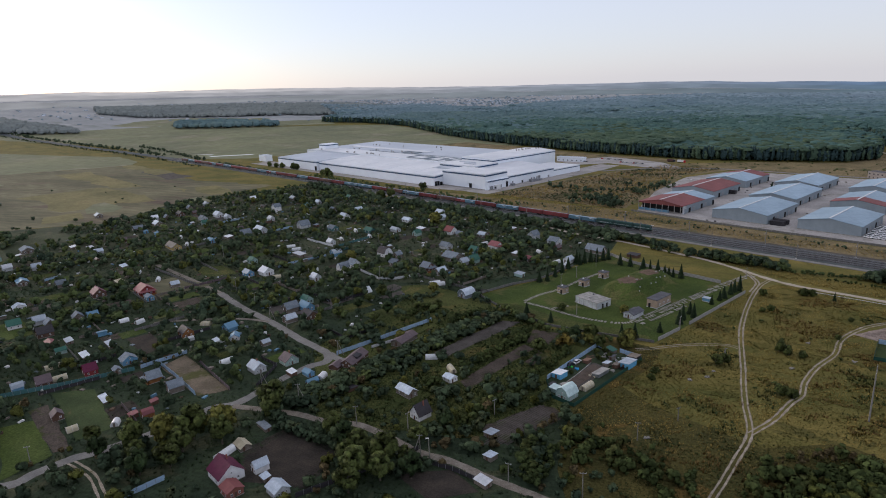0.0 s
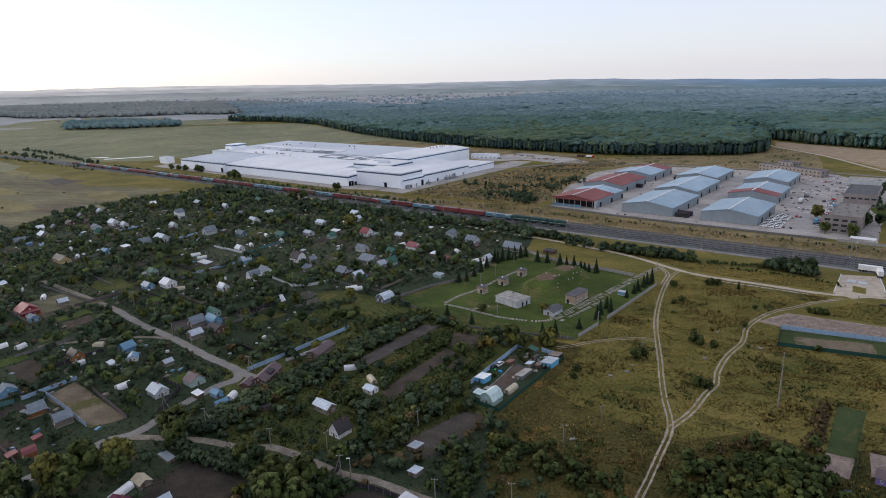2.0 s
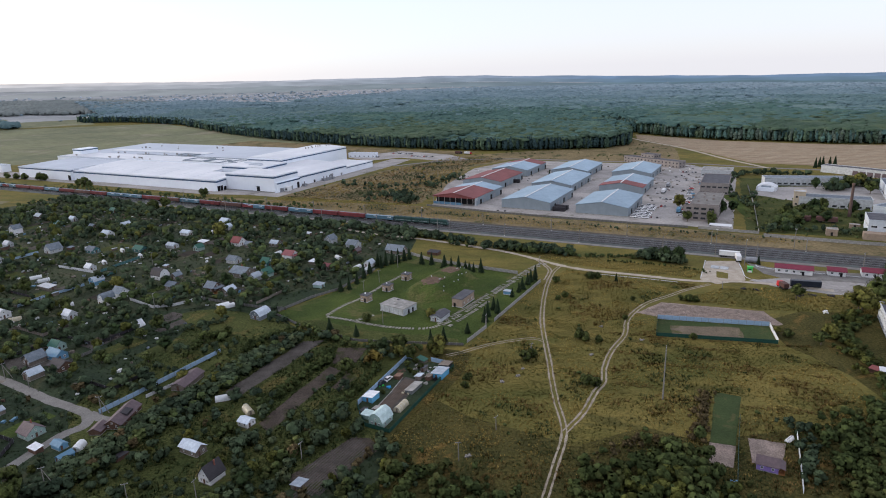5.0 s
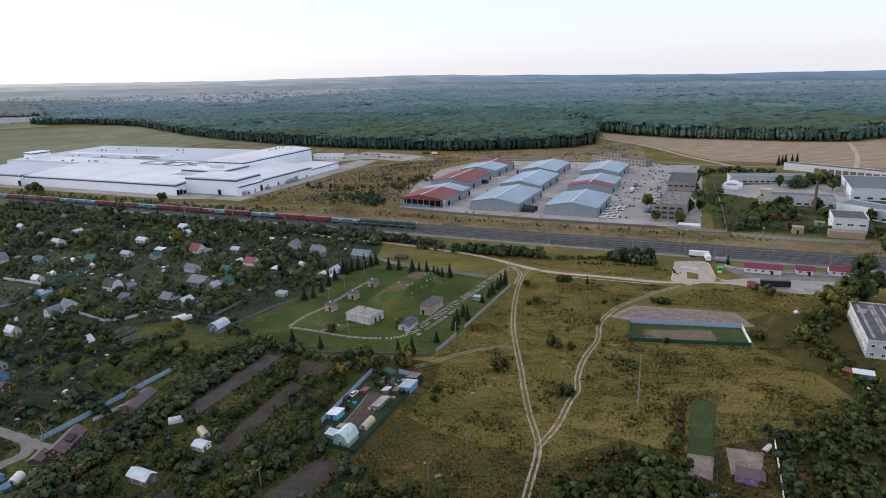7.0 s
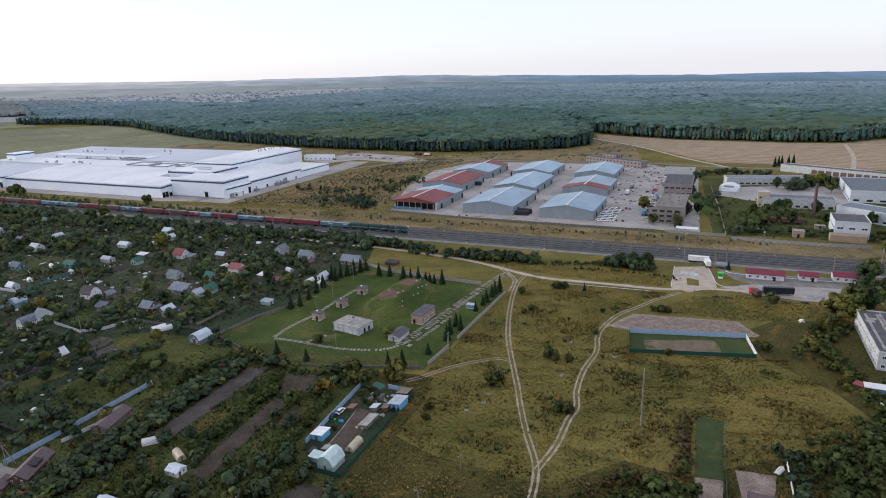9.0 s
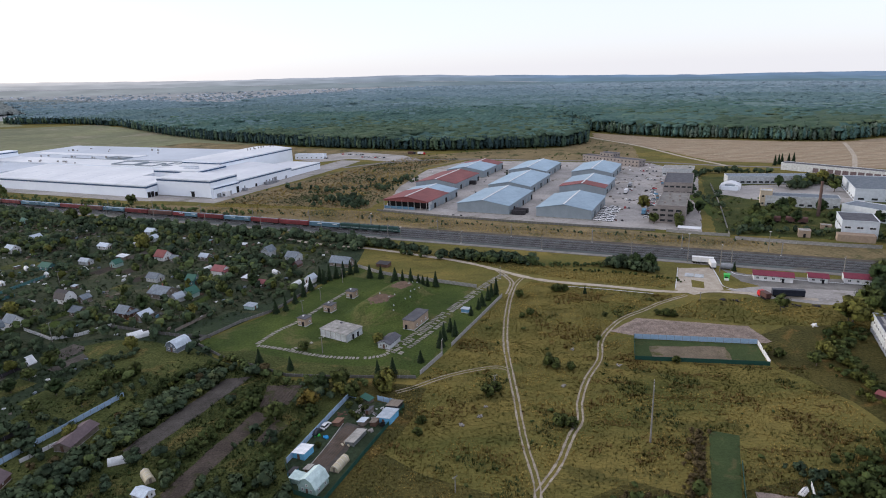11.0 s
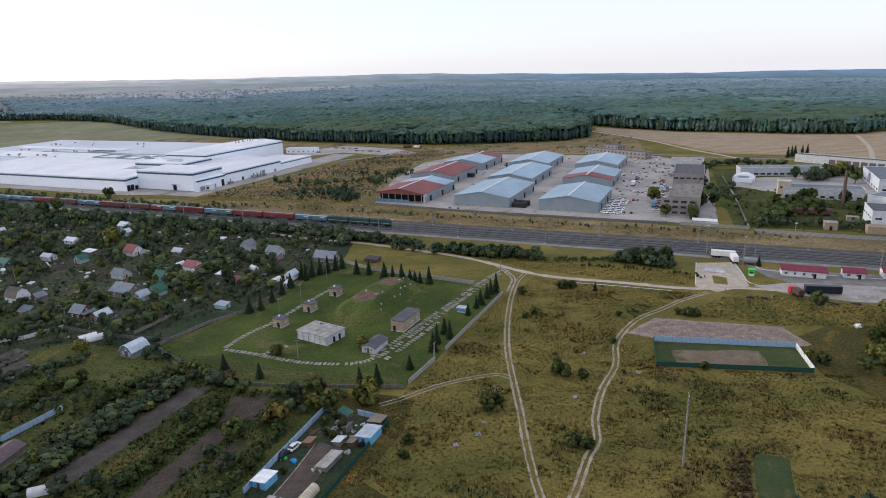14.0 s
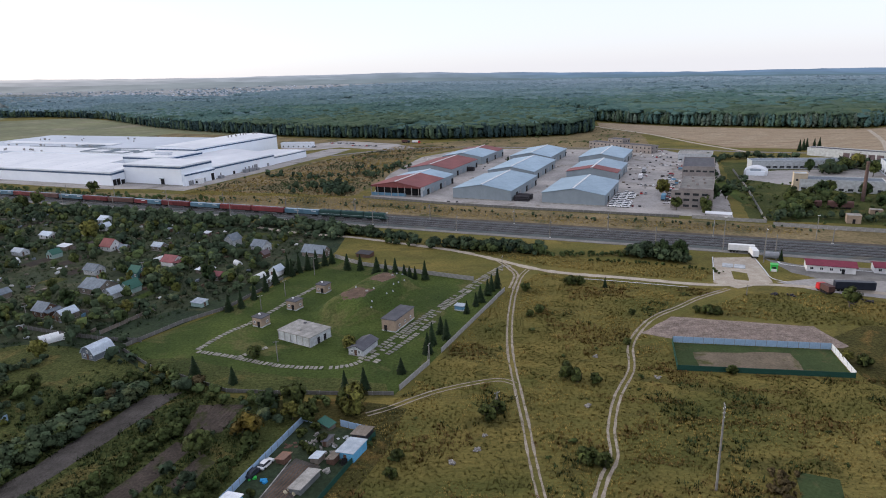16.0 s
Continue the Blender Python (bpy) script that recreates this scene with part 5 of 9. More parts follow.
        part("roof", Geo().slope((-width - 0.5, y0 + e0 - 0.0, 7.25), (-half, y0 + e0, 10.7), (-half, y1 + e1, 10.7), (-width - 0.5, y1 + e1, 7.25), 0.22)
             .slope((-half, y0 + e0, 10.7), (0.5, y0 + e0, 7.25), (0.5, y1 + e1, 7.25), (-half, y1 + e1, 10.7), 0.22), mat, b)
    part("ridge_cap", Geo().box(-width / 2 - 0.55, -0.4, 10.62, -width / 2 + 0.55, depth + 0.4, 10.92), "ridge", b)
    part("wall_base", Geo().box(-width - 0.04, -0.05 if not open_front else 6.95, 0, 0.05, depth + 0.04, 0.7), "concrete", b)
    n = int(depth // 7)
    for i in range(n):
        yy = (i + 0.7) * depth / n
        doorway(b, 0.04, yy, 0, 90, 3.4, 4.2, ("wh_wall", "dark", "grey_paint")[i % 3], "gate")
    if open_front:
        for i in range(8):
            part("post", Geo().box(-width + i * width / 7.35, 0, 0, -width + i * width / 7.35 + 0.35, 0.4, 7.2), "concrete", b)
        part("beam", Geo().prism([(-width, 6.3), (0, 6.3), (0, 7.1), (-width / 2, 10.4), (-width, 7.1)], 0, 0.3), "red_roof", b)
        part("low_wall", Geo().box(-width, 0.5, 0, -12, 0.8, 2.2), "blue_roof", b)
        part("side_wall", Geo().box(-0.3, 0.5, 0, 0, 7, 7.1), "whitewash", b)
        # dark sheet that stands for the shade inside the open front
        part("inner_wall", Geo().box(-width, 6.6, 0, 0, 6.95, 7), "dark", b)
    else:
        for i in range(9):
            part("wall_rib", Geo().box(-width + (i + 0.5) * width / 9, -0.08, 0.7, -width + (i + 0.5) * width / 9 + 0.12, 0.0, 7.0), "wh_wall", b)
    return b


warehouse(-9, 491, 58, "red_roof", "open-fronted warehouse with a faded red sheet roof", tail="wh_roof", open_front=True)
warehouse(15, 568, 58, "red_roof", "grey warehouse with a faded red sheet roof")
warehouse(45, 634, 60, "wh_roof", "grey warehouse, roof grey-blue with a red end", tail="red_roof")
warehouse(51, 467, 62, "wh_roof", "grey sheet-metal warehouse with a grey-blue roof", 41.5)
warehouse(78, 541, 66, "wh_roof", "grey sheet-metal warehouse with a grey-blue roof", 38)
warehouse(105, 618, 60, "wh_roof", "grey sheet-metal warehouse with a grey-blue roof", 38)
warehouse(106.5, 442, 54, "wh_roof", "grey sheet-metal warehouse with a grey-blue roof")
warehouse(137, 522, 52, "wh_roof", "grey warehouse, grey-blue roof with a red front strip", 38, front="red_roof")
warehouse(163, 595, 58, "wh_roof", "grey sheet-metal warehouse with a grey-blue roof", 38)

# ---- works east of the warehouses ----
office = block("office", 148.5, 432, G, 19, 48, 11.5, "office_wall", "asphalt", "buff brick office with a pale flat roof", storeys=3, bay=6.4, win=(2.6, 1.3), sides=(1,))
part("front_wing", Geo().box(-4, -3, 0, 19.5, -0.25, 11).box(-4, -3.2, 11, 19.6, -2.8, 11.6), "office_wall", office, "buff brick front wing with window bands")
for z in (1.4, 5.0, 8.4):
    for x in (-1.5, 3.6, 8.6, 13.6):
        window(office, x + 1.2, -3.03, z, 0, 3.4, 1.5)
for x, y in ((4, 8), (9, 14), (13, 20), (6, 26), (12, 33), (5, 38)):
    part("roof_vent", Geo().box(x, y, 11.6, x + 1.6, y + 1.3, 12.9), "office_wall", office)
block("office", 187, 525, G + 2, 22.5, 50, 9.5, "office_wall", "bitumen", "buff brick office with a dark flat roof", storeys=2, bay=4.4, win=(3.2, 1.4))
block("office", 217, 612, G, 28, 22, 6.5, "whitewash", "concrete", "pale flat-roofed office building", storeys=1, bay=4.5, win=(3, 1.4))
block("workshop", 165, 722, -52, 74, 12, 7, "office_wall", "bitumen", "long buff workshop with small square windows", storeys=2, bay=4.5)
block("canteen", 182, 712, -52, 18, 12, 10.5, "office_wall", "bitumen", "taller buff block of the workshop", storeys=3, bay=4)
block("workshop", 256, 558, -12, 70, 14, 6.5, "whitewash", "slate", "long low white workshop with a grey roof", storeys=1, bay=5, win=(3.4, 1.6))
block("workshop", 243, 468, G, 48, 14, 7.5, "whitewash", "slate", "long pale workshop with a grey roof", storeys=1, bay=5, win=(3, 1.6))
block("boiler_house", 240, 470, G, 8, 10, 11, "cream", "whitewash", "cream-coloured boiler house with a flat roof", storeys=2, bay=4)
lab = block("laboratory", 241, 375, G, 19, 24, 11, "pale_plaster", "bitumen", "white two-storey block with a dark flat roof", storeys=2, bay=6, win=(3.4, 1.4), sides=(0, 2))
part("base", Geo().box(-2.5, -7, 0, 17, -0.25, 4.2), "brick", lab, "buff brick ground-floor front")
block("depot", 314, 474, G, 70, 62, 9, "pale_plaster", "slate", "large white depot with a flat grey roof", storeys=1, bay=8, win=(4, 1.6), sides=(0, 2))
block("depot", 276, 430, -62, 60, 18, 8, "pale_plaster", "slate", "white depot wing with a grey roof", storeys=1, bay=6, win=(3, 1.6), sides=(0, 1))
gar = block("garage_row", 338, 622, -53, 150, 12, 6.5, "whitewash", "bitumen", "long white garage row with dark brown doors", sides=())
for i in range(18):
    doorway(gar, 32 + i * 6.4, -0.05, 0.3, 0, 5.0, 4.2, "brown_roof", "gate")
hangar = thing("hangar", 249, 537, -30, "white arched storage hangar with a lower front", "hangar")
hangar.scale = (0.84, 0.84, 0.9)
arch = [(-9.5, 0), (9.5, 0), (9.5, 3.4), (7.6, 4.8), (4, 6.1), (0, 6.8), (-4, 6.1), (-7.6, 4.8), (-9.5, 3.4)]
part("shell", Geo().prism(arch, -8, 8), "white_roof", hangar)
part("porch", Geo().box(-7.5, -10.5, 0, 7.5, -8.1, 3.6), "white_panel", hangar)
part("gate", Geo().box(-4.5, -8.14, 3.7, 4.5, -8.02, 5.4), "wh_wall", hangar)
chimney = thing("chimney", 261, 431, 0, "tall tapering sooty brown brick chimney", "chimney")
part("shaft", Geo().tube((0, 0, 0), (0, 0, 24), 1.15, 0.85, 14), "chimney_brick", chimney)
part("rim", Geo().tube((0, 0, 23.2), (0, 0, 24.3), 1.0, 1.0, 14), "chimney_brick", chimney)
shelter = thing("parking_shelter", 160, 402, G, "long white-roofed open parking shelter", "shelter")
part("roof", Geo().slope((-7, -2.5, 3.0), (7, -2.5, 3.0), (7, 2.5, 3.4), (-7, 2.5, 3.4), 0.2), "white_roof", shelter)
for x in (-6.5, 0, 6.5):
    part("post", Geo().box(x, -2.2, 0, x + 0.15, -2.05, 3), "steel", shelter)
    part("post", Geo().box(x, 2.05, 0, x + 0.15, 2.2, 3.2), "steel", shelter)
for x, y, w, l, h, wall, text in ((219, 381, 6.5, 6, 4.2, "brick", "small buff brick hut with a flat roof"), (243, 398, 6, 4, 2.6, "brick", "small buff brick shed")):
    hut = block("hut", x, y, G, w, l, h, wall, "concrete", text, "hut", parapet=0.2)
    doorway(hut, w / 2, -0.04, 0, 0, 1.3, 2.4)
for i in range(2):
    car = thing("goods_wagon", 222 + i * 15, 421 - i * 6, G, "old dark maroon goods wagon on a siding", "wagon", "old wagons")
    part("body", Geo().prism([(-1.6, 1.1), (1.6, 1.1), (1.6, 3.6), (0.9, 4.3), (-0.9, 4.3), (-1.6, 3.6)], -6.5, 6.5), "cont_brown", car).rotation_euler = (0, 0, radians(90))
    for x in (-4, 4):
        part("bogie", Geo().box(x - 1.4, -1.3, 0, x + 1.4, 1.3, 1.1), "tyre", car)


# ---- train ----
def wagon(at, name, label, category="wagon"):
    w = thing(name, 0, 0, 0, label, category, "goods train")
    w.matrix_basis = rail_pose(at, 0.0, 1.2)
    return w


def running_gear(w, length, wheels=True):
    for x in (-length / 2 + 3.2, length / 2 - 3.2):
        b = part("bogie", Geo().box(x - 1.7, -1.2, 0.25, x + 1.7, 1.2, 0.85), "tyre", w)
        for dx in (-1.0, 1.0) if wheels else ():
            for y in (-0.85, 0.75):
                part("wheel", Geo().tube((x + dx, y, 0.48), (x + dx, y + 0.1, 0.48), 0.47, 0.47, 10), "steel", b)
    part("frame", Geo().box(-length / 2 + 0.3, -1.4, 0.85, length / 2 - 0.3, 1.4, 1.25), "tyre", w)


front = -40.0
for i in range(3):
    loco = wagon(front - 8 - i * 15.6, "locomotive", "dark green diesel locomotive section with roof fans", "locomotive")
    running_gear(loco, 15.2)
    nose = 1.6 if i == 0 else 0.2
    part("body", Geo().add([(-7.4, -1.5, 1.25), (7.4, -1.5, 1.25), (7.4, 1.5, 1.25), (-7.4, 1.5, 1.25), (-7.4, -1.5, 4.1), (7.4 - nose, -1.5, 4.1), (7.4 - nose, 1.5, 4.1), (-7.4, 1.5, 4.1),
                           (-7.2, -0.9, 4.6), (7.1 - nose, -0.9, 4.6), (7.1 - nose, 0.9, 4.6), (-7.2, 0.9, 4.6)],
                          [(0, 1, 5, 4), (1, 2, 6, 5), (2, 3, 7, 6), (3, 0, 4, 7), (4, 5, 9, 8), (5, 6, 10, 9), (6, 7, 11, 10), (7, 4, 8, 11), (8, 9, 10, 11), (0, 3, 2, 1)]), "loco", loco)
    for x in (-4.6, -1.6, 1.6):
        part("roof_fan", Geo().tube((x, 0, 4.6), (x, 0, 4.95), 0.75, 0.7, 10), "bitumen", loco)
    part("stripe", Geo().box(-7.42, -1.53, 2.2, 7.3 - nose, 1.53, 2.32), "ridge", loco)
    if i == 0:
        part("windscreen", Geo().slope((6.55, -1.1, 3.75), (6.55, 1.1, 3.75), (6.93, 1.1, 3.0), (6.93, -1.1, 3.0), 0.05), "glass", loco)
at = front - 3 * 15.6 - 13.5
ORDER = ["blue", "red", "red", "blue", "red", "half", "brown", "red", "blue", "brown", "red", "blue", "blue", "red", "brown", "red", "blue", "red", "red", "half", "blue", "brown", "red", "red"]
for k, what in enumerate([*ORDER, *ORDER[3:10]]):
    if what == "blue" or what == "half":
        w = wagon(at, "container_wagon", "flat wagon with two containers")
        running_gear(w, 25, False)
        for n, x in enumerate((-6.25, 6.25)):
            mat = "cont_blue" if what == "blue" or n else "cont_red"
            box = part("container", Geo().box(x - 6.05, -1.22, 1.27, x + 6.05, 1.22, 3.87), mat, w)
            part("roof_sheet", Geo().box(x - 6.0, -1.18, 3.87, x + 6.0, 1.18, 3.92), "wh_roof", box)
            part("marking", Geo().box(x + 1.0, -1.25, 3.0, x + 4.6, -1.22, 3.4), "white_paint", box)
    else:
        w = wagon(at, "covered_wagon", "long rust-red covered goods wagon" if what == "red" else "long dark brown covered goods wagon")
        running_gear(w, 25, False)
        body = part("body", Geo().prism([(-1.5, 1.25), (1.5, 1.25), (1.5, 3.7), (1.0, 4.2), (-1.0, 4.2), (-1.5, 3.7)], -12.2, 12.2), "cont_red" if what == "red" else "cont_brown", w)
        body.rotation_euler = (0, 0, radians(90))
        part("roof_walk", Geo().box(-11.5, -0.4, 4.2, 11.5, 0.4, 4.28), "wh_roof", w)
        for x in (-4, 4):
            part("sliding_door", Geo().box(x - 1.8, -1.56, 1.4, x + 1.8, -1.5, 3.6), "cont_red" if what == "red" else "cont_brown", w)
    at -= 25.7


# ---- railway masts ----
def mast(along, across, reach, height=9.0, lean="lattice mast"):
    m = thing("catenary_mast", 0, 0, 0, "slender concrete railway mast with a bracket", "mast", "railway masts")
    m.matrix_basis = rail_pose(along, across, 0)
    part("post", Geo().tube((0, 0, 0), (0, 0, height), 0.28, 0.18, 8), "pole", m)
    part("bracket", Geo().box(-0.06, min(0, reach), height - 1.6, 0.06, max(0, reach), height - 1.45), "steel", m)
    part("stay", Geo().tube((0, 0, height - 0.3), (0, reach, height - 1.5), 0.05, 0.05, 4), "steel", m)
    part("footing", Geo().box(-0.4, -0.4, 0, 0.4, 0.4, 0.4), "white_paint", m)


for i in range(-6, 6):
    mast(i * 52 - 20, 15.5, -3.2)
    mast(i * 52 + 6, -8.0, 3.2)
for along, across, h in ((140, -10, 16.0), (182, 22, 12.0), (-75, 22, 8.0), (-36, -9, 8.0)):
    m = thing("light_mast", 0, 0, 0, "tall grey light mast beside the tracks", "mast", "light masts")
    m.matrix_basis = rail_pose(along, across, 0)
    part("post", Geo().tube((0, 0, 0), (0, 0, h), 0.22, 0.12, 8), "pole", m)
    part("lamp_head", Geo().box(-0.6, -0.25, h, 0.6, 0.25, h + 0.25), "white_paint", m)


# ---- houses and sheds ----
def size_at(x, y):
    """The nearer plots hold small summer houses, the older ones farther off larger houses."""
    return 0.74 if y < 170 else 0.95


def house(x, y, turn, w, l, h, rise, roof, wall, label, gambrel=False, porch=False, chimney=False, dormer=False):
    """A gabled house, w across its gable and l along its ridge; turn 0 points the ridge away from the lane."""
    b = thing("house" if w >= 5.5 else "garden_house", x, y, G + turn, label, "house" if w >= 5.5 else "garden house", "garden settlement")
    b.scale = (size_at(x, y),) * 3
    part("wall", gable_walls(w, l, h, rise, gambrel), wall, b)
    part("roof", gable_roof(w, l, h, rise, 0.45 if w > 5 else 0.3, 0.16, gambrel), roof, b)
    part("plinth", Geo().box(-w / 2 - 0.08, -l / 2 - 0.08, 0, w / 2 + 0.08, l / 2 + 0.08, 0.3), "concrete", b)
    for side in (-1, 1):
        face = 0 if side < 0 else 180
        if h > 2.2 and (side < 0 or w > 7):
            for dx in ((-w * 0.24, w * 0.24) if w > 5.5 else (w * 0.2,)):
                window(b, dx * -side, side * (l / 2 + 0.02), 1.0, face, 0.9, 1.2)
            if rise > 2.3:
                window(b, 0, side * (l / 2 + 0.02), h + 0.3, face, 0.8, 0.9)
            for dy in (-l * 0.25, l * 0.25):
                window(b, side * (w / 2 + 0.02), dy, 1.0, 90 * side, 0.9, 1.2)
    doorway(b, 0 if w > 5.5 else -w * 0.2, -l / 2 - 0.03, 0.2, 0, 0.9, 2.0, "wood_brown")
    if chimney:
        part("chimney", Geo().box(w * 0.12, l * 0.1, h + rise * 0.4, w * 0.12 + 0.5, l * 0.1 + 0.5, h + rise + 0.8), "brick_red", b)
    if porch:
        deck = part("porch", Geo().box(-w / 2, -l / 2 - 2.2, 0, w / 2, -l / 2 - 0.1, 0.5).box(-w / 2, -l / 2 - 2.2, 0.5, w / 2, -l / 2 - 2.1, 1.3), "wood_orange", b)
        for px in (-w / 2 + 0.1, 0, w / 2 - 0.25):
            part("post", Geo().box(px, -l / 2 - 2.15, 0.5, px + 0.15, -l / 2 - 2.0, h), "wood_orange", deck)
        part("porch_roof", Geo().slope((-w / 2 - 0.2, -l / 2 - 2.4, h - 0.3), (w / 2 + 0.2, -l / 2 - 2.4, h - 0.3), (w / 2 + 0.2, -l / 2, h + 0.3), (-w / 2 - 0.2, -l / 2, h + 0.3), 0.14), roof, b)
    if dormer:
        part("dormer", Geo().prism([(0.5, h + 0.6), (w / 2 - 0.4, h + 0.6), (w / 2 - 0.4, h + 1.6), (0.5, h + rise - 0.1)], -2.5, 2.5), "dark_roof", b)
    return b


def shed(x, y, turn, w, l, h, roof, wall, label):
    """A lean-to with one sloping sheet of roof."""
    b = thing("shed", x, y, G + turn, label, "shed", "garden sheds")
    b.scale = (size_at(x, y) * 0.95,) * 3
    part("wall", Geo().prism([(-w / 2, 0), (w / 2, 0), (w / 2, h), (-w / 2, h - 0.5)], -l / 2, l / 2), wall, b)
    part("roof", Geo().slope((-w / 2 - 0.3, -l / 2 - 0.3, h - 0.4), (w / 2 + 0.3, -l / 2 - 0.3, h + 0.2), (w / 2 + 0.3, l / 2 + 0.3, h + 0.2), (-w / 2 - 0.3, l / 2 + 0.3, h - 0.4), 0.12), roof, b)
    if h > 1.8:
        doorway(b, 0, -l / 2 - 0.03, 0.1, 0, 0.9, 1.75, "wood_brown")
    return b


def greenhouse(x, y, turn, w, l, mat):
    """A hooped tunnel with ribs and end walls."""
    b = thing("greenhouse", x, y, G + turn, "hooped tunnel greenhouse with " + ("white film" if mat == "film" else "yellowed film"), "greenhouse", "tunnel greenhouses")
    b.scale = (0.88, 0.88, 0.88)
    n = 10
    arc = [(w / 2 * math.cos(math.pi * i / n), 2.1 * math.sin(math.pi * i / n) ** 0.8 + 0.15) for i in range(n + 1)]
    part("cover", Geo().prism([*arc], -l / 2, l / 2), mat, b)
    for k in range(int(l // 2) + 1):
        yy = -l / 2 + k * 2.0
        rib = Geo()
        for (xa, za), (xb, zb) in zip(arc, arc[1:]):
            rib.slope((xa * 1.02, yy - 0.04, za * 1.02 + 0.03), (xb * 1.02, yy - 0.04, zb * 1.02 + 0.03), (xb * 1.02, yy + 0.04, zb * 1.02 + 0.03), (xa * 1.02, yy + 0.04, za * 1.02 + 0.03), 0.04)
        part("rib", rib, "ridge", b)
    part("base", Geo().box(-w / 2 - 0.06, -l / 2 - 0.06, 0, w / 2 + 0.06, l / 2 + 0.06, 0.2), "wood_grey", b)
    doorway(b, 0, -l / 2 - 0.03, 0.1, 0, 0.8, 1.7, "wood_grey")
    return b


house(-240.0, 95.0, 0, 4.5, 5.5, 2.6, 2.4, "zinc", "blue_wall", "sky-blue gambrel-roofed summer house with pale roof", gambrel=True)
house(-234.5, 101.8, 0, 7.5, 7, 3, 3, "brown_roof", "wood_brown", "dark brown timber house with a steep roof")
house(-225.8, 115.7, 0, 7.5, 6.5, 3.2, 3, "maroon_roof", "red_wall", "dark red boarded house with a steep roof")
house(-218.9, 128.8, 90, 8, 7, 3, 2.6, "slate", "blue_wall", "blue-grey house with a grey metal roof")
house(-215.2, 119.8, 90, 4, 5, 2.4, 1.4, "slate", "wood_grey", "small grey shed with a sheet roof")
house(-194.7, 119.3, 0, 7, 7, 3, 3.2, "slate", "wood_orange", "log house with verandah and grey-brown roof", porch=True)
house(-173.8, 97.0, 0, 4.5, 5, 2.6, 2.2, "pink_roof", "wood_orange", "small wooden hut with a pink curved roof", gambrel=True)
shed(-178.9, 95.3, 90, 4, 4, 2.4, "pink_roof", "wood_brown", "brown shed with a faded pink roof")
shed(-179.6, 105.3, 90, 3.6, 3.6, 2.2, "pink_roof", "wood_brown", "small brown box shed with flat roof")
house(-122.5, 78.5, 90, 10.5, 11, 3.6, 4.4, "maroon_roof", "white_paint", "white house with a large maroon sheet roof", chimney=True)
house(-114.8, 84.5, 0, 4, 6, 3, 2.4, "zinc", "white_paint", "white annexe with a pale zinc gable")
house(-115.6, 72.8, 90, 6.5, 7, 3, 1.4, "red_roof", "brick_red", "red-roofed brick annexe of the white house")
house(-128.3, 92.7, 90, 5, 7, 1.8, 1.4, "film_beige", "wood_grey", "low beige-covered shed with hipped sheet")
house(-103.1, 77.5, 90, 6.5, 7, 2.8, 1.8, "zinc", "whitewash", "shed with a bright pale metal roof")
shed(-129.1, 104.6, 90, 3, 9, 2.2, "slate", "wood_grey", "long low grey garden shed")
shed(-110.5, 81.2, 90, 3, 4, 2.2, "zinc", "wood_grey", "small grey tool shed")
house(-160.4, 140.2, 90, 7, 9, 3, 2.6, "zinc", "whitewash", "white house with a pale metal roof", chimney=True)
house(-152.2, 150.7, 90, 8, 8, 2.8, 3, "brown_roof", "green_wall", "green house with a dark brown roof", chimney=True)
shed(-144.1, 141.4, 90, 3.5, 6, 2.8, "tin_white", "wood_brown", "roadside shelter with a pale flat roof")
house(-137.7, 143.5, 90, 4, 6, 2.2, 1.2, "blue_roof", "blue_wall", "small shed with a blue roof")
house(-131.7, 137.3, 0, 4, 6, 2.3, 1.2, "blue_roof", "blue_wall", "pale blue wooden garden cabin")
house(-126.5, 160.5, 26, 8, 18, 2.4, 2.5, "brown_roof", "wood_brown", "long low house with a big purple-brown roof", dormer=True)
house(-130.5, 153.0, 26, 5.5, 7, 2.0, 1.4, "brown_roof", "wood_brown", "low brown-roofed annexe of the long house")
house(-93.3, 141.8, 90, 5.5, 10, 3, 1.8, "zinc", "wood_grey", "long shed with a white zinc roof")
house(-81.7, 128.7, 0, 6.5, 7.5, 3, 4.4, "dark_roof", "white_paint", "white-gabled house with a steep black roof", chimney=True)
house(-82.0, 157.0, 90, 5, 6, 2.4, 1.2, "zinc", "white_paint", "small white wooden garden house")
shed(-114.8, 138.2, 0, 4, 6, 1.8, "dark_roof", "wood_brown", "dark half-built frame shed")
shed(-55.0, 125.2, 0, 5, 5, 2.6, "zinc", "wood_grey", "open shed with a pale flat metal roof")
shed(-51.4, 113.2, 0, 4.5, 4.5, 2.4, "zinc", "wood_grey", "open shed with a pale metal roof")
shed(-49.5, 100.4, 90, 4, 6.5, 2.6, "tin_white", "wood_grey", "roadside shed with a white flat roof")
house(-310.8, 140.9, 0, 9, 8, 3, 3, "green_roof", "white_paint", "white-gabled house with a green roof")
house(-335.1, 160.2, 90, 8, 7, 2.8, 2, "zinc", "white_paint", "white house with a pale roof")
house(-284.9, 138.6, 0, 9, 9, 3.2, 3.4, "dark_roof", "wood_brown", "big dark brown house with a dark roof")
house(-282.3, 162.8, 0, 6, 6.5, 3, 2.6, "blue_roof", "blue_wall", "pale blue house with a blue roof")
house(-311.9, 190.4, 90, 7, 8, 2.8, 2.8, "maroon_roof", "wood_brown", "dark red-roofed timber house")
house(-288.4, 201.6, 90, 9, 10, 3.2, 3, "pink_roof", "red_wall", "large house with a faded red roof", porch=True)
shed(-319.1, 210.9, 90, 4, 9, 2.6, "film_beige", "wood_grey", "pale lean-to porch of a house")
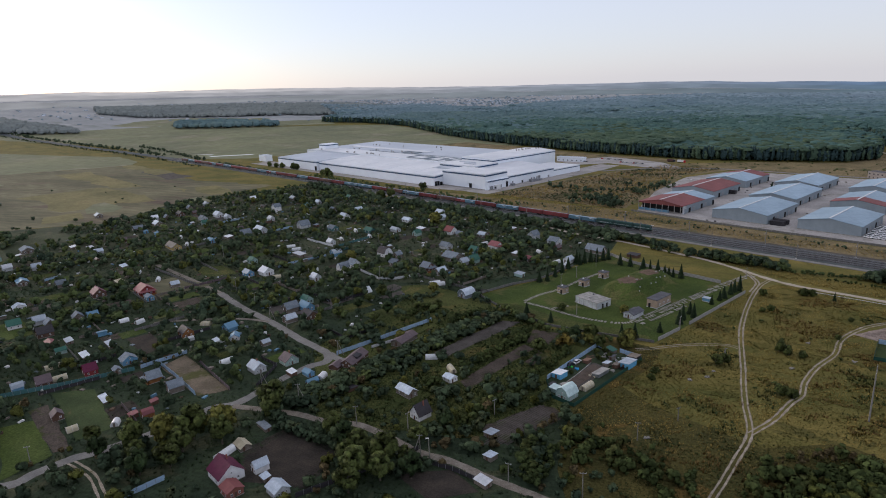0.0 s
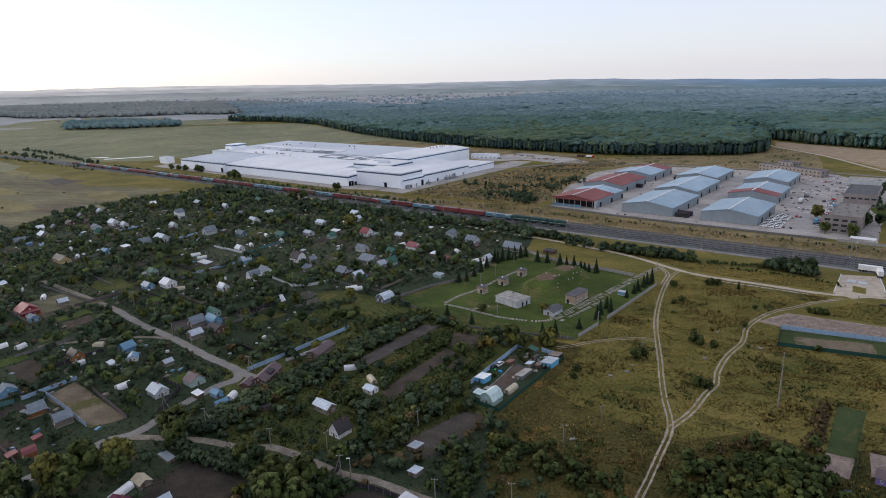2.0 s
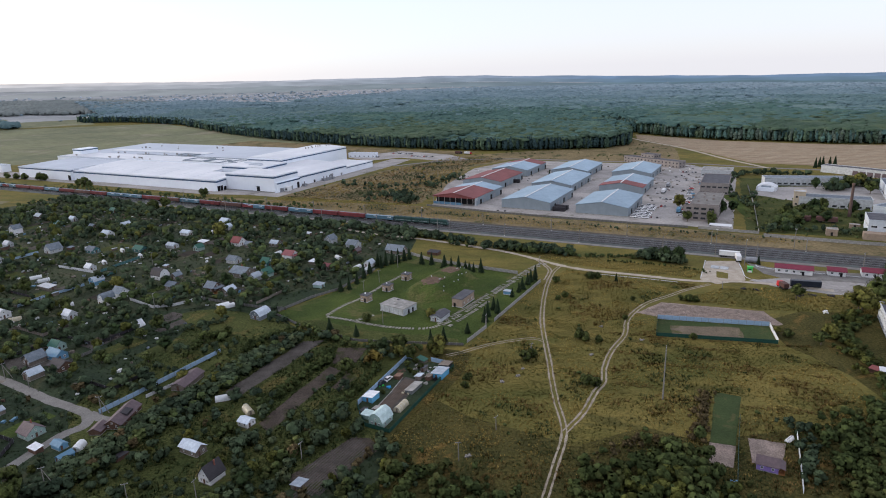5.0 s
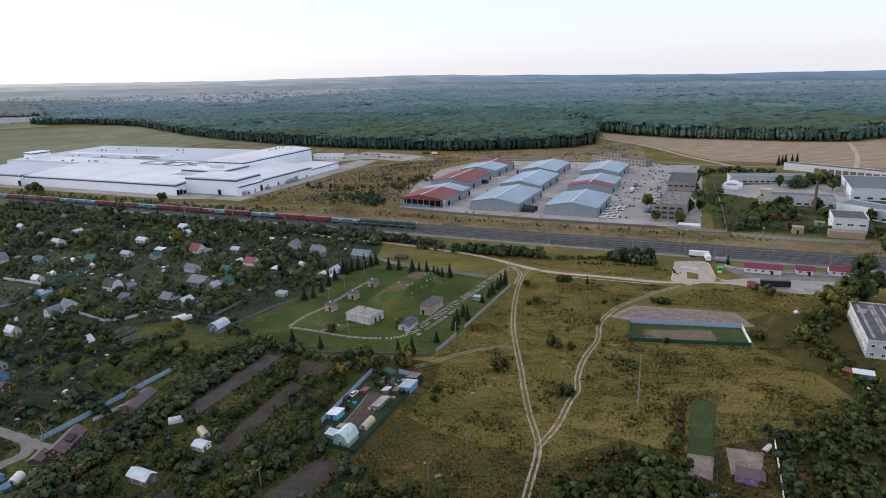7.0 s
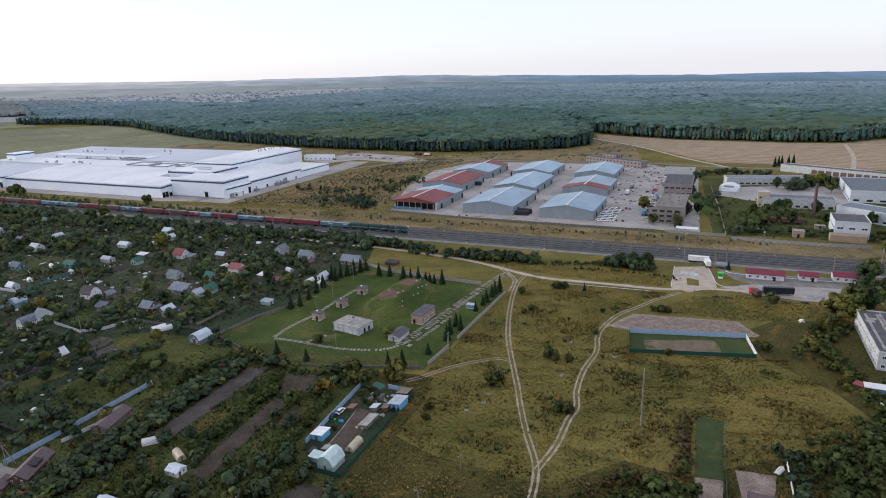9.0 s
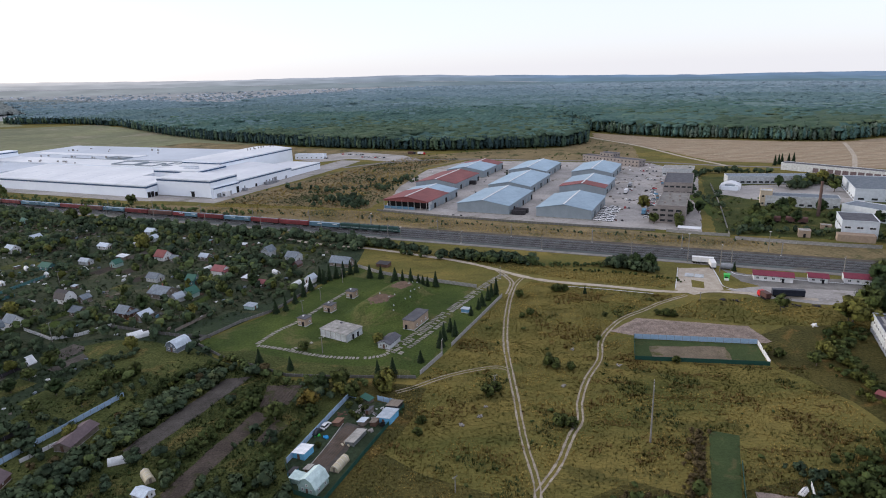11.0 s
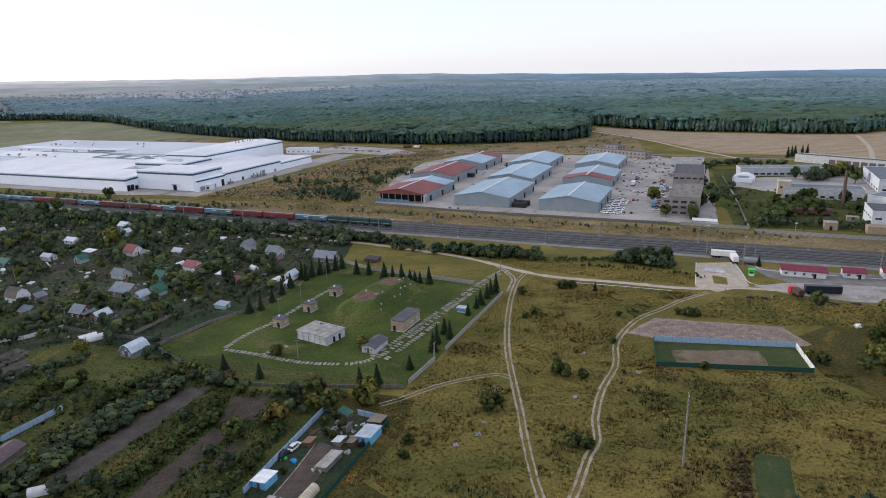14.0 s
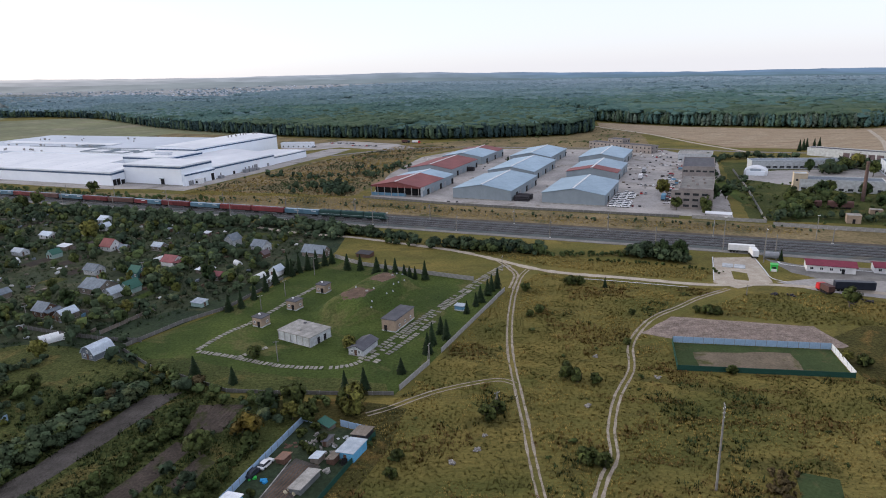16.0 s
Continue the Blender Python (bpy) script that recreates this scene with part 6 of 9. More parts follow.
house(-276.9, 194.1, 90, 4, 6, 2.4, 1.2, "slate", "blue_wall", "blue-grey shed beside a fence")
house(-280.9, 216.6, 0, 4, 5, 2.4, 1.6, "zinc", "wood_grey", "shed with a pale tilted roof")
house(-217.4, 160.2, 90, 7, 9, 3.4, 3, "dark_roof", "wood_orange", "orange timber house with a dark roof")
shed(-197.8, 158.5, 90, 3.2, 6, 2.0, "zinc", "blue_wall", "low pale blue garden shed beside a fence")
house(-353.4, 288.1, 90, 7, 15, 2.6, 2.6, "dark_roof", "yellow_wall", "long yellow-walled house with a dark roof")
house(-338.6, 311.0, 90, 5, 8, 2.4, 1.4, "blue_roof", "blue_wall", "blue shed among the gardens")
shed(-431.8, 266.9, 90, 4, 7, 2.2, "tin_white", "wood_grey", "shed with a white roof")
shed(-416.7, 269.3, 90, 4, 8, 2.2, "tin_white", "wood_grey", "low shed with white sheeting")
house(-398.1, 261.2, 0, 5, 6, 2.4, 1.6, "zinc", "whitewash", "pale garden house among bushes")
shed(-347.2, 238.7, 90, 4, 9, 2.2, "zinc", "wood_grey", "long low shed with pale roof")
house(-379.2, 192.0, 90, 6, 9, 2.6, 1.6, "blue_roof", "wood_grey", "house with a pale blue roof")
house(-456.8, 248.4, 90, 8, 12, 2.8, 2, "slate", "wood_grey", "grey house with a slate-coloured roof")
house(-402.8, 390.7, 90, 7, 9, 3, 2.6, "zinc", "white_paint", "white house with a pale roof")
house(-321.4, 347.7, 90, 8, 11, 3, 3, "zinc", "whitewash", "grey-white house with a pale blue-grey roof")
house(-326.0, 334.7, 0, 7, 8, 3, 3, "slate", "whitewash", "small grey gabled garden house")
shed(-334.4, 325.0, 90, 5, 8, 2.4, "tin_white", "wood_grey", "shed with a white roof")
house(-297.3, 372.3, 0, 8, 9, 3, 3.6, "slate", "whitewash", "pale gabled house with a grey roof")
house(-366.2, 428.1, 0, 7, 7, 4.5, 2.8, "slate", "white_paint", "tall white house with a grey roof")
house(-282.3, 411.9, 90, 7, 8, 3, 2.4, "zinc", "white_paint", "white house with a pale roof")
house(-283.7, 439.0, 0, 6, 7, 3, 2.4, "zinc", "white_paint", "small white gabled house")
house(-223.6, 303.1, 0, 5.5, 6.5, 2.8, 2.4, "zinc", "blue_wall", "blue-white gambrel garden house", gambrel=True)
shed(-248.6, 296.2, 90, 5, 12, 2.4, "tin_white", "wood_grey", "long shed with a bright white roof")
house(-190.7, 312.2, 90, 7.5, 8, 2.8, 4, "dark_roof", "white_paint", "white house with a blackish gambrel roof", gambrel=True)
house(-180.2, 310.7, 0, 4.5, 5, 2.6, 1.8, "slate", "wood_grey", "small grey cabin among bushes")
house(-198.4, 271.0, 0, 5, 7, 3.8, 3, "slate", "white_paint", "tall white gambrel house", gambrel=True)
house(-196.9, 281.6, 90, 6, 7, 3.4, 2.8, "slate", "white_paint", "grey house with white gable")
house(-149.2, 288.9, 90, 6.5, 7, 3.2, 2.6, "slate", "wood_brown", "dark timber house with a grey roof", porch=True)
shed(-198.0, 387.0, 90, 5, 8, 2.6, "tin_white", "wood_grey", "shed with a bright white roof")
house(-221.5, 412.7, 90, 6, 9, 2.6, 1.6, "zinc", "white_paint", "white cluttered garden house")
house(-165.5, 240.6, 0, 5, 5, 0.8, 2.6, "tin_white", "white_paint", "low white tent-like shed")
house(-252.6, 248.0, 90, 5, 7, 2.6, 1.8, "zinc", "blue_wall", "pale blue shed among bushes")
house(-242.9, 253.2, 90, 7, 8, 3, 2.4, "tin_white", "white_paint", "white house with a bright roof")
house(-182.2, 207.5, 90, 5.5, 8, 2.6, 2.2, "blue_roof", "blue_wall", "pale blue house with a bright blue-white roof")
house(-189.2, 203.6, 0, 6, 7, 2.6, 2.6, "slate", "wood_grey", "grey gabled shed by a lane")
house(-174.2, 198.2, 90, 6, 8, 2.4, 1.8, "dark_roof", "wood_brown", "dark low timber hut")
house(-201.5, 172.0, 10, 5.2, 5.5, 2.4, 2.0, "blue_roof", "blue_wall", "house with a pale blue roof")
house(-191.8, 164.2, 60, 5.2, 6.5, 2.4, 1.8, "blue_roof", "white_paint", "white hut with a pale blue metal roof")
house(-115.3, 185.5, 16, 6, 13, 2.2, 1.3, "brown_roof", "wood_grey", "long shed with a brown roof by the fence")
house(-170.8, 382.3, 90, 7.5, 8, 3, 3.4, "red_roof", "white_paint", "white house with a bright red roof")
house(-142.8, 315.5, 90, 10, 12, 3, 2.8, "slate", "wood_grey", "large grey house with a hipped slate roof", chimney=True)
house(-134.4, 333.6, 90, 5.5, 6, 3.2, 2.4, "green_roof", "teal_wall", "small teal timber garden house")
house(-127.9, 312.9, 0, 6, 6.5, 2.8, 2.8, "green_roof", "green_wall", "pale green house with a dark green roof")
house(-122.7, 344.2, 90, 7, 8, 4.6, 2.4, "pink_roof", "white_paint", "two-storey white house with a pink-red roof", porch=True)
shed(-104.6, 336.0, 90, 5, 9, 2.4, "tin_white", "wood_grey", "shed with bright white roof sheets")
house(-95.5, 326.0, 90, 5, 6, 2.4, 1.4, "pink_roof", "wood_grey", "shed with a faded pink roof")
house(-70.2, 329.1, 0, 5, 5.5, 2.6, 2, "zinc", "white_paint", "small white wooden garden house")
house(-57.9, 357.4, 90, 7, 13, 2.6, 3, "slate", "wood_grey", "long grey gabled house")
house(-105.8, 381.1, 0, 6, 7, 4.2, 2.8, "slate", "whitewash", "tall grey house with slate roof")
house(-87.9, 369.2, 90, 7, 8, 3.6, 2.6, "slate", "whitewash", "grey house with a slate roof")
shed(-33.5, 352.8, 90, 5, 8, 2.4, "dark_roof", "wood_brown", "dark flat-roofed shed beside the dirt road")
house(-109.6, 250.6, 0, 6.5, 7.5, 2.4, 2.6, "zinc", "slate", "blue-grey metal barn with a rounded roof", gambrel=True)
shed(-92.1, 293.5, 90, 4, 6, 2.4, "zinc", "green_wall", "pale green wooden garden shed")
house(-174.0, 163.2, 0, 5, 5, 2.2, 1.4, "zinc", "wood_grey", "small shed with a pale roof")
shed(-243.1, 126.8, 90, 4, 11, 2.2, "zinc", "wood_grey", "long lean-to with corrugated pale roof")
shed(-242.6, 139.7, 90, 4, 12, 2.2, "zinc", "wood_grey", "long lean-to with pale roof")
shed(-265.6, 136.4, 90, 4, 9, 2.2, "zinc", "wood_grey", "lean-to with pale roof sheets")
shed(-200.0, 101.0, 90, 3.5, 11, 1.4, "zinc", "wood_grey", "long cold frame with pale panes")
house(-257.6, 126.4, 0, 5, 6, 2.4, 1.4, "green_roof", "green_wall", "green wooden garden cabin")
house(-270.2, 130.8, 90, 5, 9, 2.4, 1.4, "pink_roof", "wood_brown", "brown shed with a long roof")
house(-429.5, 346.0, 90, 7, 9, 2.8, 2.4, "zinc", "wood_grey", "grey house with a pale roof")
house(-432.5, 327.7, 0, 6, 8, 2.6, 2, "slate", "wood_grey", "small grey garden house")
house(-443.6, 386.2, 90, 6, 9, 2.6, 2, "dark_roof", "wood_brown", "dark timber house by the field")
house(-406.2, 375.0, 90, 6, 8, 2.6, 2.2, "slate", "whitewash", "pale house at the edge of the gardens")
house(-519.0, 360.6, 90, 6, 8, 2.6, 2, "zinc", "wood_grey", "weathered house by the field")
house(-384.4, 480.7, 90, 6, 8, 2.6, 2, "zinc", "wood_grey", "grey house by the railway")
house(-267.3, 369.5, 90, 6, 8, 2.6, 2.2, "slate", "teal_wall", "teal timber house among trees")
house(-234.0, 369.9, 90, 6, 9, 2.6, 2, "green_roof", "teal_wall", "dark teal row of sheds")
house(-216.0, 378.4, 90, 5, 8, 2.4, 1.6, "zinc", "whitewash", "pale garden house among bushes")
house(-206.0, 447.0, 90, 6, 8, 2.8, 2.2, "zinc", "whitewash", "white house near the railway")
house(-143.5, 378.3, 90, 5, 7, 2.6, 1.8, "zinc", "wood_grey", "garden house with a pale roof")
house(-161.1, 377.3, 90, 5, 6, 2.4, 1.8, "slate", "wood_grey", "small grey shed among bushes")
house(-173.6, 293.4, 90, 6, 7, 2.6, 2, "slate", "wood_grey", "small grey house among bushes")
house(-138.8, 284.6, 0, 5, 7, 2.6, 2, "zinc", "wood_grey", "grey shed among the gardens")
house(-157.8, 340.9, 90, 6, 8, 2.8, 2.2, "slate", "whitewash", "pale house under trees")
house(-180.3, 190.6, 0, 5, 6, 2.4, 1.8, "zinc", "wood_grey", "shed with a pale tilted roof")
greenhouse(-245.7, 114.1, 0, 3, 7, "film_beige")
greenhouse(-233.0, 107.5, 0, 3, 6, "film_beige")
greenhouse(-130.8, 87.2, 20, 3, 8, "film")
greenhouse(-177.7, 142.3, 0, 4, 6, "film")
greenhouse(-131.1, 143.1, 30, 3.5, 5, "film")
greenhouse(-96.5, 173.1, -45, 3.2, 6, "film")
greenhouse(-84.4, 164.9, 65, 3, 6, "film_beige")
greenhouse(-218.2, 174.1, -50, 3.4, 5.5, "film_beige")
greenhouse(-301.0, 223.2, 65, 3, 7, "film")
greenhouse(-326.2, 231.6, 65, 3, 6, "film")
greenhouse(-373.2, 314.8, 65, 3, 7, "film")
greenhouse(-351.4, 298.8, 65, 3, 7, "film")
greenhouse(-388.7, 330.5, 65, 3, 6, "film")
greenhouse(-259.6, 308.6, -20, 3, 7, "film")
greenhouse(-268.5, 314.3, -20, 3, 7, "film")
greenhouse(-232.2, 249.2, -30, 3, 6, "film_beige")
greenhouse(-218.2, 267.8, -20, 3, 7, "film")
greenhouse(-134.4, 265.5, -25, 3.5, 7, "film")
greenhouse(-131.1, 264.3, -25, 3.5, 7, "film")
greenhouse(-77.3, 325.8, 0, 3.4, 6, "film")
greenhouse(-70.8, 320.0, 20, 3.4, 6, "film")
greenhouse(-209.3, 364.9, 65, 3, 7, "film")
greenhouse(-243.5, 343.2, 65, 3, 6, "film")
greenhouse(-191.5, 81.1, 0, 3, 4, "film_beige")
greenhouse(-247.1, 370.6, 65, 3, 7, "film")
greenhouse(-374.2, 334.2, 65, 3, 6, "film")
greenhouse(-262.1, 164.2, 0, 3, 5, "film")
greenhouse(-252.8, 165.5, 20, 3, 5, "film")
greenhouse(-211.5, 155.8, 0, 3, 5, "film")
greenhouse(-180.4, 89.2, 60, 3, 4, "film")
greenhouse(-226.8, 356.7, 65, 3, 7, "film")
greenhouse(-203.8, 417.0, 65, 3, 7, "film")
greenhouse(-135.5, 358.1, 0, 3, 6, "film")
greenhouse(-93.1, 346.3, 65, 3, 6, "film")


# ---- fences ----
PANEL = {}


def fence(name, points, high, mat, label, step=2.5, thick=0.08, post="steel", gap=0.0):
    """Panels between posts along a line of corners."""
    f = thing(name, points[0][0], points[0][1], 0, label, "fence")
    for a, b in zip(points, points[1:]):
        n = max(1, round(math.dist(a, b) / step))
        w = round(math.dist(a, b) / n, 2)
        turn = math.degrees(math.atan2(b[1] - a[1], b[0] - a[0]))
        key = (w, high, mat, post)
        if key not in PANEL:
            PANEL[key] = (Geo().box(0.05, -thick / 2, 0.06 + gap, w - 0.05, thick / 2, high).box(0.05, -thick / 2 - 0.02, high - 0.16, w - 0.05, thick / 2 + 0.02, high - 0.04).mesh("panel", mat),
                          Geo().box(-0.07, -0.07, 0, 0.07, 0.07, high + 0.1).mesh("post", post))
        for i in range(n):
            m = pose(a[0] - points[0][0] + (b[0] - a[0]) * i / n, a[1] - points[0][1] + (b[1] - a[1]) * i / n, random.uniform(-0.04, 0.03), 0, 0, turn)
            part("panel", PANEL[key][0], None, f).matrix_basis = m
            part("post", PANEL[key][1], None, f).matrix_basis = m
    return f


fence("concrete_fence", [(-104, 254.5), (-88, 240), (-59, 222.8), (-44, 220.5), (-11.4, 217.5)], 1.2, "grey_fence", "weathered grey concrete panel fence", 3.0, 0.16, "concrete")
fence("concrete_fence", [(-10, 220), (-1.7, 235.4)], 1.8, "concrete", "weathered grey concrete panel fence", 3.0, 0.16, "concrete")
fence("concrete_fence", [(2, 243), (28, 297)], 1.8, "concrete", "weathered grey concrete panel fence", 3.0, 0.16, "concrete")
fence("concrete_fence", [(16.5, 310.8), (-2, 320.4), (-33.5, 337.8), (-48, 352)], 1.9, "concrete", "weathered grey concrete panel fence", 3.0, 0.16, "concrete")
fence("concrete_fence", [(-104, 256), (-92, 276), (-80, 288), (-66, 322)], 1.4, "grey_fence", "weathered grey concrete panel fence", 3.0, 0.16, "concrete")
fence("sheet_fence", [(-47, 169.5), (-33.8, 206), (-31.5, 205)], 1.9, "blue_fence", "pale blue corrugated sheet fence", 2.5)
fence("sheet_fence", [(-24, 203), (-15.5, 199)], 1.9, "blue_fence", "pale blue corrugated sheet fence", 2.5)
fence("sheet_fence", [(-14.8, 198), (-33.5, 152.2), (-42, 156), (-47.3, 169)], 1.5, "dkgreen", "dark green sheet fence", 2.5, post="dkgreen")
fence("pitch_fence", [(75.5, 244.4), (120.4, 235.2)], 2.1, "blue_fence", "pale blue-grey panel fence with posts", 3.0)
fence("pitch_fence", [(120.4, 235.0), (116.2, 217.4)], 2.0, "white_fence", "white panel fence of the pitch", 3.0)
fence("pitch_fence", [(116, 217.2), (70, 225.8), (75.3, 244.2)], 1.7, "dkgreen", "dark green mesh fence", 3.0, post="dkgreen")
fence("yard_fence", [(-50, 498), (12, 463), (64, 439), (122, 414), (140, 407)], 1.6, "grey_fence", "grey yard fence with concrete posts", 3.2, 0.1, "concrete")
fence("yard_fence", [(146, 404), (170, 392), (180, 388), (212, 474), (240, 556)], 2.0, "concrete", "pale concrete yard wall", 4.0, 0.14, "concrete")
fence("works_wall", [(180, 381), (210, 366.5), (232, 357), (250, 351)], 2.2, "concrete", "grey concrete works wall beside the railway", 4.0, 0.16, "concrete")
fence("sheet_fence", [(-137, 163.5), (-131, 175), (-113.5, 212)], 1.9, "blue_fence", "long pale blue sheet fence beside a lane", 2.5)
fence("board_fence", [(-126, 174.5), (-120, 183.5)], 1.4, "white_fence", "low white board fence", 2.5)
fence("sheet_fence", [(-250, 80), (-241, 88), (-224, 106), (-210, 124)], 1.8, "teal_wall", "long blue-green sheet fence", 2.5)
fence("sheet_fence", [(-205, 132), (-187, 124), (-169, 115)], 1.8, "blue_fence", "pale blue-grey sheet fence", 2.5)
fence("board_fence", [(-209, 126), (-201.5, 144.5)], 1.7, "blue_fence", "grey-blue board fence by a plot", 2.5)
fence("board_fence", [(-201, 145.5), (-180, 133.5), (-159, 122.5)], 1.6, "brown_roof", "dark brown board fence of a plot", 2.5)
fence("sheet_fence", [(-150, 51), (-143, 61), (-139, 71)], 1.8, "blue_fence", "pale blue fence under trees", 2.5)
fence("board_fence", [(-322, 241), (-300, 233), (-281, 226), (-270, 223)], 1.7, "grey_fence", "grey board fence beside the lane", 2.5)
fence("board_fence", [(-372, 201), (-370, 209), (-354, 202)], 1.6, "blue_fence", "pale blue fence round a plot", 2.5)
fence("board_fence", [(-269, 336), (-239, 324)], 1.7, "white_fence", "long pale board fence", 2.5)
fence("board_fence", [(-189, 276), (-170, 264), (-160, 267), (-150, 277)], 1.6, "white_fence", "white and green garden fence", 2.5)
fence("board_fence", [(-235, 325), (-225, 357)], 1.7, "teal_wall", "teal sheet fence between gardens", 2.5)
fence("board_fence", [(-380, 370), (-372, 389)], 1.6, "blue_fence", "pale blue fence by the field", 2.5)
fence("board_fence", [(-244.5, 267), (-241, 279.5), (-235, 290), (-229.5, 300.5)], 1.6, "blue_fence", "pale blue board garden fence", 2.5)
fence("board_fence", [(-195.7, 154.8), (-193.3, 163.2)], 1.6, "white_fence", "white board fence beside a hut", 2.5)
fence("board_fence", [(-314.4, 350.5), (-306.8, 370.2)], 1.7, "blue_fence", "pale blue sheet fence beside a long shed", 2.5)
fence("board_fence", [(-350.3, 283.8), (-341.5, 296.4), (-336, 321.5)], 1.7, "grey_fence", "grey board fence along a row of gardens", 2.5)
fence("board_fence", [(-230.7, 310), (-223.4, 323)], 1.7, "teal_wall", "teal sheet fence between gardens", 2.5)
fence("board_fence", [(-103.5, 252), (-112, 262)], 1.5, "grey_fence", "grey board fence behind the barn", 2.5)
fence("board_fence", [(-74, 110), (-84, 95), (-97, 77)], 1.7, "dark_roof", "dark board fence along the plots", 2.5)
fence("board_fence", [(-74, 105), (-60, 103.5), (-48, 100)], 1.6, "dark_roof", "dark board fence beside the lane", 2.5)
fence("board_fence", [(-228, 95), (-217, 113)], 1.5, "dark_roof", "dark board fence round a plot", 2.5)
fence("board_fence", [(-166, 150), (-155, 146), (-151, 128)], 1.6, "dark_roof", "dark board fence beside the lane", 2.5)
fence("board_fence", [(-100, 260), (-112, 262), (-130, 268), (-150, 276)], 1.5, "grey_fence", "grey board fence behind the gardens", 2.5)
fence("garden_fence", [(79.2, 161.3), (72, 144), (63.9, 123.8)], 1.4, "dkgreen", "low green mesh fence with white rail", 2.5)
fence("garden_fence", [(92.5, 152), (86, 136), (81, 124)], 1.6, "white_fence", "white panel garden fence", 2.5)

for line in ([(-131, 173), (-112, 210)], [(-244, 266), (-229, 299)], [(-190, 275), (-169, 263)], [(-163, 257), (-150, 275)], [(-271, 336), (-239, 326)], [(-230, 308), (-216, 346)], [(-314, 348), (-306, 368)], [(-350, 282), (-335, 319)], [(-47, 167), (-34, 203)], [(-49, 172), (-36, 208)]):
    for i in range(13):
        f = i / 12
        x, y = line[0][0] + (line[1][0] - line[0][0]) * f, line[0][1] + (line[1][1] - line[0][1]) * f
        LINES.append((x * 0.985, y * 0.985, 1.6))
plot_walls = ("grey_fence", "dark_roof", "wood_grey", "dark_roof", "wood_grey", "grey_fence", "dark_roof", "brown_roof")
plot_words = {"grey_fence": "grey board fence between garden plots", "dark_roof": "dark board fence between garden plots", "teal_wall": "teal sheet fence between garden plots", "blue_fence": "pale blue sheet fence between plots", "wood_grey": "weathered plank fence between garden plots", "white_fence": "pale panel fence between garden plots", "brown_roof": "brown board fence between garden plots"}
for k, (x, y, u, v) in enumerate(((-178, 196, 0, 22), (-204, 207, 0, 26), (-232, 221, 0, 24), (-160, 188, 20, 16), (-258, 190, -22, 14), (-236, 178, 0, -24), (-212, 170, 0, -20), (-272, 215, 0, 26), (-296, 200, 24, 0), (-258, 246, 26, 0), (-226, 240, 24, 12), (-196, 230, 22, 0), (-282, 160, 24, -10), (-262, 132, 26, 0), (-236, 118, 0, 18), (-190, 100, 18, 0), (-305, 262, 30, 0), (-270, 292, 28, 0), (-230, 310, 26, 0), (-172, 222, 0, 18), (-118, 268, 0, 24), (-140, 292, 24, 0))):
    c, s_ = math.cos(radians(G)), math.sin(radians(G))
    line = [(x, y)]
    if u:
        line.append((line[-1][0] + u * c, line[-1][1] + u * s_))
    if v:
        line.append((line[-1][0] - v * s_, line[-1][1] + v * c))
    fence("plot_fence", line, 1.5, plot_walls[k % 8], plot_words[plot_walls[k % 8]], 4.0)

# ---- walled compound ----
mound_v, mound_f = [], []
for j in range(25):
    for i in range(41):
        u, v = i / 20 - 1, j / 12 - 1
        d = math.hypot(max(0, abs(u) - 0.55) / 0.45, max(0, abs(v) - 0.3) / 0.7)
        z = 5.6 * (1 - min(1, d)) ** 1.0
        z = 5.6 * (3 * (z / 5.6) ** 2 - 2 * (z / 5.6) ** 3)
        z += 0.35 * noise.noise(Vector((u * 6, v * 5, 0))) * min(1, z)
        mound_v.append((u * 27, v * 15, z + 0.02 if z > 0.03 else -0.1))
for j in range(24):
    for i in range(40):
        a = j * 41 + i
        mound_f.append((a, a + 1, a + 42, a + 41))
mound = part("earth_mound", Geo().add(mound_v, mound_f), "lawn", label="long grassy earth mound over a buried store")
tagged(mound, category="mound", kind="structure")
mound.matrix_basis = pose(-25, 294, 0, 0, 0, 64)


def mound_height(u, v):
    d = math.hypot(max(0, abs(u / 27) - 0.55) / 0.45, max(0, abs(v / 15) - 0.3) / 0.7)
    q = 1 - min(1, d)
    z = 5.6 * (3 * q * q - 2 * q ** 3)
    return z + 0.35 * noise.noise(Vector((u / 27 * 6, v / 15 * 5, 0))) * min(1, z)


for k, (u, v, rx, ry) in enumerate(((-9, 1.0, 8.5, 5.6), (11, 0.0, 7.2, 4.8))):
    vs, fs = [(u, v, mound_height(u, v) + 0.07)], []
    for i in range(1, 5):
        for a in range(20):
            t = a * math.pi / 10
            w = i / 4 * (1 + 0.5 * noise.noise(Vector((math.cos(t) * 1.6, math.sin(t) * 1.6, k * 5))))
            x, y = u + rx * w * math.cos(t), v + ry * w * math.sin(t)
            vs.append((x, y, mound_height(x, y) + (0.07 if i < 4 else -0.02)))
            b, c = 1 + (i - 1) * 20 + a, 1 + (i - 1) * 20 + (a + 1) % 20
            fs.append((0, b, c) if i == 1 else (b - 20, b, c, c - 20))
    part("bare_patch", Geo().add(vs, fs), "soil_red", mound, "worn bare brown earth")
well_ring = Geo().tube((0, 0, 0), (0, 0, 0.5), 0.6, 0.6, 12).mesh("vent_shaft", "concrete")
stone = Geo().tube((0, 0, 0), (0.1, 0.05, 0.55), 0.34, 0.22, 6).mesh("concrete_stub", "whitewash")
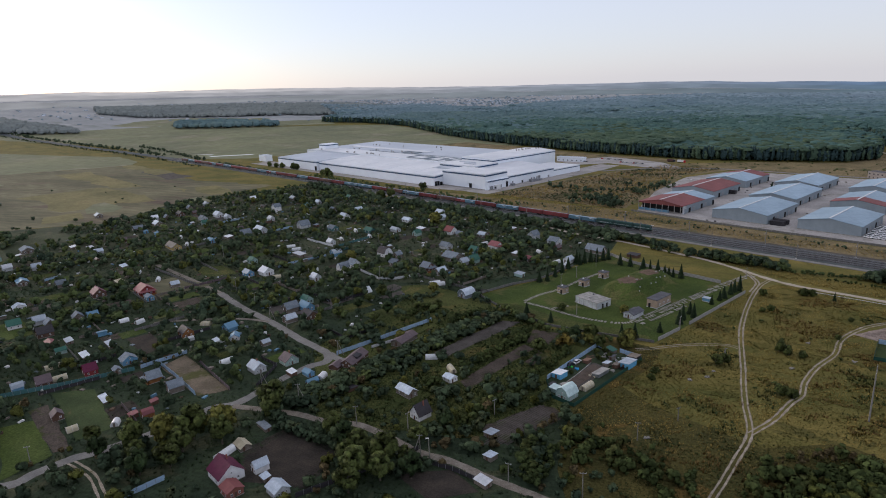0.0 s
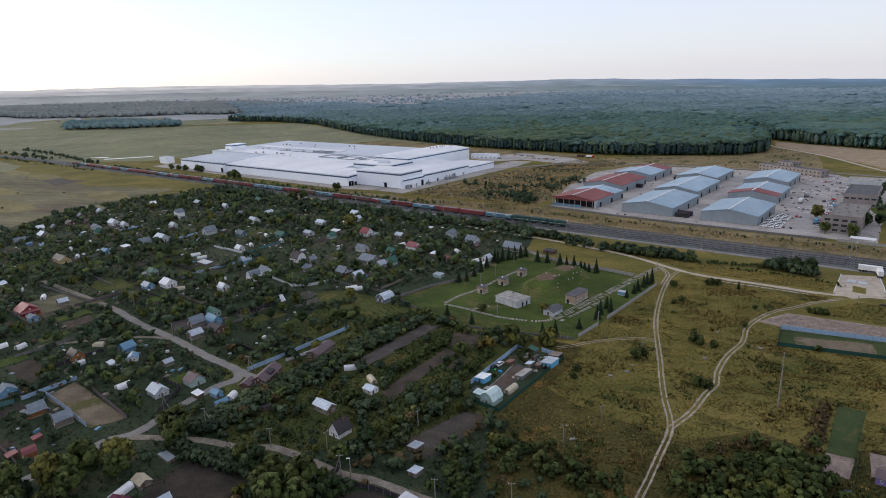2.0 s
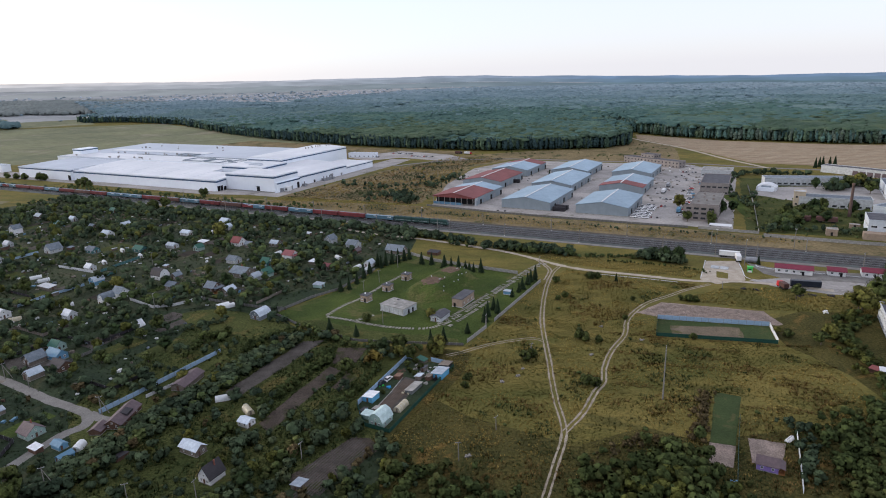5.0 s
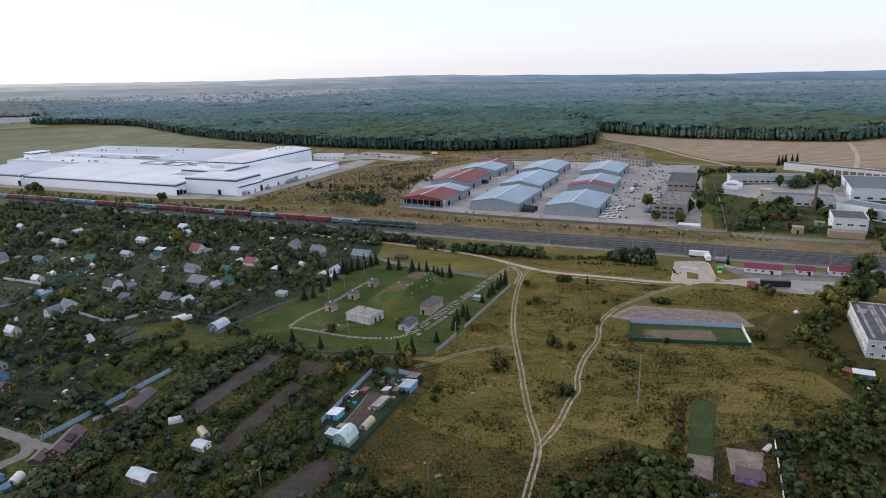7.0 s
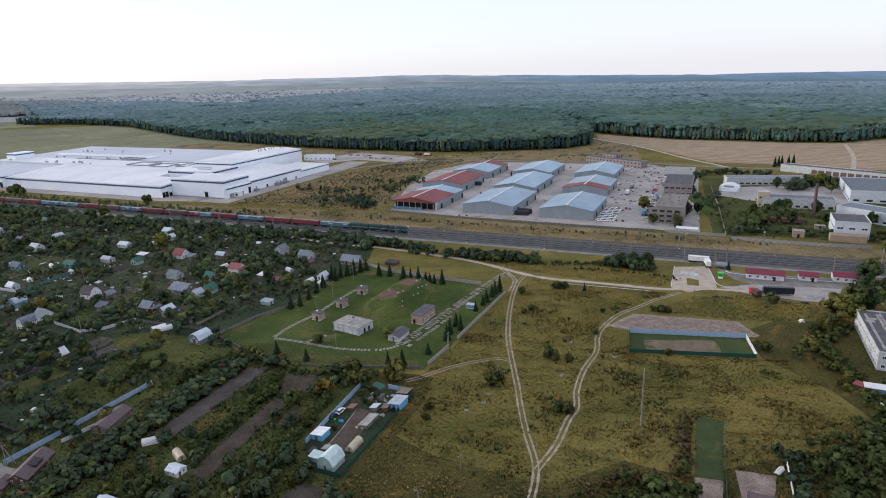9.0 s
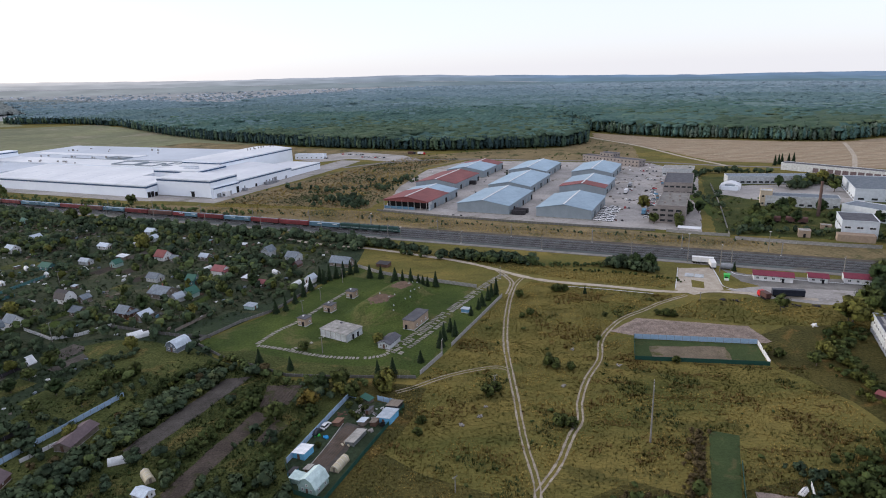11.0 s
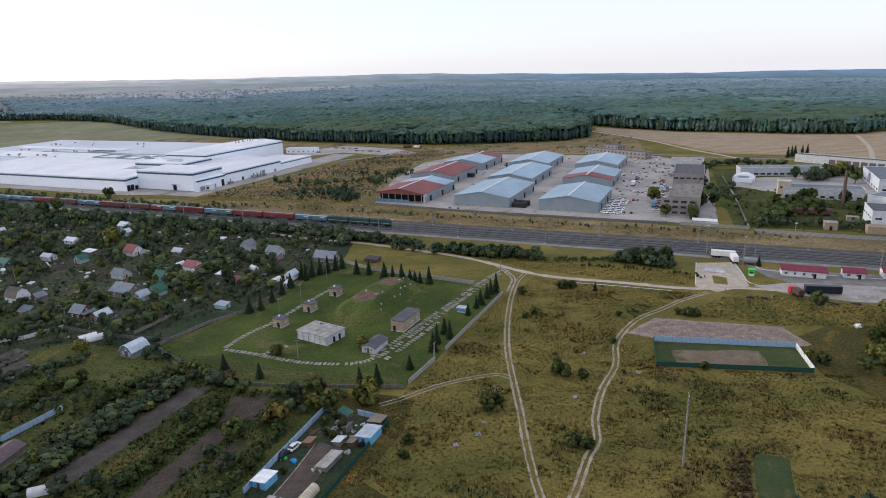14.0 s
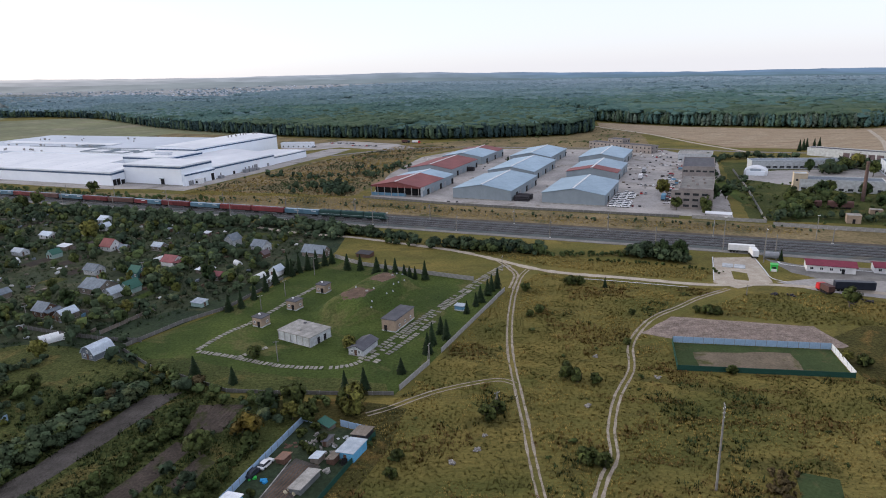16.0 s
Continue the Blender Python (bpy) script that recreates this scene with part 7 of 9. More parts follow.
for k, (u, v) in enumerate(((-6.5, -2.5), (-3, -3.5), (13, -2.5), (16, -3), (18.5, -4), (20, -3.5), (6, -7), (9, -7.5), (-2, -8.5), (2, -9), (-12, -8), (-15, -9.5), (13, -8), (-4, 4))):
    w = thing("vent_shaft" if k in (0, 2) else "concrete_stub", 0, 0, 0, "white concrete ring of a shaft on the mound" if k in (0, 2) else "broken white concrete stub in the grass", "concrete stub", "stubs on the mound")
    d = math.hypot(max(0, abs(u / 27) - 0.55) / 0.45, max(0, abs(v / 15) - 0.3) / 0.7)
    q = 1 - min(1, d)
    w.matrix_basis = pose(-25, 294, 0, 0, 0, 64) @ pose(u, v, 5.6 * (3 * q * q - 2 * q ** 3) - 0.05, 0, 0, k * 50)
    part("ring", well_ring if k in (0, 2) else stone, None, w)


def flat_hut(name, x, y, turn, w, l, h, wall, roof, label, over=0.25, doors=((0, 0),), windows=()):
    b = thing(name, x, y, turn, label, "hut")
    part("wall", Geo().box(-w / 2, -l / 2, 0, w / 2, l / 2, h), wall, b)
    part("roof", Geo().box(-w / 2 - over, -l / 2 - over, h, w / 2 + over, l / 2 + over, h + 0.22), roof, b)
    part("plinth", Geo().box(-w / 2 - 0.08, -l / 2 - 0.08, 0, w / 2 + 0.08, l / 2 + 0.08, 0.4), "whitewash", b)
    for dx, side in doors:
        doorway(b, *((dx, -l / 2 - 0.05) if side == 0 else (w / 2 + 0.05, dx)), 0.1, 90 * side, 1.1, 2.1)
    for dx, side in windows:
        window(b, *((dx, -l / 2 - 0.03) if side == 0 else (w / 2 + 0.03, dx)), 1.3, 90 * side, 1.0, 0.9)
    return b


for x, y, t in ((-62, 271.3, -30), (-53.3, 286.6, -28), (-45.3, 304.2, -26)):
    b = flat_hut("brick_hut", x, y, t, 4.4, 4.2, 3.5, "brick", "bitumen", "small buff brick hut with flat dark roof", doors=((0.8, 0),), windows=((-1.0, 0), (0.6, 1)))
    part("roof_vent", Geo().tube((-0.8, 0.3, 3.7), (-0.8, 0.3, 4.2), 0.4, 0.4, 8), "white_paint", b)
bunker = flat_hut("concrete_store", -44, 258.6, -33, 14.5, 10, 3.3, "whitewash", "concrete", "low whitewashed store with a pale flat roof", doors=((-1, 1), (2, 1)), windows=())
for i in range(6):
    part("wall_rib", Geo().box(-7.2 + i * 2.8, -5.1, 0, -7.0 + i * 2.8, -5.0, 3.3), "concrete", bunker)
part("roof_hatch", Geo().box(-0.6, -2.4, 3.5, 0.4, -1.6, 3.95), "concrete", bunker)
part("roof_hatch", Geo().box(-3.2, 3.0, 3.5, -2.4, 3.8, 3.9), "bitumen", bunker)
flat_hut("brick_house", -12.8, 267.3, -26, 5.4, 13.5, 4.3, "brick", "bitumen", "long buff brick building with a dark flat roof", doors=((-1.2, 0),), windows=((-4, 1), (0, 1), (4, 1)))
house(-23, 247.2, 0, 5.6, 9.5, 2.5, 1.1, "bitumen", "whitewash", "whitewashed shed with a dark low-pitched roof")
flat_hut("utility_box", 9.5, 279, -26, 3.4, 2.6, 1.8, "blue_wall", "zinc", "small blue-grey utility box", doors=())

slab_mesh = Geo().box(-0.95, -0.5, 0, 0.95, 0.5, 0.1).mesh("slab", "slab")


def slab_path(points, label, rows=(0.0,), step=1.45, skip=0.06, flat=False):
    p = thing("slab_path", points[0][0], points[0][1], 0, label, "path", kind="structure")
    line = smooth(points, 70)
    run = 0.0
    for a, b in zip(line, line[1:]):
        run += (b - a).length
        if run < step:
            continue
        run = 0.0
        turn = math.degrees(math.atan2(b.y - a.y, b.x - a.x))
        n = Vector((-(b - a).y, (b - a).x, 0)).normalized()
        for r in rows:
            if random.random() < skip:
                continue
            q = b + n * r
            s = part("slab", slab_mesh, None, p)
            s.matrix_basis = pose(q.x - points[0][0] + random.uniform(-0.15, 0.15), q.y - points[0][1] + random.uniform(-0.15, 0.15), 0.06 + random.uniform(0, 0.04), random.uniform(-1.5, 1.5), random.uniform(-1.5, 1.5), turn + 90 + random.uniform(-5, 5))


slab_path([(-78.3, 251), (-66.8, 246.6), (-54.5, 240.8), (-43, 236.8), (-29, 235.7), (-23, 239)], "row of pale concrete slabs set in the grass")
slab_path([(-78.3, 251), (-72.6, 264.8), (-65.6, 275), (-56.5, 296), (-49, 311)], "row of pale concrete slabs past the brick huts")
slab_path([(-23, 239), (-13.5, 254), (-2.5, 273), (11, 296), (24, 318), (33, 330)], "double row of pale concrete slabs", (-1.2, 1.2), 1.5, 0.15)
slab_path([(-20.3, 237.5), (-11, 252.5), (-1, 270)], "third row of concrete slabs by the shed", (-1.3,), 1.5, 0.25)
slab_path([(-63, 244.6), (-59, 248.5), (-55, 252)], "short mossy row of concrete slabs")

# ---- fenced garden ----
house(-37.2, 158.6, 0, 7.5, 8.0, 2.8, 3.8, "mint_roof", "green_wall", "pale green cottage with a steep mint-white gambrel roof", gambrel=True)
shed(-42, 161.5, 90, 4, 5, 2.8, "mint_roof", "green_wall", "pale green side room with mint-white roof")
shed(-19.6, 191, 0, 5.0, 6.6, 2.7, "zinc", "bright_blue", "bright blue shed with a pale flat roof")
shed(-17.8, 197.4, 0, 4.4, 4.2, 2.5, "wood_grey", "dark_roof", "weathered lean-to with a grey board roof")
shed(-43, 173.5, 0, 4.5, 5, 2.5, "tin_white", "bright_blue", "blue hut with a pale cracked roof")
shed(-44, 164.5, 0, 2.4, 4, 2.2, "dark_roof", "blue_wall", "narrow blue wooden shed")
shed(-35.2, 189.3, 0, 2.6, 3.0, 1.7, "rust_sheet", "wood_brown", "small brown poultry shed with rusty roof")
shed(-28.6, 180.5, 0, 3.4, 8, 1.7, "concrete", "glass_grey", "patched grey glasshouse of old sheets")
for x, y, w, l, roof, wall, text in ((-23.5, 188.5, 2.2, 3.4, "wood_grey", "wood_brown", "old plank lean-to beside the fence"), (-40, 166, 2.6, 3.2, "concrete", "wood_grey", "low shed roofed with broken sheets"), (-26, 195.5, 1.8, 3.0, "bitumen", "wood_grey", "tar-papered hutch among the scrap")):
    shed(x, y, 0, w, l, 1.9, roof, wall, text)
shed(-27.3, 189, 0, 2.6, 3, 1.8, "zinc", "wood_grey", "small shed with a pale tin roof")
shed(-27.5, 203.4, 70, 2.2, 5, 1.5, "green_roof", "wood_grey", "low shed with a green sheet roof")
greenhouse(-31.5, 167.5, 2, 3, 7, "film_beige")
patch("bed_enclosed", [(-40.2, 168), (-33, 189.5), (-26.8, 187.3), (-31, 176), (-34.4, 166.5)], "soil_red", "dug brown bed along the garden path", 0.075, 0.2)
furrows("furrows_enclosed", [(-39.6, 168.6), (-32.8, 188.8), (-27.6, 187), (-34.8, 167.2)], 67, 0.8, 0.04, "soil_red", "dug rows in the fenced garden")
road("path_garden", [(-42, 163), (-37.4, 176), (-33.6, 189.5)], 0.3, "concrete", "narrow concrete garden path", 0.1)


def heap(x, y, r, mat, label, name="scrap_heap", count=14, high=0.7):
    """Loose pieces lying on one another."""
    h = thing(name, x, y, random.uniform(0, 90), label, "heap", z=0.05)
    for _ in range(min(count, 9)):
        a, d = random.uniform(0, 6.28), r * random.random() ** 0.6
        w, l, t = random.uniform(0.3, 0.9), random.uniform(0.4, 1.4), random.uniform(0.1, high)
        p = part("piece", Geo().prism([(-w / 2, 0), (w / 2, 0), (w * 0.42, t), (-w * 0.45, t * 0.8)], -l / 2, l / 2), mat, h)
        p.matrix_basis = pose(d * math.cos(a), d * math.sin(a), 0, 0, 0, random.uniform(0, 180))


heap(-25.5, 193.5, 2.6, "scrap", "heap of old boards and scrap in the garden")
heap(-30, 197, 3.2, "scrap", "scattered boards and garden clutter", count=18, high=0.4)
heap(-22.5, 190.5, 1.8, "wood_grey", "leaning grey planks and poles by the sheds", high=1.0)
heap(-35, 195, 1.6, "wood_brown", "long brown boards lying in the grass", high=0.25)
heap(-31, 178, 1.6, "film_beige", "pale sheets piled in the garden")
heap(-40.6, 183, 0.9, "green_paint", "pale green plastic boxes", count=4, high=0.5)
heap(-37.9, 182, 0.9, "blue_tarp", "crumpled bright blue tarpaulin", count=5, high=0.6)
heap(-22.8, 196, 2.4, "whitewash", "pale boards thrown down beside the shed", count=9, high=0.3)
heap(-21.5, 187.5, 0.8, "tyre", "black drums outside the fence", count=5, high=0.9)
heap(-24.4, 184.5, 0.7, "concrete", "small pale stack outside the fence", count=4)

# ---- vehicles ----

def car(x, y, turn, paint, label, z=0.0):
    c = thing("car", x, y, turn, label, "car", "parked cars", z)
    part("body", Geo().prism([(-2.1, 0.35), (2.1, 0.35), (2.15, 0.75), (1.2, 0.92), (-1.9, 0.95), (-2.15, 0.8)], -0.82, 0.82), paint, c)
    part("cabin", Geo().add([(-1.75, -0.76, 0.9), (1.15, -0.76, 0.9), (1.15, 0.76, 0.9), (-1.75, 0.76, 0.9), (-1.3, -0.62, 1.45), (0.45, -0.62, 1.45), (0.45, 0.62, 1.45), (-1.3, 0.62, 1.45)],
                            [(0, 1, 5, 4), (1, 2, 6, 5), (2, 3, 7, 6), (3, 0, 4, 7)]), "glass", c)
    part("roof", Geo().box(-1.32, -0.63, 1.45, 0.47, 0.63, 1.5), paint, c)
    for wx in (-1.3, 1.3) if y < 580 else ():
        for wy in (-0.85, 0.67):
            part("wheel", Geo().tube((wx, wy, 0.32), (wx, wy + 0.18, 0.32), 0.32, 0.32, 10), "tyre", c)
    return c


def lorry(x, y, turn, cab, box, label, length=13.6, tall=2.7, z=0.0, cab_on=True):
    c = thing("lorry" if cab_on else "trailer", x, y, turn, label, "lorry" if cab_on else "trailer", z=z)
    part("load_box", Geo().box(-length / 2, -1.25, 1.15, length / 2, 1.25, 1.15 + tall), box, c)
    part("chassis", Geo().box(-length / 2, -0.9, 0.7, length / 2 + (2.2 if cab_on else 0), 0.9, 1.12), "tyre", c)
    xs = [-length / 2 + 1.2, -length / 2 + 2.5, -length / 2 + 3.8]
    if cab_on:
        k = part("cab", Geo().prism([(length / 2 + 0.4, 0.6), (length / 2 + 2.5, 0.6), (length / 2 + 2.5, 1.9), (length / 2 + 2.25, 3.0), (length / 2 + 0.4, 3.2)], -1.2, 1.2), cab, c)
        part("windscreen", Geo().slope((length / 2 + 2.53, -1.05, 1.95), (length / 2 + 2.53, 1.05, 1.95), (length / 2 + 2.32, 1.05, 2.85), (length / 2 + 2.32, -1.05, 2.85), 0.03), "glass", k)
        xs += [length / 2 + 1.4, length / 2 - 1.5]
    for wx in xs:
        for wy in (-1.2, 0.9):
            part("wheel", Geo().tube((wx, wy, 0.5), (wx, wy + 0.3, 0.5), 0.5, 0.5, 10), "tyre", c)
    return c


car(-38.9, 187.6, 66, "white_paint", "white car parked along the blue fence")
car(-40.9, 184.6, 66, "dark_paint", "dark blue car beside the blue fence")
for i in range(3):
    for j in range(9):
        if (i, j) in ((2, 8), (0, 8), (2, 4)):
            continue
        car(110.5 + i * 3.9 + j * 2.1 + (j > 3) * 0.8, 441.0 - i * 1.8 + j * 4.7 + (j > 3) * 2.2, G + 10 * ((i + j) % 3 - 1), "white_car", "new white car in a tight row", 0.1).scale = (1.12, 1.12, 1.25)
paints = ["white_car", "grey_paint", "dark_paint", "white_car", "red_paint", "grey_paint"]
k = 0
for bx, by, dx, dy, n, turn in ((133, 480, 2.6, -1.2, 5, 66), (150, 505, 2.6, -1.2, 6, 66), (146, 444, 1.6, 3.6, 8, G), (162, 480, 1.6, 3.8, 7, G), (176, 520, 1.6, 3.8, 8, G), (196, 590, 2.8, -1.3, 6, 66), (-168, 832, 2.8, -1.3, 10, 66), (-130, 858, 2.8, -1.3, 12, 66), (-100, 822, 2.9, -1.3, 12, 66), (205, 640, 2.8, -1.3, 6, 66)):
    for i in range(n):
        k += 1
        if k % 5 == 3:
            continue
        p = paints[k % len(paints)]
        car(bx + i * dx, by + i * dy, turn + (k % 3) * 3, p, {"white_car": "white", "grey_paint": "silver-grey", "dark_paint": "dark blue", "red_paint": "red"}[p] + " car parked on pale concrete", 0.12)
lorry(158.5, 282.8, -14, "red_paint", "dark_paint", "parked lorry trailer with a black tarpaulin", z=0.1, cab_on=False)
lorry(147.5, 281.5, 95, "red_paint", "cont_brown", "red-cabbed lorry with a short brown body", 4.6, 2.2, 0.1)
lorry(141.5, 336.6, -23, "white_paint", "white_paint", "white box trailer beside the railway", 11, 2.6, 0.1, False)
lorry(143.6, 329, 75, "white_paint", "white_paint", "white box lorry in the lay-by", 7, 2.6, 0.1)
tank = thing("storage_tank", 149.5, 325.5, -23, "horizontal silver storage tank", "tank", z=0.1)
part("drum", Geo().tube((-3, 0, 1.7), (3, 0, 1.7), 1.5, 1.5, 14), "grey_paint", tank)
for x in (-2, 2):
    part("cradle", Geo().box(x - 0.2, -1.2, 0, x + 0.2, 1.2, 0.8), "concrete", tank)
for x, y, t, c, b, text in ((-22, 828, G, "red_paint", "white_paint", "lorry with a white box on the car park"), (-35, 836, G, "dark_paint", "cont_brown", "lorry with a brown load on the car park"), (170, 560, 65, "white_paint", "grey_paint", "grey lorry in the works yard"), (158, 532, 65, "blue_wall", "white_paint", "white-boxed lorry in the works yard"), (148, 455, 66, "white_paint", "blue_wall", "blue lorry in the works yard")):
    lorry(x, y, t, c, b, text, 8, 2.5, 0.13)
for x, y, n in ((58, 467, 3), (61, 473, 3), (0, 528, 4), (60, 545, 3), (88, 630, 4), (30, 600, 3)):
    stack = thing("pipe_stack", x, y, G, "stack of dark steel pipes in the yard", "stack", "stacked goods", 0.1)
    for i in range(n):
        for j in range(3):
            part("pipe", Geo().tube((-5, i * 1.35, 0.65 + j * 1.1), (5, i * 1.35, 0.65 + j * 1.1), 0.62, 0.62, 8), "dark_roof", stack)
for k in range(26):
    x, y = random.uniform(150, 176), random.uniform(0, 1)
    x, y = 165 + y * 62 + random.uniform(-12, 10), 450 + y * 170 + random.uniform(-6, 6)
    crate = thing("crate_stack", x, y, G + random.choice((0, 90)), "stacked crates and pallets in the yard", "stack", "stacked goods", 0.1)
    for j in range(random.randint(1, 3)):
        part("crate", Geo().box(-1.6, -1.1, j * 1.15, 1.6, 1.1, j * 1.15 + 1.05), random.choice(["wood_grey", "white_paint", "blue_wall", "grey_paint", "concrete"]), crate)

for mat, text, n in (("dark_roof", "dark crates, tyres and machine parts in the yard", 50), ("wood_grey", "grey pallets and planks in the yard", 60), ("white_paint", "pale sacks and boxes in the yard", 30), ("cont_red", "rusty iron parts in the yard", 8)):
    g = Geo()
    q = np.random.default_rng(len(text))
    done = 0
    while done < n:
        u, v = q.uniform(0, 1, 2)
        x, y = (q.uniform(150, 232), q.uniform(430, 690)) if u < 0.6 else (q.uniform(-30, 170), q.uniform(430, 700))
        c, s_ = math.cos(radians(-G)), math.sin(radians(-G))
        if not inside(np.array([x]), np.array([y]), YARD)[0] or any(-w - 2 < (x - a) * c - (y - b) * s_ < 2 and -2 < (x - a) * s_ + (y - b) * c < d + 2 for a, b, w, d in ((-9, 491, 40, 58), (15, 568, 40, 58), (45, 634, 40, 60), (51, 467, 42, 62), (78, 541, 38, 66), (105, 618, 38, 60), (106.5, 442, 40, 54), (137, 522, 38, 52), (163, 595, 38, 58), (166, 424, 24, 54), (208, 516, 24, 52), (243, 600, 29, 24))):
            continue
        w, l, h = q.uniform(0.4, 1.1), q.uniform(0.5, 2.4), q.uniform(0.3, 1.2)
        g.prism([(x - w, 0.1), (x + w, 0.1), (x + w * 0.95, h), (x - w * 0.95, h)], y - l / 2, y + l / 2)
        done += 1
    tagged(part("yard_clutter", g, mat, label=text), category="clutter", kind="stuff")

# ---- roadside stop ----
def red_hall(x, y, w, l, h, label):
    b = thing("service_building", x, y, G + 2, label, "building", "red-roofed buildings", 0.1)
    part("wall", Geo().box(0, 0, 0, w, l, h), "white_paint", b)
    part("roof", Geo().slope((-0.6, -0.7, h + 0.1), (w + 0.6, -0.7, h + 0.1), (w + 0.6, l / 2, h + 1.5), (-0.6, l / 2, h + 1.5), 0.2).slope((-0.6, l / 2, h + 1.5), (w + 0.6, l / 2, h + 1.5), (w + 0.6, l + 0.7, h + 0.1), (-0.6, l + 0.7, h + 0.1), 0.2), "crimson_roof", b)
    part("plinth", Geo().box(-0.1, -0.1, 0, w + 0.1, l + 0.1, 0.4), "concrete", b)
    for i in range(int(w // 3.5)):
        window(b, 1.8 + i * 3.5, -0.02, 1.2, 0, 1.3, 1.2)
    doorway(b, w * 0.75, -0.04, 0.1, 0, 1.1, 2.1)
    return b


red_hall(154.3, 306.5, 17.4, 7.5, 3.2, "long white building with a dark red roof")
red_hall(178.6, 300.6, 8.0, 6.5, 2.9, "small white building with a dark red roof")
red_hall(194, 297, 15, 8, 3.2, "white building with a dark red roof beside trees")
stall = thing("green_kiosk", 142.3, 309.5, G, "bright green kiosk beside the lay-by", "kiosk", z=0.05)
stall.scale = (0.8, 0.8, 0.85)
part("wall", Geo().box(-1.6, -1.5, 0, 1.6, 1.5, 3.2), "green_paint", stall)
part("roof", Geo().box(-1.9, -1.8, 3.2, 1.9, 1.8, 3.5), "green_paint", stall)
part("counter", Geo().box(-1.3, -1.9, 0, 1.3, -1.5, 1.2), "white_paint", stall)
part("hatch", Geo().box(-0.9, -1.56, 1.4, 0.9, -1.5, 2.3), "glass", stall)
plinth = thing("concrete_pad", 129, 317, G, "pale raised concrete pad in the lay-by", "pad", z=0.1)
part("pad", Geo().box(-4.5, -2.5, 0, -0.2, 2.5, 0.3), "whitewash", plinth)
part("pad", Geo().box(0.2, -2.5, 0, 4.5, 2.5, 0.3), "whitewash", plinth)
road("kerb_stop", [(143.5, 329), (139.3, 312), (136.5, 300), (140, 294.5)], 0.5, "white_fence", "pale kerb round the lay-by", 0.2, 0)
road("kerb_stop_west", [(126, 331), (113, 300)], 0.4, "white_fence", "pale kerb of the lay-by", 0.2, 0)
road("kerb_station", [(150, 321), (156, 313), (208, 292)], 0.8, "white_fence", "pale kerb beside the red-roofed buildings", 0.2, 0)
road("kerb_track", [(58, 309), (80, 301), (100, 293)], 0.5, "white_fence", "pale pipe lying in the grass", 0.2, 0)

# ---- flats, east side ----
flats = block("apartment_house", 153.5, 205, 1.5 + G, 14.5, 43, 6.8, "whitewash", "bitumen", "long white two-storey house with a grey flat roof", storeys=2, bay=3.2, sides=(0, 2), win=(1.4, 1.3))
for i in range(3):
    part("roof_strip", Geo().box(2.0 + i * 4.2, 3 + i * 5, 7.0, 3.0 + i * 4.2, 40, 7.06), "concrete", flats)
for y in (8, 17, 26, 35):
    part("roof_vent", Geo().box(6, y, 6.98, 7.4, y + 1.2, 8.2), "concrete", flats)
for x0, y0, x1, y1 in ((1.2, 30, 4.5, 32.5), (2.0, 33, 5.5, 35), (7.5, 2, 8.3, 41), (9, 5, 12, 9)):
    part("roof_patch", Geo().box(x0, y0, 7.07, x1, y1, 7.12), "concrete", flats)
house(76.6, 135.4, 90, 6, 7.4, 2.9, 2.0, "brown_roof", "purple_wall", "violet garden house with a brown roof", porch=True)
boat = thing("upturned_boat", 89.3, 149.4, 40, "upturned pale plastic boat", "boat")
part("hull", Geo().add([(-2.2, -0.8, 0), (1.2, -0.9, 0), (2.6, 0, 0), (1.2, 0.9, 0), (-2.2, 0.8, 0), (-1.9, -0.45, 0.7), (1.0, -0.45, 0.75), (1.9, 0, 0.6), (1.0, 0.45, 0.75), (-1.9, 0.45, 0.7)],
                       [(0, 1, 6, 5), (1, 2, 7, 6), (2, 3, 8, 7), (3, 4, 9, 8), (4, 0, 5, 9), (5, 6, 7, 8, 9)]), "white_paint", boat)
part("keel", Geo().box(-1.8, -0.06, 0.7, 1.6, 0.06, 0.85), "grey_paint", boat)
shed(143, 190, 90, 3, 7, 2.4, "white_roof", "blue_wall", "open shed with a pale blue roof")
shed(139, 192.5, 60, 2.5, 3, 2.2, "red_roof", "wood_brown", "small shed with a rusty roof")
fence("board_fence", [(137, 172), (137, 179)], 2.6, "white_fence", "white upright board wall", 2.4)
shed(64, 127, 0, 2, 3, 2.0, "blue_roof", "white_paint", "small white and blue cabin")
heap(151.2, 249.7, 1.4, "white_paint", "pale boards leaning in the grass", count=6, high=1.6)
for x, y, r_ in ((133.6, 280, 1.6), (157, 272.5, 2.0), (165, 270.5, 1.8), (151, 271, 1.6), (128, 282, 1.4)):
    heap(x, y, r_, "dark_roof", "dark tyres and scrap beside the yard", high=0.8)
heap(47, 141.5, 0.9, "white_paint", "white sheet lying in the thicket", count=3, high=0.3)
for x, y in ((12, 196), (9.5, 190.5), (4, 186), (49, 236), (40, 208), (-8, 140), (63, 222)):
    heap(x, y, 0.8, "scrap", "small rubble pile in the meadow", count=6, high=0.4)


# ---- poles ----
def pole(x, y, h, label, arms=1, brace=0, lamp=False, lean=0.0):
    p = thing("utility_pole", x, y, random.uniform(0, 90) if not brace else brace, label, "pole", "utility poles")
    part("post", Geo().tube((0, 0, 0), (lean, 0, h), 0.17 if h < 12 else 0.28, 0.1 if h < 12 else 0.16, 8), "pole", p)
    for i in range(arms):
        z = h - 0.4 - i * 1.1
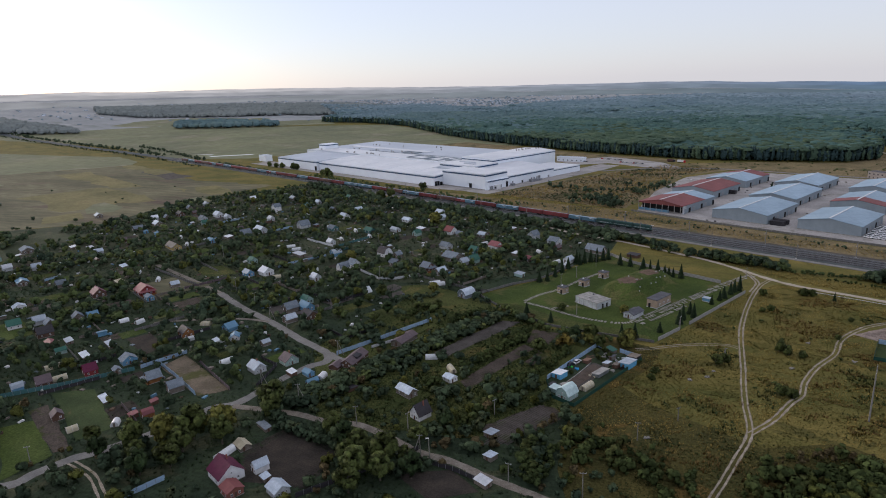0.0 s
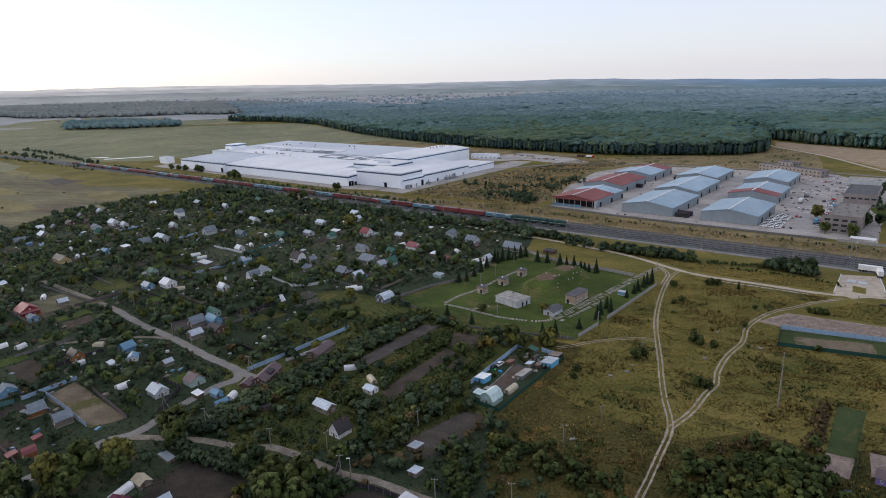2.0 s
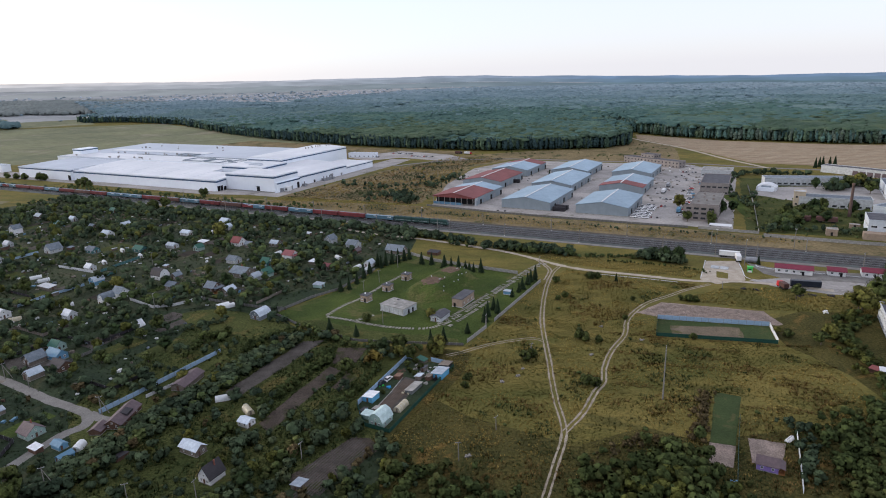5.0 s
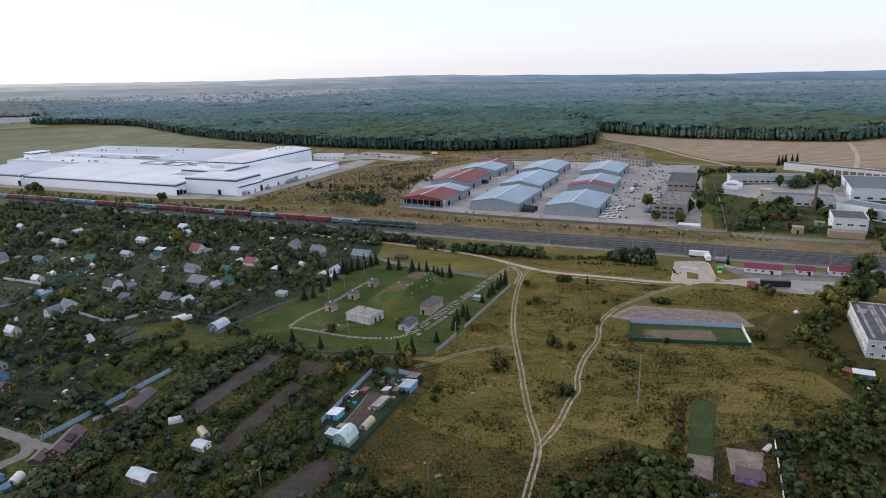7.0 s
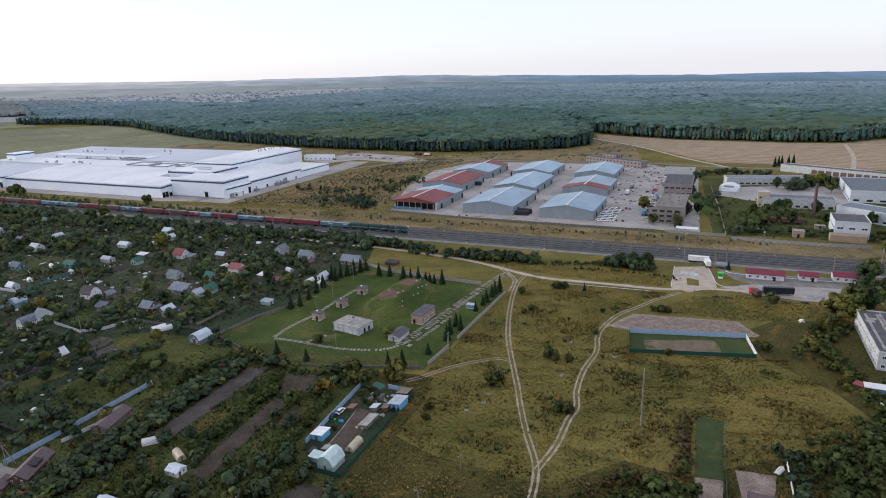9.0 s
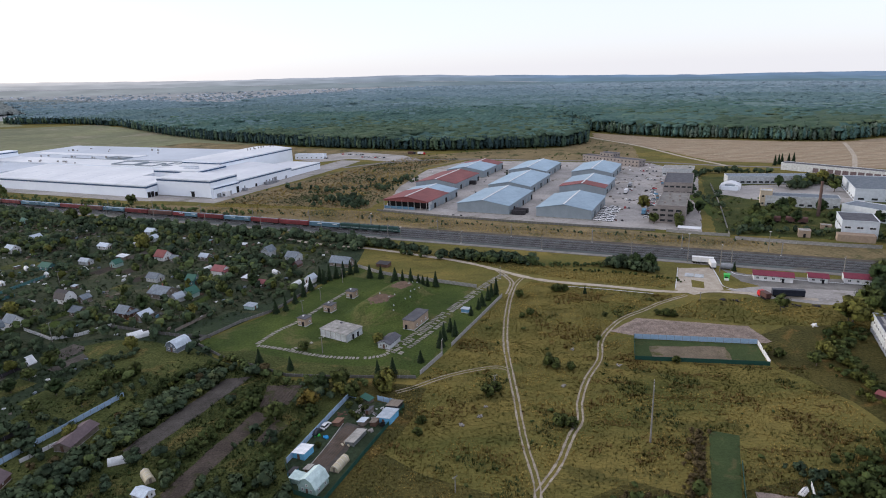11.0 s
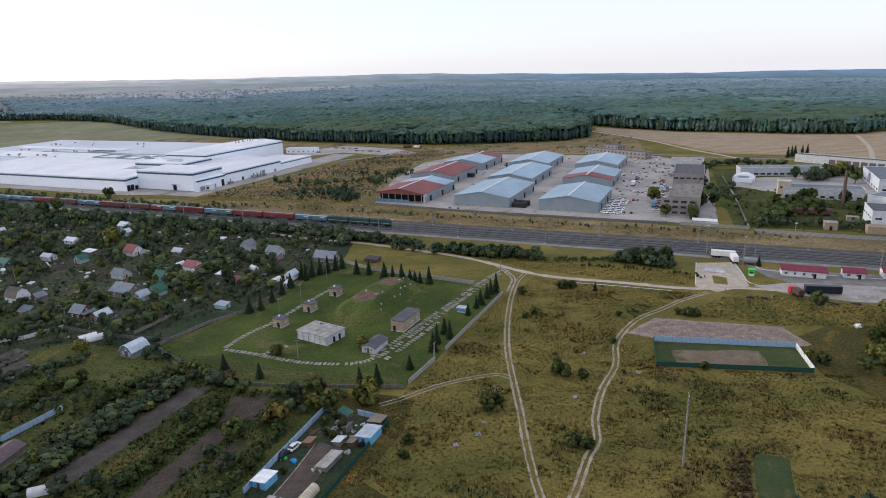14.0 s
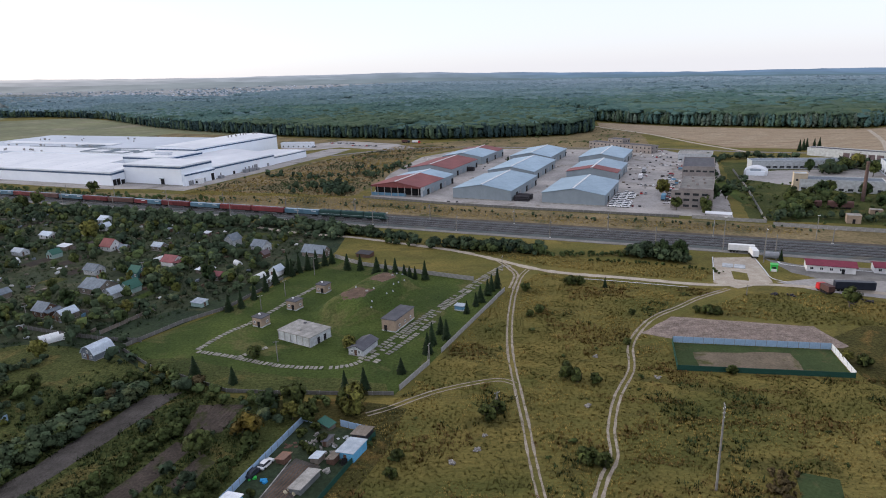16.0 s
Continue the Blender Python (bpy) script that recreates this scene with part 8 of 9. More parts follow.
        arm = part("crossarm", Geo().box(-0.9, -0.06, z, 0.9, 0.06, z + 0.12), "steel", p)
        for dx in (-0.8, 0.8):
            part("insulator", Geo().tube((dx, 0, z + 0.1), (dx, 0, z + 0.35), 0.06, 0.04, 6), "white_paint", arm)
    if brace:
        part("brace", Geo().tube((0.15 * h * 2.2, 0, 0), (0, 0, h * 0.93), 0.14, 0.1, 8), "pole", p)
    if lamp:
        part("lamp_head", Geo().box(-0.9, -0.15, h - 0.1, 0.1, 0.15, h + 0.1), "white_paint", p)
    return p


pole(58.1, 173.3, 20.0, "tall grey concrete mast with crossarms in the meadow", 3)
pole(16, 206.7, 6.0, "weathered pole with a slanting brace", 1, 215)
for x, y, h, b in ((-126.2, 121, 9, 30), (-81.4, 118, 7.5, 0), (-58, 138, 6, 0), (-100.3, 117, 7, 0), (-72.5, 108, 7, 200), (-42.9, 103.6, 6.5, 0), (-22, 104, 8, 0), (-10.8, 137.8, 6.5, 0), (0.6, 154.3, 5, 0), (-49, 241.2, 7, 0), (-1.7, 237.3, 6, 250),
                   (-136, 163.5, 7, 20), (-191, 189, 7, 40), (-176, 182, 7, 0), (-168, 262, 9, 0), (-150, 279, 8, 0), (-213, 205, 7, 0), (-150, 130, 7, 20), (-185, 62, 7, 0), (-60, 300, 7, 0), (-66, 286, 6, 0), (-53, 326, 8, 0), (-250, 300, 8, 0), (-300, 280, 8, 0), (-210, 340, 8, 0), (-130, 330, 8, 0), (30, 325, 6, 0), (-240, 222, 8, 0), (118, 283, 4, 0)):
    pole(x, y, h, "braced wooden utility pole" if b else "thin grey utility pole beside gardens", 1, b)
pole(-69, 107, 7, "grey street lamp beside the dirt lane", 0, 0, True)
pole(144, 321, 15, "tall grey lamp mast beside the lay-by", 0, 0, True)


# ---- trees ----
def trunk(h, r, limbs, seed, reach=0.5):
    """A tapered, slightly bent trunk with limbs that rise into the crown."""
    q = random.Random(seed)
    g = Geo()
    x = y = 0.0
    joints = [(0, 0, 0)]
    for i in range(1, 4):
        x, y = x + q.uniform(-0.04, 0.04) * h, y + q.uniform(-0.04, 0.04) * h
        joints.append((x, y, h * i / 3))
    for i, (a, b) in enumerate(zip(joints, joints[1:])):
        g.tube(a, b, r * (1 - 0.27 * i), r * (1 - 0.27 * (i + 1)), 7)
    for k in range(limbs):
        a = q.uniform(0, 6.28)
        z = h * q.uniform(0.4, 0.85)
        d = h * reach * q.uniform(0.5, 0.9)
        g.tube((x * z / h, y * z / h, z), (x + d * math.cos(a), y + d * math.sin(a), z + d * q.uniform(0.6, 1.1)), r * 0.4, r * 0.12, 5)
    return g


def broad_tree(seed, mat, label, tall=1.0):
    """A broad-leaved tree about 7 m high."""
    t = thing("tree", 0, 0, 0, label, "tree", "garden trees")
    part("trunk", trunk(4.2, 0.2, 6, seed), "bark", t)
    v, f = clump(seed, 28, 46, 1, 0.74, 0.062, tall, 0.31)
    v = v * np.array([3.0, 3.0, 3.0]) + np.array([0, 0, 0.75])
    part("crown", tri_mesh("crown", v, f, mat, leaf_normals(v, seed, 0.3, 0.5)), None, t)
    return t


def spruce(seed, label):
    """A spruce about 7 m high: drooping tiers of needle sprays."""
    t = thing("spruce", 0, 0, 0, label, "spruce", "spruce trees")
    part("trunk", Geo().tube((0, 0, 0), (0, 0, 6.6), 0.16, 0.03, 7), "bark", t)
    r = np.random.default_rng(seed)
    vs, fs, n = [], [], 0
    for k in range(420):
        z = 0.35 + 6.5 * (k / 420) ** 0.9
        reach = 1.75 * (1 - z / 7.1) * r.uniform(0.35, 1.25) + 0.1
        a = k * 2.4 + r.uniform(-0.3, 0.3)
        c, s = math.cos(a), math.sin(a)
        w = 0.16 + 0.2 * reach
        tip = (reach * c, reach * s, z - 0.28 * reach)
        vs += [(0.1 * c, 0.1 * s, z + 0.25), (0.6 * reach * c - w * s, 0.6 * reach * s + w * c, z - 0.05), tip, (0.6 * reach * c + w * s, 0.6 * reach * s - w * c, z - 0.05), (0.5 * reach * c, 0.5 * reach * s, z + 0.22)]
        fs += [(n, n + 1, n + 4), (n + 1, n + 2, n + 4), (n + 2, n + 3, n + 4), (n + 3, n, n + 4)]
        n += 5
    part("crown", tri_mesh("crown", np.array(vs), np.array(fs), "needle"), None, t)
    return t


def bush(seed, mat, label):
    """A low bush that spreads from the ground, sized like the trees."""
    t = thing("bush", 0, 0, 0, label, "bush", "meadow bushes")
    stems = Geo()
    q = random.Random(seed)
    for _ in range(5):
        a, d = q.uniform(0, 6.28), q.uniform(0.6, 2.0)
        stems.tube((0.2 * math.cos(a), 0.2 * math.sin(a), 0), (d * math.cos(a), d * math.sin(a), q.uniform(2.5, 5.0)), 0.12, 0.04, 5)
    part("trunk", stems, "bark", t)
    v, f = clump(seed, 15, 55, 1, 0.64, 0.085, 1.0, 0.36)
    v[:, 2] -= v[:, 2].min() * 0.8
    v = v * np.array([4.0, 4.0, 3.9])
    v[:, :2] *= (1.0 - 0.28 * (v[:, 2:3] / 7.0) ** 2)
    part("crown", tri_mesh("crown", v, f, mat, leaf_normals(v, seed, 0.3, 0.5)), None, t)
    return t


KINDS = {
    "round": [bush(75, "leaf_y", "large round yellow-green bush at the fence corner")],
    "bush_yellow": [bush(74, "leaf_gold", "round bush with golden autumn leaves")],
    "bush": [bush(71, "leaf", "low spreading green bush in the meadow"), bush(72, "leaf", "dense green bush in the meadow"), bush(73, "leaf", "rounded leafy bush in tall grass")],
    "green": [broad_tree(31, "leaf", "broad green garden tree with an uneven crown"), broad_tree(32, "leaf", "leafy green tree with a loose crown", 1.1), broad_tree(33, "leaf", "round-crowned green tree among gardens", 0.9)],
    "dark": [broad_tree(41, "leaf_b", "dark green leafy tree with dense crown", 1.15), broad_tree(42, "leaf_b", "dark-leaved spreading garden tree")],
    "yellow": [broad_tree(51, "leaf_y", "tree with yellowing autumn leaves")],
    "spruce": [spruce(61, "dark green spruce on the lawn"), spruce(62, "narrow dark spruce beside the fence")],
}
USED = set()


def plant(kind, x, y, high, wide=None):
    """A tree of that kind, scaled to its height."""
    options = KINDS[kind]
    first = options[int(abs(x * 7 + y * 13)) % len(options)]
    s = high / 7.0
    w = (wide or high) / 7.0
    m = pose(x, y, float(terrain(x, y)) - 0.05, 0, 0, (x * 37 + y * 91) % 360)
    if first.name in USED:
        t = copy_thing(first, m)
    else:
        USED.add(first.name)
        t = first
        t.matrix_basis = m
    t.scale = (w, w, s)
    return t


# the compound's spruces
for x, y, h in ((-39.4, 332.6, 7.5), (-33.3, 331, 7), (-25.3, 324.5, 8.5), (-21.2, 322.5, 7), (-16.8, 319.7, 8), (-12.9, 318.5, 6.5), (-10.6, 316.7, 6), (-8.2, 315.7, 6), (-4, 314.5, 8),
                (-72, 233.7, 7), (-58.8, 228, 6), (-25.7, 223.3, 5.5), (-19.9, 221.2, 6.5), (-10, 230.6, 5.5), (-2.3, 243.2, 7), (-0.9, 249.4, 7.5), (3.8, 253.4, 7.5), (2, 258, 6), (11.7, 274.9, 5), (22.8, 297.7, 6.5), (20.8, 293, 7), (25.4, 300.7, 8), (17.5, 286, 7), (15.5, 282, 6),
                (-54, 336, 9), (-57.5, 334, 9), (-60.8, 331, 9), (-50.8, 340, 8.5), (-65.4, 329, 8.5), (-63, 326, 8), (-69.9, 307.5, 7.5), (-74.5, 289, 7), (-78.5, 286.4, 7), (-68, 316, 8), (-72, 298, 7), (-48, 343, 8)):
    plant("spruce", x, y, h * random.uniform(0.9, 1.1), h * random.uniform(0.95, 1.3))
for x, y, h in ((152, 322, 5.5), (68, 297, 4.5)):
    plant("spruce", x, y, h, h)
for x, y in ((346, 648), (352, 652), (358, 657), (364, 655), (372, 660), (66, 610)):
    plant("spruce", x, y, 11, 11)
# single trees and larger crowns
for x, y, h, kind in ((-162, 80, 11, "green"), (-154, 86, 12, "yellow"), (-147, 91, 13, "green"), (-140, 97, 12, "yellow"), (-145, 84, 11, "green"), (-136, 92, 11, "green"), (-148, 70, 9, "dark"), (-142, 76, 10, "green"), (-135, 117, 13, "green"), (-131, 111, 11, "green"), (-97, 103, 10, "dark"), (-103, 107, 10, "green"), (-80, 99, 12, "green"), (-86, 91, 12, "green"), (-90, 101, 11, "green"), (-78, 92, 11, "green"), (-70, 96, 9, "dark"), (-84, 84, 10, "green"), (-76, 114, 7, "green"), (-71, 125, 7, "dark"), (-74, 101, 8, "green"), (-92, 97, 9, "green"),
                      (-193, 404, 13, "yellow"), (-177, 78, 8, "green"), (-168, 72, 8, "dark"), (-156, 76, 8, "green"), (-21.5, 209.5, 8.5, "round"), (-24, 213, 6, "bush"), (-46.5, 199.8, 7.0, "bush_yellow"), (-38, 213, 8, "bush"), (-33, 206, 6, "bush"), (-37, 207, 5.5, "yellow"), (-56, 193, 7.5, "green"), (-44, 211, 7, "dark"), (-27.5, 247.8, 5.6, "yellow"),
                      (-31.5, 193.5, 2.4, "dark"), (-29.3, 191.8, 2.2, "dark"), (-27.2, 196.2, 2.6, "dark"), (-33, 199, 2.8, "dark"), (-30, 201, 2.6, "green"), (-39.4, 177, 2.0, "green"), (-57, 245, 4.5, "dark"), (147, 267.5, 9, "green"), (55, 301, 4.5, "green"), (59, 301, 4, "green"), (190, 262, 13, "green"), (205, 290, 13, "dark"), (212, 297, 14, "green"), (198, 268, 12, "dark"), (168, 254, 9, "green"), (186, 258, 11, "dark"),
                      (-274, 561, 10, "bush"), (-286, 509, 12, "green"), (-294, 503, 11, "bush"), (-592, 713, 9, "bush"), (-575, 706, 8, "bush"), (-560, 700, 9, "bush"), (-534, 691, 11, "bush"), (-526, 688, 9, "bush"), (-444, 639, 11, "bush"), (-455, 645, 9, "bush"), (-436, 634, 8, "bush"),
                      (153, 470, 12, "yellow"), (145, 425, 10, "green"), (159.5, 418, 10, "green"), (176, 446, 11, "dark"), (157, 411.5, 6, "green"), (187, 452, 10, "dark"), (103, 331, 9, "dark"), (97, 335, 8, "green"), (109, 327, 10, "dark"), (320, 508, 14, "green"), (306, 527, 11, "green"), (290, 536, 10, "dark"), (198, 391, 6, "dark"), (205, 520, 8, "green"), (214, 426, 11, "green"), (228, 432, 12, "green"), (240, 440, 12, "dark"), (250, 447, 11, "green"), (236, 414, 9, "dark"), (268, 440, 10, "dark"), (330, 541, 14, "yellow"), (318, 536, 13, "green"), (202, 399, 7, "dark"), (258, 411, 9, "dark"), (268, 424, 9, "green"), (222, 440, 9, "dark"), (285, 405, 9, "dark"), (300, 530, 10, "green"), (212, 412, 8, "green"), (262, 362, 10, "green"), (272, 352, 12, "yellow"), (255, 340, 13, "yellow"), (246, 332, 12, "green"), (265, 340, 12, "green"),
                      (120, 227, 4, "yellow"), (84, 222, 3, "green"), (123, 224, 4, "dark"), (139, 222, 7, "yellow"), (132, 216, 7, "green"), (148, 228, 5, "dark"), (36, 296, 4, "dark"), (38, 273, 3.5, "dark"), (34, 270, 3, "dark"), (37, 224, 5, "green"), (40, 221, 4.5, "dark"), (45, 220, 3.5, "dark"), (34, 184, 4.5, "dark"), (37, 182, 4, "green"), (-10, 181, 3, "green"), (13, 203, 4.5, "green"), (16, 206, 4, "dark"), (-9, 188, 3, "green"), (70, 268, 2.5, "green"), (96, 266, 4, "dark"), (99, 265, 3.5, "dark"), (93, 268, 3, "green"), (61, 244, 2.5, "green")):
    plant("bush" if h < 5.3 and kind != "yellow" else kind, x, y, h, h * (1.2 if h < 8 and kind != "bush" else 1.15 if kind == "round" else 1.0))
for x, y, h, wide, kind in ((167, 250, 13, 17, "yellow"), (178, 258, 14, 16, "green"), (172, 244, 9, 12, "yellow"), (189, 268, 14, 15, "dark")):
    plant(kind, x, y, h, wide)
for x, y, h, kind in ((-140, 203, 6, "green"), (-139, 215, 6.5, "dark"), (-125, 206, 5.5, "green"), (-157, 218, 6, "dark"), (-126, 224, 6, "green"), (-171, 230, 7, "dark"), (-156, 227, 6, "green"), (-117, 229, 5, "green"), (-118, 187, 5, "yellow"), (-160, 203, 6, "green")):
    plant(kind, x, y, h, h * 1.25)
TREE_SPOTS = [(-310, 180), (-285, 190), (-265, 175), (-340, 230), (-360, 260), (-320, 290), (-290, 310), (-255, 290), (-230, 300), (-205, 290), (-215, 260), (-180, 300), (-160, 310), (-140, 300), (-120, 290), (-115, 310), (-150, 340), (-180, 350), (-220, 380), (-260, 400), (-300, 380), (-340, 350), (-380, 330), (-400, 400), (-420, 450), (-350, 450), (-300, 440), (-110, 340), (-95, 320), (-130, 250), (-145, 235)]
for i, (x, y) in enumerate(TREE_SPOTS):
    plant(("green", "dark", "green", "dark", "yellow")[i % 5], x + random.uniform(-8, 8), y + random.uniform(-8, 8), random.uniform(6, 9))

# ---- small things of the gardens ----
def free_spots(n, poly, apart, seed):
    """n random places in a polygon, clear of houses and lanes."""
    q = np.random.default_rng(seed)
    taken = [(o.matrix_basis.translation.x, o.matrix_basis.translation.y) for o in scene.objects if o.parent is None and o.get("category") in ("house", "garden house", "shed", "greenhouse")]
    xs, ys = [p[0] for p in poly], [p[1] for p in poly]
    out = []
    while len(out) < n:
        x, y = q.uniform(min(xs), max(xs)), q.uniform(min(ys), max(ys))
        if not inside(np.array([x]), np.array([y]), poly)[0] or any(math.hypot(x - a, y - b) < apart for a, b in taken):
            continue
        if any(math.hypot(x - a, y - b) < w + 3 for a, b, w in LINES) or any(inside(np.array([x]), np.array([y]), plot)[0] for plot in BARE):
            continue
        taken.append((x, y))
        out.append((x, y))
    return out


GARDENS = [(-430, 120), (-480, 330), (-470, 480), (-420, 540), (-290, 490), (-150, 430), (-70, 385), (-90, 310), (-118, 262), (-140, 225), (-150, 175), (-160, 120), (-200, 50), (-300, 60)]
beds = ("soil", "lawn", "rough", "soil_grey", "rough", "soil_brown", "lawn")
for k, (x, y) in enumerate(free_spots(125, GARDENS, 8.0, 21)):
    c, s_, w, l = math.cos(radians(G)), math.sin(radians(G)), random.uniform(5, 11), random.uniform(8, 19)
    pts = [(x + a * c - b * s_, y + a * s_ + b * c) for a, b in ((-w / 2, -l / 2), (w / 2, -l / 2), (w / 2, l / 2), (-w / 2, l / 2))]
    patch("garden_bed", pts, beds[k % 7], {"soil": "dug brown garden bed", "lawn": "small green garden lawn", "soil_brown": "weedy brown garden bed", "soil_grey": "bare grey garden bed", "rough": "rough dry grass plot"}[beds[k % 7]], 0.05 + 0.0005 * k, 0.5)
    if k % 4:
        BARE.append(pts)
tiny = [("shed", "zinc", "wood_grey", "small plank shed with a pale tin roof"), ("shed", "slate", "wood_brown", "small brown shed with a grey roof"), ("shed", "tin_white", "wood_grey", "small shed with a white sheet roof"), ("shed", "blue_roof", "blue_wall", "small blue garden shed"),
        ("house", "zinc", "whitewash", "little white summer house with tin roof"), ("house", "slate", "wood_grey", "little grey summer house with slate roof"), ("house", "brown_roof", "wood_brown", "little brown summer house among bushes"), ("house", "green_roof", "green_wall", "little green summer house with green roof"), ("house", "tin_white", "whitewash", "little white summer house with white roof")]
made = {}
for k, (x, y) in enumerate(free_spots(66, GARDENS, 6.0, 22)):
    i = (k * 5 + k // 9) % len(tiny)
    what, roof, wall, text = tiny[i]
    turn = 90 * (k % 2) + random.uniform(-4, 4)
    if i in made:
        copy_thing(made[i], pose(x, y, 0, 0, 0, G + turn))
    else:
        made[i] = shed(x, y, turn, 3.2, 4.5, 2.4, roof, wall, text) if what == "shed" else house(x, y, turn, 5.0, 5.8, 2.6, 2.2, roof, wall, text)
for mat, text, n, seed in (("white_paint", "white barrels, frames and boxes in the gardens", 170, 31), ("film", "pale plastic sheets and cold frames", 110, 32), ("wood_grey", "grey planks, compost boxes and poles", 420, 33), ("slate", "grey sheets and roofing stacked in the gardens", 160, 35), ("soil_red", "brown compost heaps and dug rows", 200, 36), ("blue_roof", "blue barrels and tubs in the gardens", 90, 34)):
    g = Geo()
    q = random.Random(seed)
    for x, y in free_spots(n, GARDENS, 3.0, seed):
        w, l, h = q.uniform(0.3, 1.1), q.uniform(0.4, 2.4), q.uniform(0.3, 1.2)
        g.prism([(x - w, 0), (x + w, 0), (x + w * 0.9, h), (x - w * 0.9, h * 0.8)], y - l / 2, y + l / 2)
    tagged(part("garden_clutter", g, mat, label=text), category="clutter", kind="stuff")

# ---- shrubs ----
FOOT = []
for ob in scene.objects:
    if ob.parent is None and ob.get("category") in ("house", "garden house", "shed", "greenhouse", "hut", "building"):
        far = max((math.hypot(c[0], c[1]) for child in ob.children if child.type == "MESH" for c in child.bound_box), default=3) * ob.scale[0]
        x, y, _ = ob.matrix_basis.translation
        if far < 25:
            FOOT.append((x, y, far))
FOOT, LANE = np.array(FOOT), np.array(LINES)


def clear(p, houses=True, front=2.5, lanes=1.4):
    """The places that stand on no house, lane or bare plot; a little more is left open on the south side of houses."""
    keep = np.ones(len(p), bool)
    if houses:
        for x, y, r in FOOT:
            d = np.hypot(x, y) or 1
            keep &= np.hypot(p[:, 0] - x * (1 - front / d), p[:, 1] - y * (1 - front / d)) > r + 1.0
    for x, y, w in LANE:
        keep &= np.hypot(p[:, 0] - x, p[:, 1] - y) > w + lanes
    for plot in BARE:
        keep &= ~inside(p[:, 0], p[:, 1], plot)
    return p[keep]


def field(p, scale, seed):
    return np.array([noise.noise(Vector((x * scale, y * scale, seed))) for x, y in p])


SHRUB = [clump(300 + i, 6, 34, 1, 0.52, 0.1, 0.85, 0.42) for i in range(7)]
SHRUB_FAR = [clump(340 + i, 3, 7, 1, 0.5, 0.17, 0.9, 0.5) for i in range(7)]
p = clear(sow(VILLAGE, 5.3), True, 0.6)
far = np.hypot(p[:, 0], p[:, 1] + 45)
dense = field(p, 0.022, 3.0) + field(p, 0.07, 5.0) * 0.9 > np.where(far >= 290, 0.06, np.where((p[:, 0] > -150) & (p[:, 1] > 112), np.where((p[:, 1] > 165) & (p[:, 0] > -108), 0.1, -0.3), 0.0))
p, far = p[dense], far[dense]
near = p[far < 290]
tall = 2.1 + 3.4 * rng.random(len(near)) ** 1.8 + 1.2 * field(near, 0.03, 8.0)
pick = rng.random(len(near)) + 0.5 * field(near, 0.08, 14.0)
for name, which, mat, text in (("garden_shrubs", (pick > 0.05) & (pick < 0.93), "hedge", "dense green fruit bushes and garden shrubs"), ("yellow_shrubs", pick >= 0.93, "shrub_yellow", "yellow-green garden shrubs"), ("brown_shrubs", pick <= 0.05, "bramble", "browning brambles and garden shrubs")):
    scatter(name, SHRUB, near[which], (tall * rng.uniform(0.5, 0.8, len(near)))[which], tall[which], mat, text, "shrubs")
rest = p[far >= 290]
tall = np.clip(2.4 + 3.5 * rng.random(len(rest)) ** 2 + 3.0 * field(rest, 0.02, 9.0), 1.0, 8.0)
pick = rng.random(len(rest)) + 0.6 * field(rest, 0.05, 17.0)
wide = np.minimum(tall * rng.uniform(0.6, 0.95, len(rest)), 4.5)
for name, which, mat, text in (("garden_shrubs_far", pick < 0.68, "hedge", "dark green bushes among the far gardens"), ("light_shrubs_far", pick >= 0.68, "hedge_light", "light green bushes among the far gardens")):
    scatter(name, SHRUB_FAR, rest[which], wide[which], tall[which], mat, text, "shrubs")


GROVE = [clump(360 + i, 7, 16, 1, 0.54, 0.11, 0.95, 0.45) for i in range(7)]
p = clear(sow(GARDENS, 8.0, 0.9), True, 1.0, 1.2)
p = p[field(p, 0.02, 61.0) + 0.7 * field(p, 0.06, 63.0) > -0.12]
tall = rng.uniform(3.6, 6.6, len(p)) + 1.5 * field(p, 0.03, 65.0)
pick = rng.random(len(p))
for name, which, mat, text in (("garden_grove", pick < 0.62, "hedge", "dark green fruit trees between the plots"), ("garden_grove_light", (pick >= 0.62) & (pick < 0.92), "hedge_light", "lighter green fruit trees between the plots"), ("garden_grove_yellow", pick >= 0.92, "shrub_yellow", "yellowing fruit trees between the plots")):
    scatter(name, GROVE, p[which], (tall * rng.uniform(0.38, 0.52, len(p)))[which], tall[which], mat, text, "trees", 0.05)


def hedge(name, points, width, low, high, step, label, mat="hedge", lanes=1.2, full=1.0, bare=True):
    """Shrubs along a line."""
    line = smooth(points, 10)
    spots = []
    for a, b in zip(line, line[1:]):
        n = max(1, int((b - a).length * width / step ** 2 + random.random()))
        d = (b - a).normalized()
        for _ in range(n):
            q = a.lerp(b, random.random()) + Vector((-d.y, d.x, 0)) * random.triangular(-width / 2, width / 2, 0)
            spots.append((q.x, q.y))
    spots = clear(np.array(spots), True, 1.0, lanes) if bare else np.array(spots)
    tall = rng.uniform(low, high, len(spots))
    return scatter(name, SHRUB if math.hypot(*points[0]) < 430 else SHRUB_FAR, spots, tall * full * rng.uniform(0.5, 0.75, len(spots)), tall, mat, label, "hedge")


hedge("hedge_railway", [(-70, 411), (-40, 395), (-20, 376), (-2, 366), (17, 360), (36, 354), (50, 346)], 11, 2.8, 6.5, 2.7, "dense green hedge below the railway")
hedge("hedge_railway_light", [(-60, 405), (-20, 374), (17, 357), (52, 344)], 9, 2.5, 5.5, 4.4, "light green bushes below the railway", "hedge_light")
